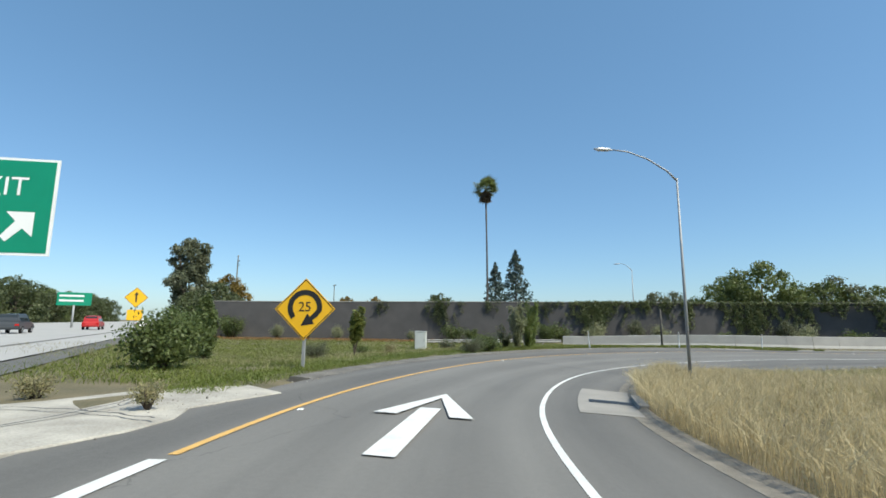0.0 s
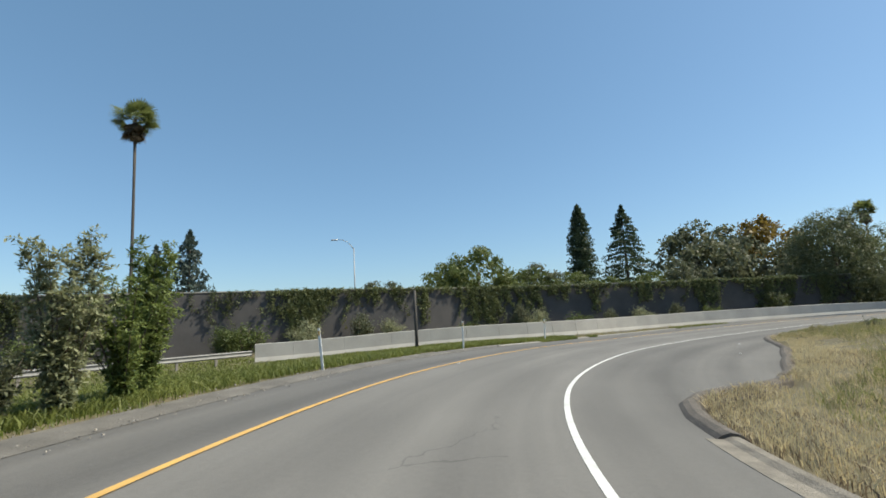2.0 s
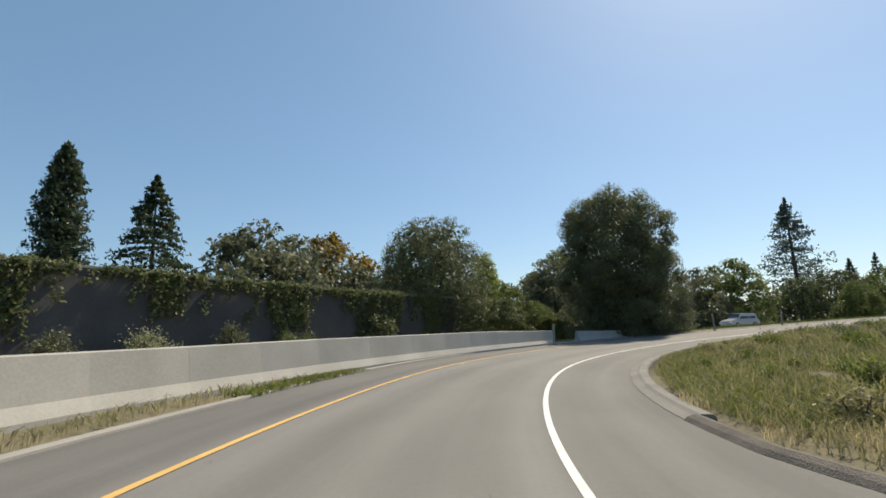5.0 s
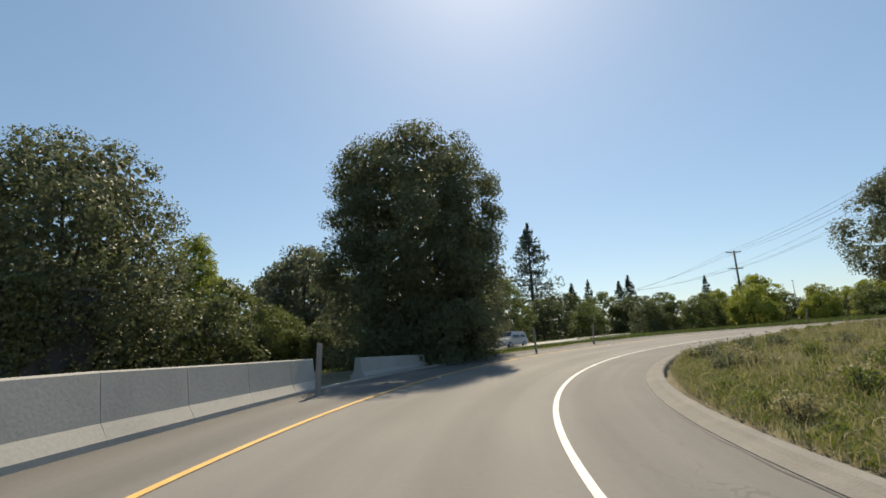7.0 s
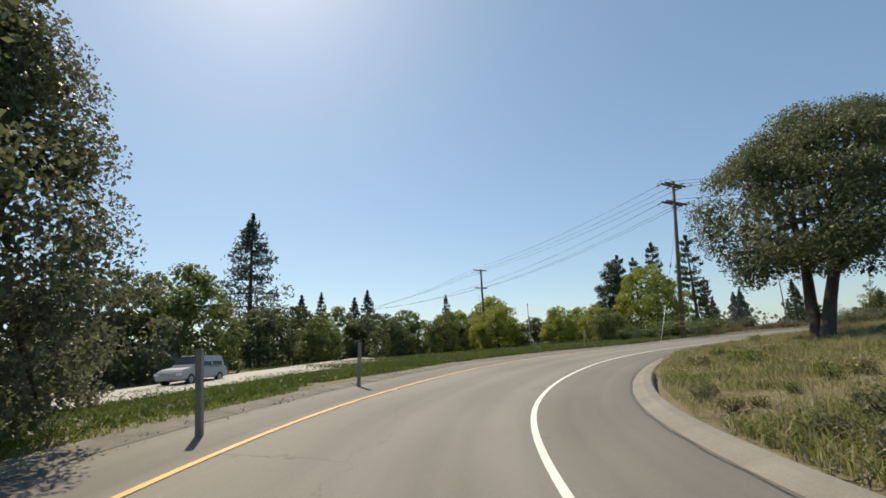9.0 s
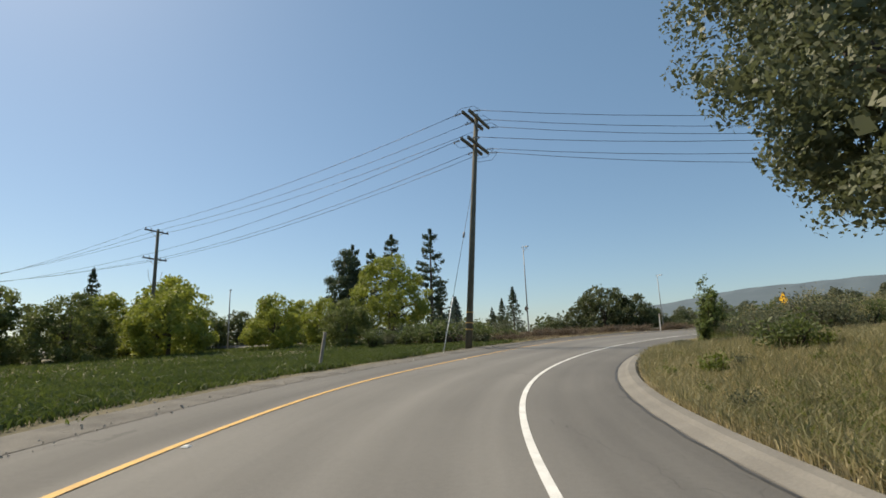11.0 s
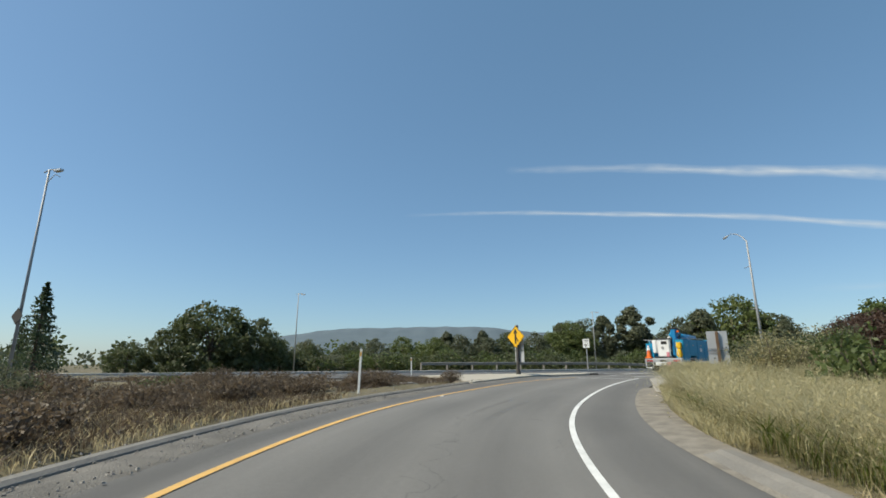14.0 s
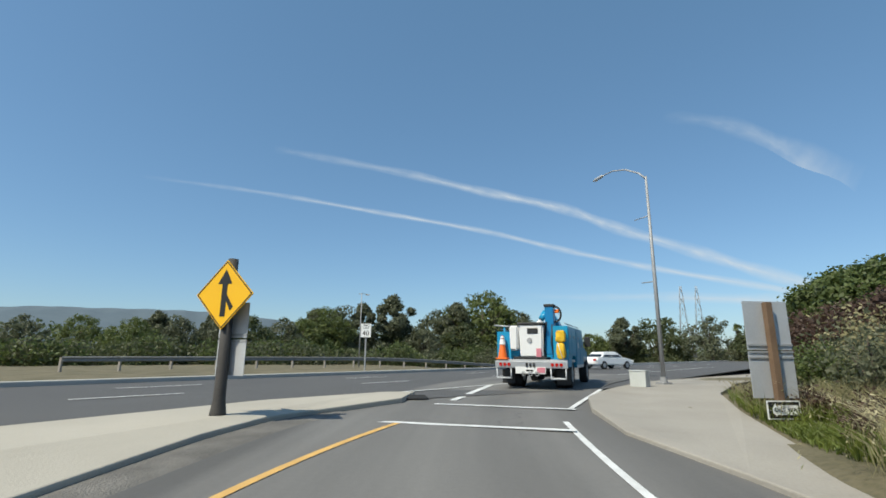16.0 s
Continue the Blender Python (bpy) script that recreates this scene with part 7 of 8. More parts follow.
def bucket_truck(m):
    t = tagged(new("bucket_truck"), "sky blue utility bucket truck with a folded boom", "truck")
    t.matrix_basis = m
    part("chassis", box(boxm(-0.42, 0.42, 0.1, 6.6, 0.55, 0.78, 0.02), -0.3, 0.3, 1.4, 1.7, 0.35, 0.6, 0.02), BLACK, t)
    part("deck", boxm(-1.17, 1.17, 0.12, 4.1, 0.86, 0.95, 0.01), STEEL, t)
    # rear bumper with lamp panels and steps
    b = part("bumper", boxm(-1.2, 1.2, 0.0, 0.16, 0.68, 0.9, 0.015), STEEL, t)
    part("bumper_plate", boxm(-0.5, 0.5, -0.012, -0.001, 0.5, 0.72, 0.005), CLOTHWHITE, b)
    part("number_plate", boxm(-0.18, 0.14, -0.02, -0.013, 0.52, 0.68, 0.003), SIGN_W, b)
    part("number_bar", boxm(-0.14, 0.1, -0.024, -0.021, 0.57, 0.63, 0.0), BLACK, b)
    part("warning_label", boxm(0.22, 0.48, -0.02, -0.013, 0.53, 0.7, 0.003), PINKPLATE, b)
    for x in (-0.22, 0.0, 0.22):
        part("tow_ring", tube([(x + 0.06 * math.cos(a), -0.03, 0.5 + 0.07 * math.sin(a)) for a in np.linspace(0, 2 * math.pi, 13)], 0.014, 6), STEEL, b)
    for x in (-0.12, 0.0, 0.12):
        part("socket", boxm(x - 0.03, x + 0.03, -0.05, 0.0, 0.72, 0.84, 0.008), BLACK, b)
    for sx in (-1, 1):
        for x in (0.72, 0.86, 1.0):
            part("tail_lamp", disc(bmesh.new(), Matrix.Translation((sx * x, -0.012, 0.79)) @ STAND, 0.055, 0.03, 14), LAMP_RED, b)
        st_ = part("step", tube([(sx * 0.66, 0.04, 0.7), (sx * 0.66, 0.04, 0.36), (sx * 1.14, 0.04, 0.36), (sx * 1.14, 0.04, 0.7)], 0.032, 6), STEEL, t)
        part("tread", boxm(min(sx * 0.66, sx * 1.14), max(sx * 0.66, sx * 1.14), 0.0, 0.16, 0.33, 0.36, 0.005), STEEL, st_)
        part("mudflap", boxm(min(sx * 0.72, sx * 1.16), max(sx * 0.72, sx * 1.16), 0.72, 0.735, 0.14, 0.62, 0.004), BLACK, t)
        # side compartments
        x0, x1 = sorted((sx * 0.72, sx * 1.2))
        top = 2.05 if sx > 0 else 1.88
        pts = [(0.3, 0.72), (0.95, 0.72), (1.05, 0.98), (1.25, 1.08), (1.75, 1.08), (1.95, 0.98), (2.05, 0.7), (3.95, 0.7), (3.95, top - 0.3), (3.85, top), (0.3, top)]
        bm = bmesh.new()
        a = [bm.verts.new((x0, y, z)) for y, z in pts]
        c = [bm.verts.new((x1, y, z)) for y, z in pts]
        bm.faces.new(a), bm.faces.new(c[::-1])
        for k in range(len(pts)):
            bm.faces.new((a[k], c[k], c[(k + 1) % len(pts)], a[(k + 1) % len(pts)]))
        bmesh.ops.recalc_face_normals(bm, faces=bm.faces)
        comp = part("side_compartment", bm, BLUE, t)
        xs = sx * 1.203
        for y0, y1, z0, z1 in ((0.36, 0.98, 1.12, top - 0.08), (1.02, 1.98, 1.14, top - 0.08), (2.08, 2.95, 0.78, top - 0.08), (3.0, 3.88, 0.78, top - 0.36)):
            d = part("compartment_door", boxm(min(xs, xs + sx * 0.02), max(xs, xs + sx * 0.02), y0, y1, z0, z1, 0.008), BLUE, comp)
            part("handle", boxm(min(xs + sx * 0.02, xs + sx * 0.04), max(xs + sx * 0.02, xs + sx * 0.04), (y0 + y1) / 2 - 0.06, (y0 + y1) / 2 + 0.06, z1 - 0.3, z1 - 0.22, 0.006), STEEL, d)
        part("skirt", boxm(min(sx * 1.205, sx * 1.215), max(sx * 1.205, sx * 1.215), 2.1, 3.9, 0.66, 0.76, 0.0), WHITE_P, comp)
        part("top_rail", tube([(sx * 1.1, 0.4, top + 0.09), (sx * 1.1, 3.6, top + 0.09)], 0.02, 6), STEEL, t)
        part("logo", boxm(min(xs + sx * 0.021, xs + sx * 0.024), max(xs + sx * 0.021, xs + sx * 0.024), 2.4, 2.65, 1.35, 1.55, 0.0), WHITE_P, comp)
        wheel(t, sx * 1.0, 1.5, 0.46, 0.27)
        wheel(t, sx * 0.7, 1.5, 0.46, 0.27)
        wheel(t, sx * 1.02, 5.35, 0.46, 0.3)
        mir = part("mirror", boxm(min(sx * 1.15, sx * 1.38), max(sx * 1.15, sx * 1.38), 4.95, 5.02, 1.45, 1.85, 0.02), BLACK, t)
        part("mirror_arm", tube([(sx * 0.9, 5.0, 1.6), (sx * 1.2, 5.0, 1.62)], 0.02, 6), BLACK, mir)
    part("axle", disc(bmesh.new(), Matrix.Translation((0, 1.5, 0.46)) @ Matrix.Rotation(radians(90), 4, "Y"), 0.09, 1.9, 12), BLACK, t)
    part("differential", bmesh_ball((0.0, 1.5, 0.46), (0.2, 0.24, 0.22)), BLACK, t)
    # cab
    prof = [(4.15, 0.62), (4.15, 2.0), (4.35, 2.12), (5.25, 2.1), (5.75, 1.45), (6.7, 1.3), (6.85, 1.1), (6.85, 0.6)]
    bm = bmesh.new()
    a = [bm.verts.new((-1.02, y, z)) for y, z in prof]
    c = [bm.verts.new((1.02, y, z)) for y, z in prof]
    bm.faces.new(a), bm.faces.new(c[::-1])
    for k in range(len(prof)):
        bm.faces.new((a[k], c[k], c[(k + 1) % len(prof)], a[(k + 1) % len(prof)]))
    bmesh.ops.recalc_face_normals(bm, faces=bm.faces)
    bmesh.ops.bevel(bm, geom=list(bm.edges), offset=0.05, segments=2, affect="EDGES")
    cab = part("cab", bm, BLUE, t)
    part("rear_window", boxm(-0.7, 0.7, 4.13, 4.148, 1.5, 1.92, 0.005), GLASS, cab)
    for sx in (-1, 1):
        part("side_window", boxm(min(sx * 1.021, sx * 1.035), max(sx * 1.021, sx * 1.035), 4.5, 5.3, 1.45, 1.95, 0.005), GLASS, cab)
        part("fender", boxm(min(sx * 0.85, sx * 1.14), max(sx * 0.85, sx * 1.14), 4.85, 5.85, 0.85, 1.05, 0.05), WHITE_P, cab)
    # bucket and its liner
    def tub(x0, x1, y0, y1, z0, z1, taper):
        bm_ = boxm(x0, x1, y0, y1, z0, z1)
        for v in bm_.verts:
            if v.co.z < (z0 + z1) / 2:
                v.co.x += taper * (1 if v.co.x < (x0 + x1) / 2 else -1)
                v.co.y += taper * (1 if v.co.y < (y0 + y1) / 2 else -1)
        bmesh.ops.bevel(bm_, geom=list(bm_.edges), offset=0.05, segments=3, affect="EDGES")
        return bm_
    bk_ = part("bucket", tub(-0.42, 0.42, 0.18, 0.86, 1.02, 2.12, 0.04), WHITE_P, t)
    part("rim", boxm(-0.46, 0.46, 0.14, 0.9, 2.1, 2.17, 0.02), BLACK, bk_)
    part("vent", boxm(-0.12, 0.24, 0.17, 0.185, 1.8, 1.98, 0.01), BLACK, bk_)
    part("emblem", disc(bmesh.new(), Matrix.Translation((-0.05, 0.18, 1.58)) @ STAND, 0.085, 0.02, 18), GALV, bk_)
    part("side_step", tub(-0.76, -0.44, 0.22, 0.8, 1.25, 2.08, 0.03), WHITE_P, bk_)
    part("cradle", boxm(-0.6, 0.5, 0.16, 0.9, 0.95, 1.04, 0.01), BLACK, t)
    # boom: turret, upright arm, lying arm
    bo = part("turret", disc(boxm(0.3, 0.85, 2.4, 3.1, 1.1, 1.9, 0.04), Matrix.Translation((0.55, 2.75, 1.02)), 0.38, 0.2, 20), BLUE_DEEP, t)
    part("lower_boom", tube([(0.56, 2.75, 1.9), (0.56, 1.9, 2.2), (0.56, 0.75, 2.46)], [0.19, 0.17, 0.15], 4), BLUE, t)
    kn = part("boom_elbow", boxm(0.44, 0.74, 0.42, 0.8, 1.1, 2.74, 0.05), BLUE_DEEP, t)
    part("elbow_cap", boxm(0.42, 0.76, 0.4, 0.82, 2.7, 2.8, 0.02), BLACK, kn)
    part("upper_boom", tube([(0.28, 0.6, 2.3), (0.42, 0.7, 2.5), (0.3, 2.4, 2.35), (0.1, 4.3, 2.32)], [0.1, 0.14, 0.13, 0.11], 6), BLUE, t)
    part("boom_wrap", tube([(0.3, 0.56, 2.24), (0.12, 0.58, 2.06)], [0.09, 0.11], 8), CLOTHWHITE, t)
    part("hose", tube([(0.76 + 0.2 * math.cos(a), 0.6, 2.46 + 0.26 * math.sin(a)) for a in np.linspace(-1.8, 1.9, 14)], 0.035, 7), BLACK, t)
    part("hose_collar", boxm(0.76, 0.9, 0.52, 0.66, 2.5, 2.62, 0.02), ORANGE, t)
    part("hose", tube([(0.46, 0.4, 1.0), (0.38, 0.36, 1.4), (0.44, 0.38, 1.8), (0.5, 0.42, 2.2)], 0.03, 7), BLACK, t)
    part("hose", tube([(0.72, 0.38, 1.0), (0.66, 0.33, 1.5), (0.7, 0.38, 2.1)], 0.03, 7), BLACK, t)
    part("outrigger", boxm(0.16, 0.34, 0.2, 0.36, 0.95, 1.32, 0.03), PINKPLATE, t)
    # things strapped to the body
    part("pole_rest", tube([(-1.3, 0.3, 2.1), (-0.85, 0.32, 2.06), (-0.55, 0.4, 2.05)], 0.03, 6), STEEL, t)
    part("pole_rest_post", tube([(-0.95, 0.34, 0.95), (-0.95, 0.34, 2.06)], 0.035, 6), BLUE, t)
    for z0, z1, w_ in ((1.5, 1.9, 0.16), (0.98, 1.5, 0.14)):
        bm = bmesh_ball((0.98, 0.2, (z0 + z1) / 2), (w_, 0.12, (z1 - z0) / 2))
        for v in bm.verts:
            d = v.co - Vector((0.98, 0.2, (z0 + z1) / 2))
            v.co = Vector((0.98, 0.2, (z0 + z1) / 2)) + Vector([r_ * math.copysign(abs(q / r_) ** 0.55, q) for q, r_ in zip(d, (w_, 0.12, (z1 - z0) / 2))])
            v.co += Vector(noise.noise_vector(v.co * 7)) * 0.035
        part("canvas_bag", bm, YELLOWBAG, t)
    part("rope", tube([(0.9, 0.08, 1.5), (0.98, 0.06, 1.2), (1.05, 0.08, 0.96)], 0.012, 5), CLOTHWHITE, t)
    return t


def bmesh_ball(c, r):
    bm = bmesh.new()
    bmesh.ops.create_uvsphere(bm, u_segments=14, v_segments=10, radius=1.0, matrix=Matrix.Translation(c) @ Matrix.Diagonal((*r, 1)))
    return bm


TRUCK = turned(25.6, -33.45, 1.85, 283)
bucket_truck(TRUCK)
# cone resting on the truck's bumper deck
cone = tagged(new("traffic_cone"), "orange traffic cone with white collars on the truck deck", "traffic cone")
cone.matrix_basis = TRUCK @ Matrix.Translation((-0.98, 0.17, 0.952))
part("base", boxm(-0.2, 0.2, -0.16, 0.2, 0.0, 0.05, 0.012), ORANGE, cone)
part("body", disc(bmesh.new(), Matrix.Translation((0, 0, 0.42)), 0.155, 0.74, 20, 0.035), ORANGE, cone)
part("collar", disc(bmesh.new(), Matrix.Translation((0, 0, 0.58)), 0.108, 0.18, 20, 0.076), SIGN_W, cone, "white reflective collar")
part("collar", disc(bmesh.new(), Matrix.Translation((0, 0, 0.73)), 0.075, 0.06, 20, 0.066), SIGN_W, cone, "white reflective collar")


def car(x, y, heading, body_mat, label, kind="sedan", z=None):
    """A passenger car, 4.7 m long, nose along the heading."""
    t = thing("car", turned(x, y, gz(x, y) if z is None else z, heading), label, "car", "cars")
    if kind == "sedan":
        low, cabin, roof = 0.95, [(-1.75, 0.93), (-1.1, 1.38), (0.35, 1.42), (1.15, 0.95)], 1.42
    else:
        low, cabin, roof = 1.05, [(-2.1, 1.03), (-1.95, 1.68), (0.45, 1.74), (1.1, 1.06)], 1.74
    prof = [(-2.35, 0.35), (-2.38, 0.7), (-2.2, low), (1.2, low), (2.15, low - 0.15), (2.35, 0.65), (2.3, 0.32)]
    def hull(pts, half, shrink, bevel):
        """A closed shape from a side outline, with its upper points drawn in."""
        bm = bmesh.new()
        lo_ = min(q for _, q in pts)
        hi_ = max(q for _, q in pts)
        ws = [half * (1 - shrink * (q - lo_) / (hi_ - lo_)) for _, q in pts]
        a = [bm.verts.new((-w_, yy, zz)) for w_, (yy, zz) in zip(ws, pts)]
        c = [bm.verts.new((w_, yy, zz)) for w_, (yy, zz) in zip(ws, pts)]
        bm.faces.new(a), bm.faces.new(c[::-1])
        for k in range(len(pts)):
            bm.faces.new((a[k], c[k], c[(k + 1) % len(pts)], a[(k + 1) % len(pts)]))
        bmesh.ops.recalc_face_normals(bm, faces=bm.faces)
        bmesh.ops.bevel(bm, geom=list(bm.edges), offset=bevel, segments=3, affect="EDGES")
        return bm

    part("body", hull(prof, 0.9, 0.06, 0.09), body_mat, t)
    top_w, low_w = 0.8 * 0.78, 0.8
    cab_ = part("cabin", hull(cabin, low_w, 0.22, 0.05), body_mat, t)
    (ya, za), (yb, zb), (yc, zc), (yd, zd) = cabin

    def pane(name, corners, out):
        vs = [Vector(q) + Vector(out) * k for k in (0.004, -0.02) for q in corners]
        part(name, mesh_of(name, vs, [(0, 1, 2, 3), (7, 6, 5, 4), (0, 4, 5, 1), (1, 5, 6, 2), (2, 6, 7, 3), (3, 7, 4, 0)], GLASS), parent=cab_)

    pane("windshield", [(-0.72, yd - 0.06, zd + 0.05), (0.72, yd - 0.06, zd + 0.05), (0.58, yc + 0.07, zc - 0.04), (-0.58, yc + 0.07, zc - 0.04)], (0, 0.7, 0.7))
    pane("rear_window", [(-0.7, ya + 0.07, za + 0.06), (0.7, ya + 0.07, za + 0.06), (0.57, yb - 0.05, zb - 0.05), (-0.57, yb - 0.05, zb - 0.05)], (0, -0.7, 0.7))
    mid = (yb + yc) / 2
    for sx in (-1, 1):
        for y0, y1, y2, y3 in ((ya + 0.35, mid - 0.05, mid - 0.05, yb + 0.06), (mid + 0.05, yd - 0.3, yc - 0.05, mid + 0.05)):
            za_, zb_ = za + 0.06, zb - 0.06
            wl, wh = low_w * 0.985, top_w * 1.03
            pane("side_window", [(sx * wl, y0, za_), (sx * wl, y1, za_), (sx * wh, y2, zb_), (sx * wh, y3, zb_)], (sx, 0, 0.2))
        for yy in (-1.42, 1.42):
            wheel(t, sx * 0.8, yy, 0.33, 0.22)
        part("tail_lamp", boxm(min(sx * 0.55, sx * 0.86), max(sx * 0.55, sx * 0.86), -2.4, -2.36, 0.68, 0.84, 0.01), LAMP_RED, t)
        part("headlight", boxm(min(sx * 0.55, sx * 0.86), max(sx * 0.55, sx * 0.86), 2.28, 2.36, 0.6, 0.74, 0.01), SIGN_W, t)
    return t


car(-1.5, -27.0, 318, WHITE_P, "white sedan driving on the crossroad", z=1.85)
car(-40.0, 64.0, -24, RED_P, "red sport utility car on the freeway", "suv", 0.12)
car(-35.5, 46.0, -24, DARK_P, "dark sport utility car on the freeway", "suv", 0.12)
car(-37.5, 71.0, -24, WHITE_P, "white sedan far along the freeway", "sedan", 0.12)
car(92.6, -2.6, 342, SILVER_P, "silver-grey sport utility car on the frontage road", "suv")
car(70.0, -65.0, 250, WHITE_P, "white sedan parked beyond the bank")
car(66.0, -66.0, 250, DARK_P, "dark sedan parked beyond the bank")
# frontage road
pts = spline(np.array([(92.0, 60.0), (90.0, 35.0), (88.5, 15.0), (91.0, -4.0), (96.0, -22.0), (106.0, -44.0), (120.0, -70.0)]), 8)
zz_ = ground_z(pts)
thing("road_frontage", Matrix(), "pale asphalt frontage road beyond the barrier", "road", kind="structure", data=ribbon("road_frontage", np.c_[pts, zz_], 3.6, FREEWAY, 0.12))


# ---- far woods ----
def woods(seed, spots, label, n=150, leaf=1.6):
    rng_ = np.random.default_rng(seed)
    out = []
    for x, y, h, r in spots:
        d = rng_.normal(size=(n, 3))
        d /= np.linalg.norm(d, axis=1)[:, None]
        p = np.array((x, y, gz(x, y) + h * 0.45)) + d * np.array((r, r, h * 0.55)) * rng_.uniform(0.7, 1.1, (n, 1))
        out.append(leaf_quads(p, leaf, leaf * 0.7, rng_))
    return np.concatenate(out)


rng = np.random.default_rng(77)
ring_spots = {0: [], 1: [], 2: []}
for k in range(330):
    a = rng.uniform(0, 360)
    if 312 < a < 338:
        continue
    r = rng.uniform(175, 260)
    ring_spots[k % 3].append((30 + r * math.sin(radians(a)), r * math.cos(radians(a)), rng.uniform(5, 10.5), rng.uniform(4, 8)))
for k, m_ in enumerate((LEAF, LEAF_GREY, LEAF_DARK)):
    thing("far_woods", Matrix(), "distant belt of mixed green trees", "woods", kind="stuff", data=quad_mesh("far_woods", woods(k, ring_spots[k], ""), m_))


# ---- small things on the ground ----
def skid(name, s0, s1, lat0, lat1, half, label):
    line_on_ramp(name, s0, s1, lambda s: lat0 + (lat1 - lat0) * (s - s0) / (s1 - s0), half, SKID, label, 0.005)


SKID = bpy.data.materials.new("tyre marks")
SKID.use_nodes = True
kn_, kl_ = SKID.node_tree.nodes, SKID.node_tree.links
kn_["Principled BSDF"].inputs["Base Color"].default_value = (0.03, 0.03, 0.03, 1)
kg_, kt_, kr_ = kn_.new("ShaderNodeNewGeometry"), kn_.new("ShaderNodeTexNoise"), kn_.new("ShaderNodeMapRange")
kt_.inputs["Scale"].default_value, kt_.inputs["Detail"].default_value = 0.7, 4
kl_.new(kg_.outputs["Position"], kt_.inputs["Vector"])
kr_.inputs[1].default_value, kr_.inputs[2].default_value, kr_.inputs[4].default_value = 0.3, 0.8, 0.2
kl_.new(kt_.outputs[0], kr_.inputs[0])
kl_.new(kr_.outputs[0], kn_["Principled BSDF"].inputs["Alpha"])
skid("skid_mark_1", 15.1, 15.62, -0.35, -0.05, 0.1, "faint dark tyre mark on the ramp")
skid("skid_mark_2", 15.15, 15.6, -0.85, -0.6, 0.08, "faint dark tyre mark on the ramp")

# raised markers beside the yellow line
for k, s in enumerate((0.75, 2.0, 3.4, 5.2, 7.0, 8.6, 10.3, 11.6, 13.0, 14.4, 15.6)):
    ob = thing("road_stud", Matrix.Translation(on_ramp(s, YELLOW + 0.16, 0.004)) @ Matrix.Rotation(-radians(heading_at(s)), 4, "Z"), "small white raised road stud beside the yellow line", "road stud", "road studs")
    bm = boxm(-0.05, 0.05, -0.05, 0.05, 0.0, 0.018)
    for v in bm.verts:
        if v.co.z > 0.01:
            v.co.x, v.co.y = v.co.x * 0.6, v.co.y * 0.6
    part("body", bm, PAINT_W, ob)

# scraps lying in the grass and along the kerb
PAPER = material("crumpled white paper", ((0.55, 0.54, 0.52), (0.78, 0.77, 0.75)), 0.9, 8, 60, 0.3)
rng = np.random.default_rng(500)
for k, (s, lat) in enumerate(((12.2, 3.95), (0.4, 3.1), (1.45, 4.6), (4.3, 5.4), (4.9, 4.4), (8.3, 4.2), (9.4, 3.9), (15.9, 3.2), (12.9, -4.6))):
    p = on_ramp(s, lat)
    z = p.z if lat < 3.4 and lat > -4.4 else max(gz(p.x, p.y), p.z - 0.1) + (0.09 if lat > 3.4 and lat < 3.9 else 0.0)
    ob = thing("paper_scrap", Matrix.Translation((p.x, p.y, z + 0.01)), "crumpled white paper scrap lying on the ground", "litter", "paper scraps")
    bm = bmesh.new()
    bmesh.ops.create_icosphere(bm, subdivisions=2, radius=0.03 if lat < 3.4 else 0.04)
    for v in bm.verts:
        v.co *= 0.75 + 0.5 * rng.random()
        v.co.z = v.co.z * 0.55 + 0.03
    part("scrap", bm, PAPER, ob)

# dark plate on the slender lamp post
for lp in [o for o in scene.collection.objects if o.name.startswith("lamp_post") and abs(o.matrix_basis.translation.x - 52.9) < 0.1]:
    part("sign_plate", outline([(a, b + 2.9) for a, b in diamond(0.42)], -0.12, -0.1), POSTDARK, lp, "dark back of a diamond plate")
    part("bracket", tube([(0, 0, 9.5), (0.5, 0, 9.9), (0.9, 0, 9.7)], 0.02, 5), GALV, lp)
# access lid on the bank, poppies, rubber wedges at the island
lx, ly = 43.6, -38.2
ob = thing("access_cover", turned(lx, ly, gz(lx, ly) + 0.03, 20), "square concrete utility lid in the gravel", "utility cover")
part("frame", boxm(-0.32, 0.32, -0.24, 0.24, -0.1, 0.035, 0.01), CONCRETE_OLD, ob)
part("lid", boxm(-0.26, 0.26, -0.18, 0.18, 0.036, 0.05, 0.006), CONCRETE, ob)
# Dark inside of the lifting hole, painted as a thin black block.
part("hole_shade", boxm(-0.05, 0.05, -0.02, 0.02, 0.051, 0.054), SIGN_K, ob)
POPPY = leafy("orange poppy petals", (0.75, 0.22, 0.01), (0.95, 0.38, 0.02))
rng = np.random.default_rng(510)
for cx, cy in ((38.2, -29.5),):
    ob = thing("poppy_plant", Matrix.Translation((cx, cy, gz(cx, cy))), "orange poppies in bloom beside the tall grass", "flower", "poppies")
    bm, petals = bmesh.new(), []
    for k in range(12):
        x, y, h = rng.normal() * 0.18, rng.normal() * 0.18, rng.uniform(0.28, 0.5)
        tube([(x * 0.3, y * 0.3, -0.05), (x * 0.8, y * 0.8, h * 0.6), (x, y, h)], 0.004, 4, bm)
        for a in np.linspace(0, 2 * math.pi, 4, endpoint=False):
            d = np.array((math.cos(a), math.sin(a), 0.6)) * 0.07
            sd = np.array((-math.sin(a), math.cos(a), 0)) * 0.05
            c = np.array((x, y, h))
            petals.append([c, c + d * 0.7 + sd, c + d * 1.2, c + d * 0.7 - sd])
    part("stalk", bm, GRASS_GREEN, ob)
    part("bloom", quad_mesh("bloom", petals, POPPY), parent=ob)
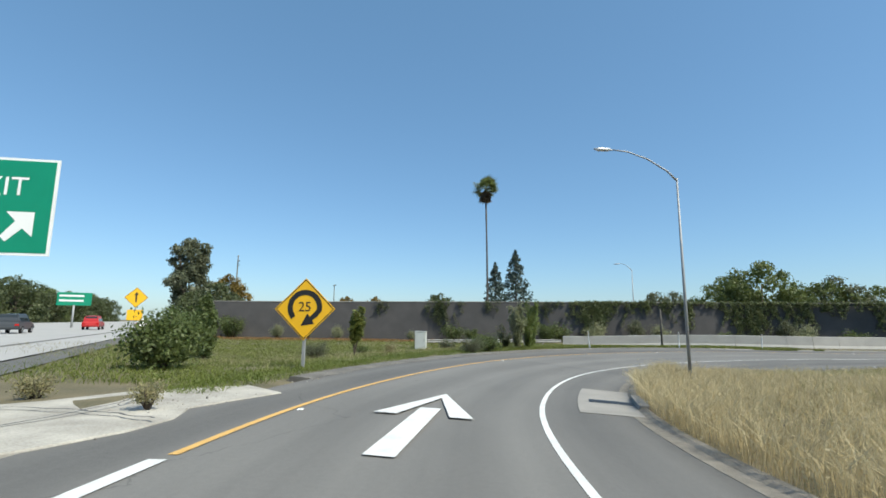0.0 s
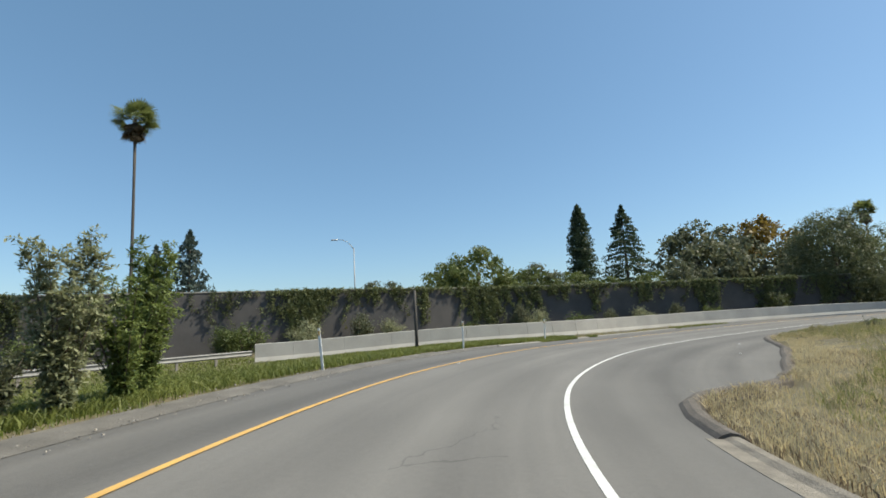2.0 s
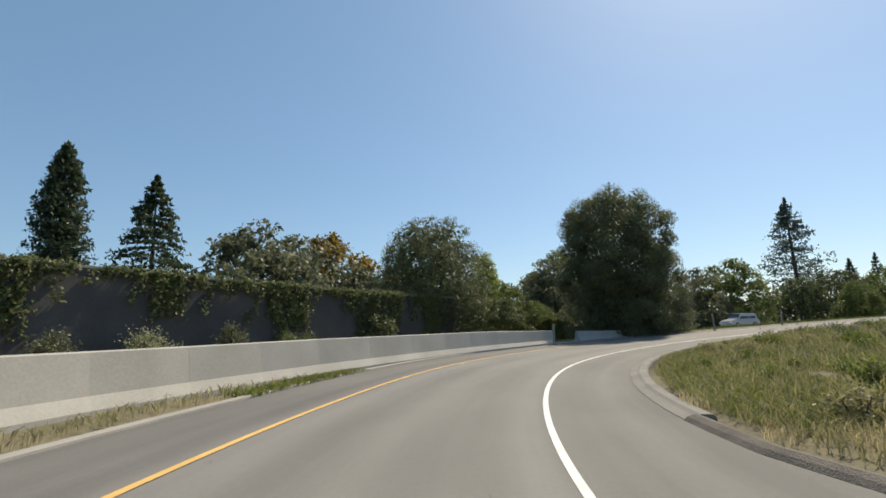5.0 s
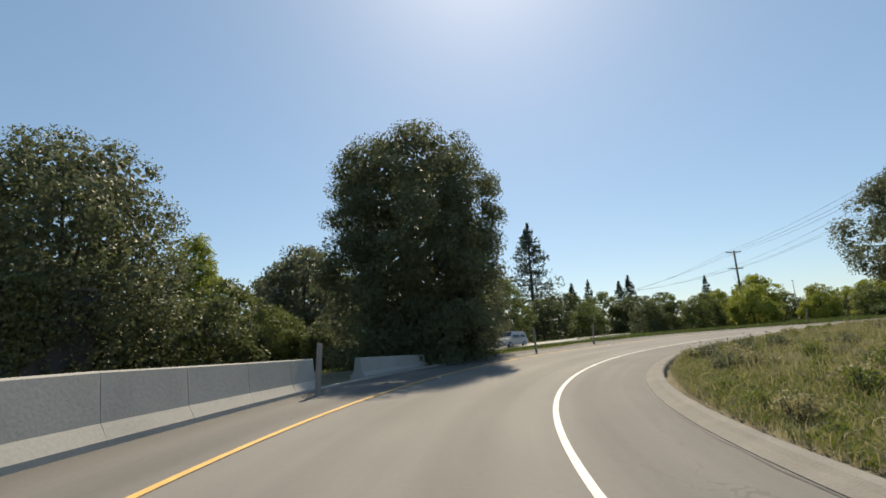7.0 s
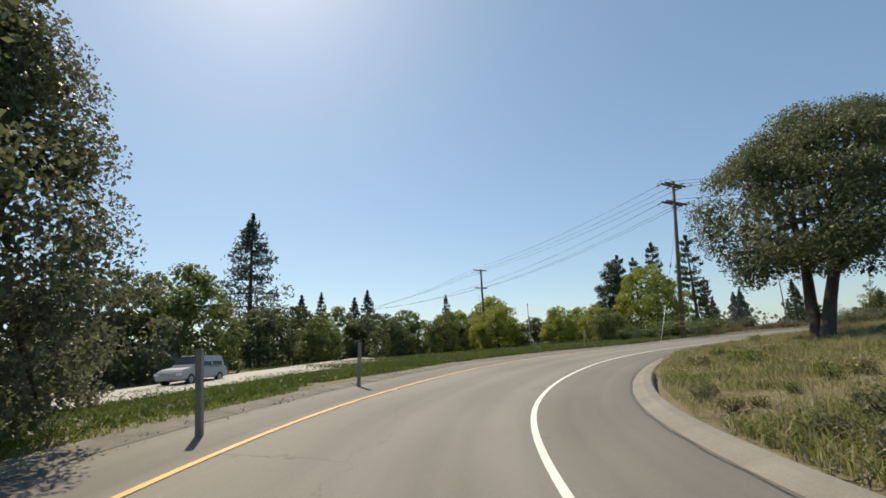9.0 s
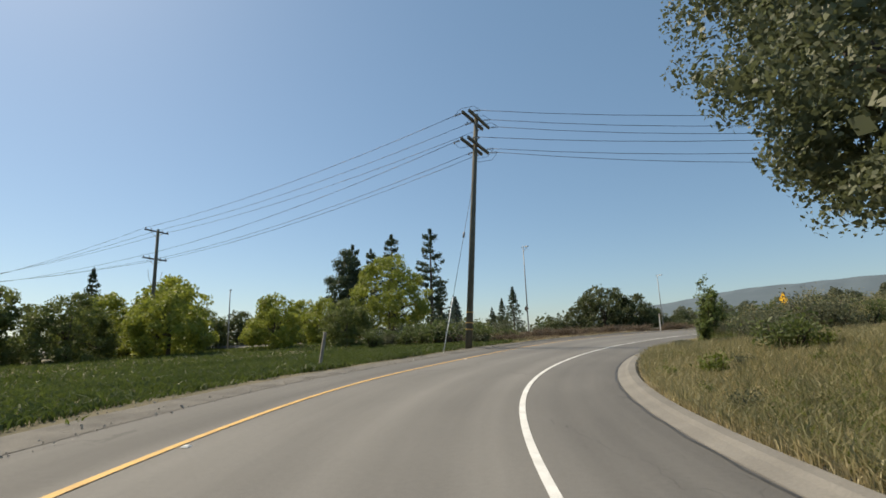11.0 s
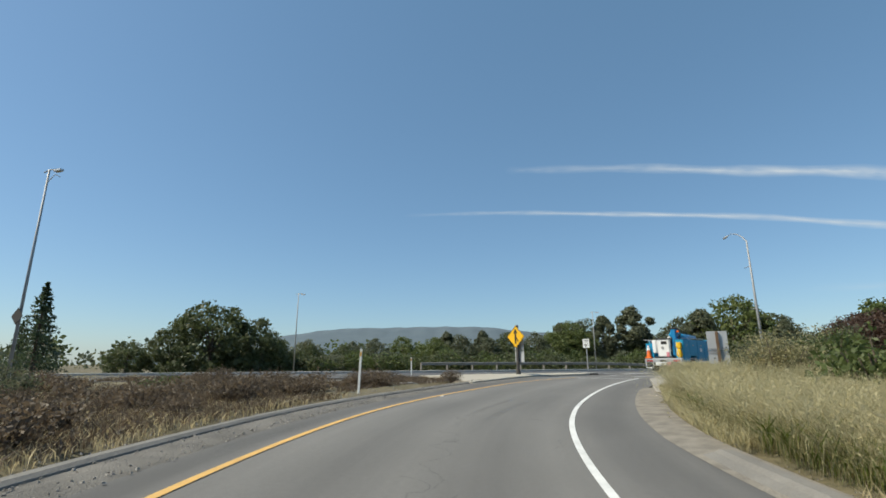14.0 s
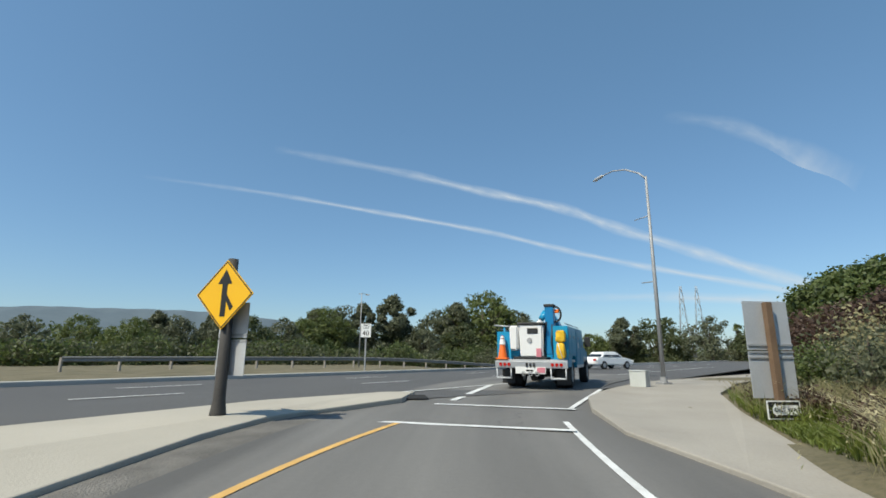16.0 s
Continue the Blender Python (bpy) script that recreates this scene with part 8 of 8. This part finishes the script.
for x, y, h_ in ((29.6, -36.35, 250),):
    ob = thing("rubber_wedge", turned(x, y, 1.84, h_), "dark scuffed wedge lying at the island kerb", "kerb ramp", "rubber wedges")
    bm = boxm(-0.32, 0.32, -0.14, 0.14, 0.0, 0.09)
    for v in bm.verts:
        if v.co.z > 0.05 and v.co.y < 0:
            v.co.z = 0.02
        if v.co.z > 0.05:
            v.co.x *= 0.75
    part("wedge", bm, RUBBER, ob)

# joints and cracks of the gore paving
for k, pts in enumerate((((-3.4, 6.9), (-5.0, 7.6), (-6.9, 7.9)), ((-4.3, 4.5), (-5.6, 5.4), (-8.4, 5.8)), ((-4.9, 10.2), (-4.6, 8.0), (-5.4, 5.3), (-6.4, 2.4)))):
    path = spline(np.array([(a, b, 0.104) for a, b in pts]), 8)
    path[:, :2] += 0.03 * np.sin(np.arange(len(path)) * 1.9)[:, None]
    thing("paving_joint", Matrix(), "dark open joint in the gore paving", "joint", kind="structure", data=ribbon("paving_joint", path, 0.018, TAR, 0.0))
# plants on the gore and verge
for x, y, h, kind, label in ((-4.0, 7.9, 0.42, bush_y, "dry weed tuft in a joint of the paving"), (-5.5, 6.8, 0.25, bush_b, "low weed in a joint of the paving"), (-6.6, 9.2, 0.5, bush_y, "dry weed tuft at the edge of the paving"), (-7.6, 8.6, 0.6, bush_b, "low green weed at the edge of the paving"), (-4.8, 5.0, 0.22, bush_b, "low weed in a joint of the paving")):
    plant("weed_tuft", kind, x, y, label, "weed", "gore weeds", h * 300 % 360, h, 0.1 if y < 9 else None)
plant("young_tree", sapling(2.4, 0.42, 6, 320, 0.4, ICEPLANT, 0.12, 46), -2.8, 25.0, "thin young leafy tree on a bare stem in the grass", "tree")
for x, y, h, kind in ((-4.6, 24.2, 0.95, mid_b), (-1.2, 31.0, 0.7, mid_y), (-3.4, 34.0, 0.8, bush_b), (3.2, 25.4, 0.9, mid_b), (4.4, 27.0, 1.0, bush_b)):
    plant("bush", kind, x, y, "small straggling green shrub in the grass", "shrub", "grass verge shrubs", h * 800 % 360, h)
# timber pole near the sound wall
ob = thing("timber_pole", turned(23.6, 44.0, gz(23.6, 44.0), 0), "dark timber pole in the weeds before the barrier", "post")
part("pole", tube([(0, 0, -0.3), (0, 0, 1.8), (0, 0, 3.5)], [0.1, 0.09, 0.085], 8), POLEWOOD, ob)
# leafy hedge along the far side of the crossroad
spots = []
rng = np.random.default_rng(520)
for k in range(150):
    u = k / 150
    spots.append((22 - 132 * u + rng.normal() * 2, -99 + 100 * u ** 1.6 + rng.normal() * 2.5, rng.uniform(1.6, 3.4) * (1 + 0.7 * u), rng.uniform(2.2, 3.6)))
for k, m_ in enumerate((LEAF_DARK, LEAF_GREY, LEAF)):
    thing("hedge_row", Matrix(), "low mixed hedge under the far trees", "hedge", kind="stuff", data=quad_mesh("hedge_row", woods(60 + k, spots[k::3], "", 420, 0.46), m_))
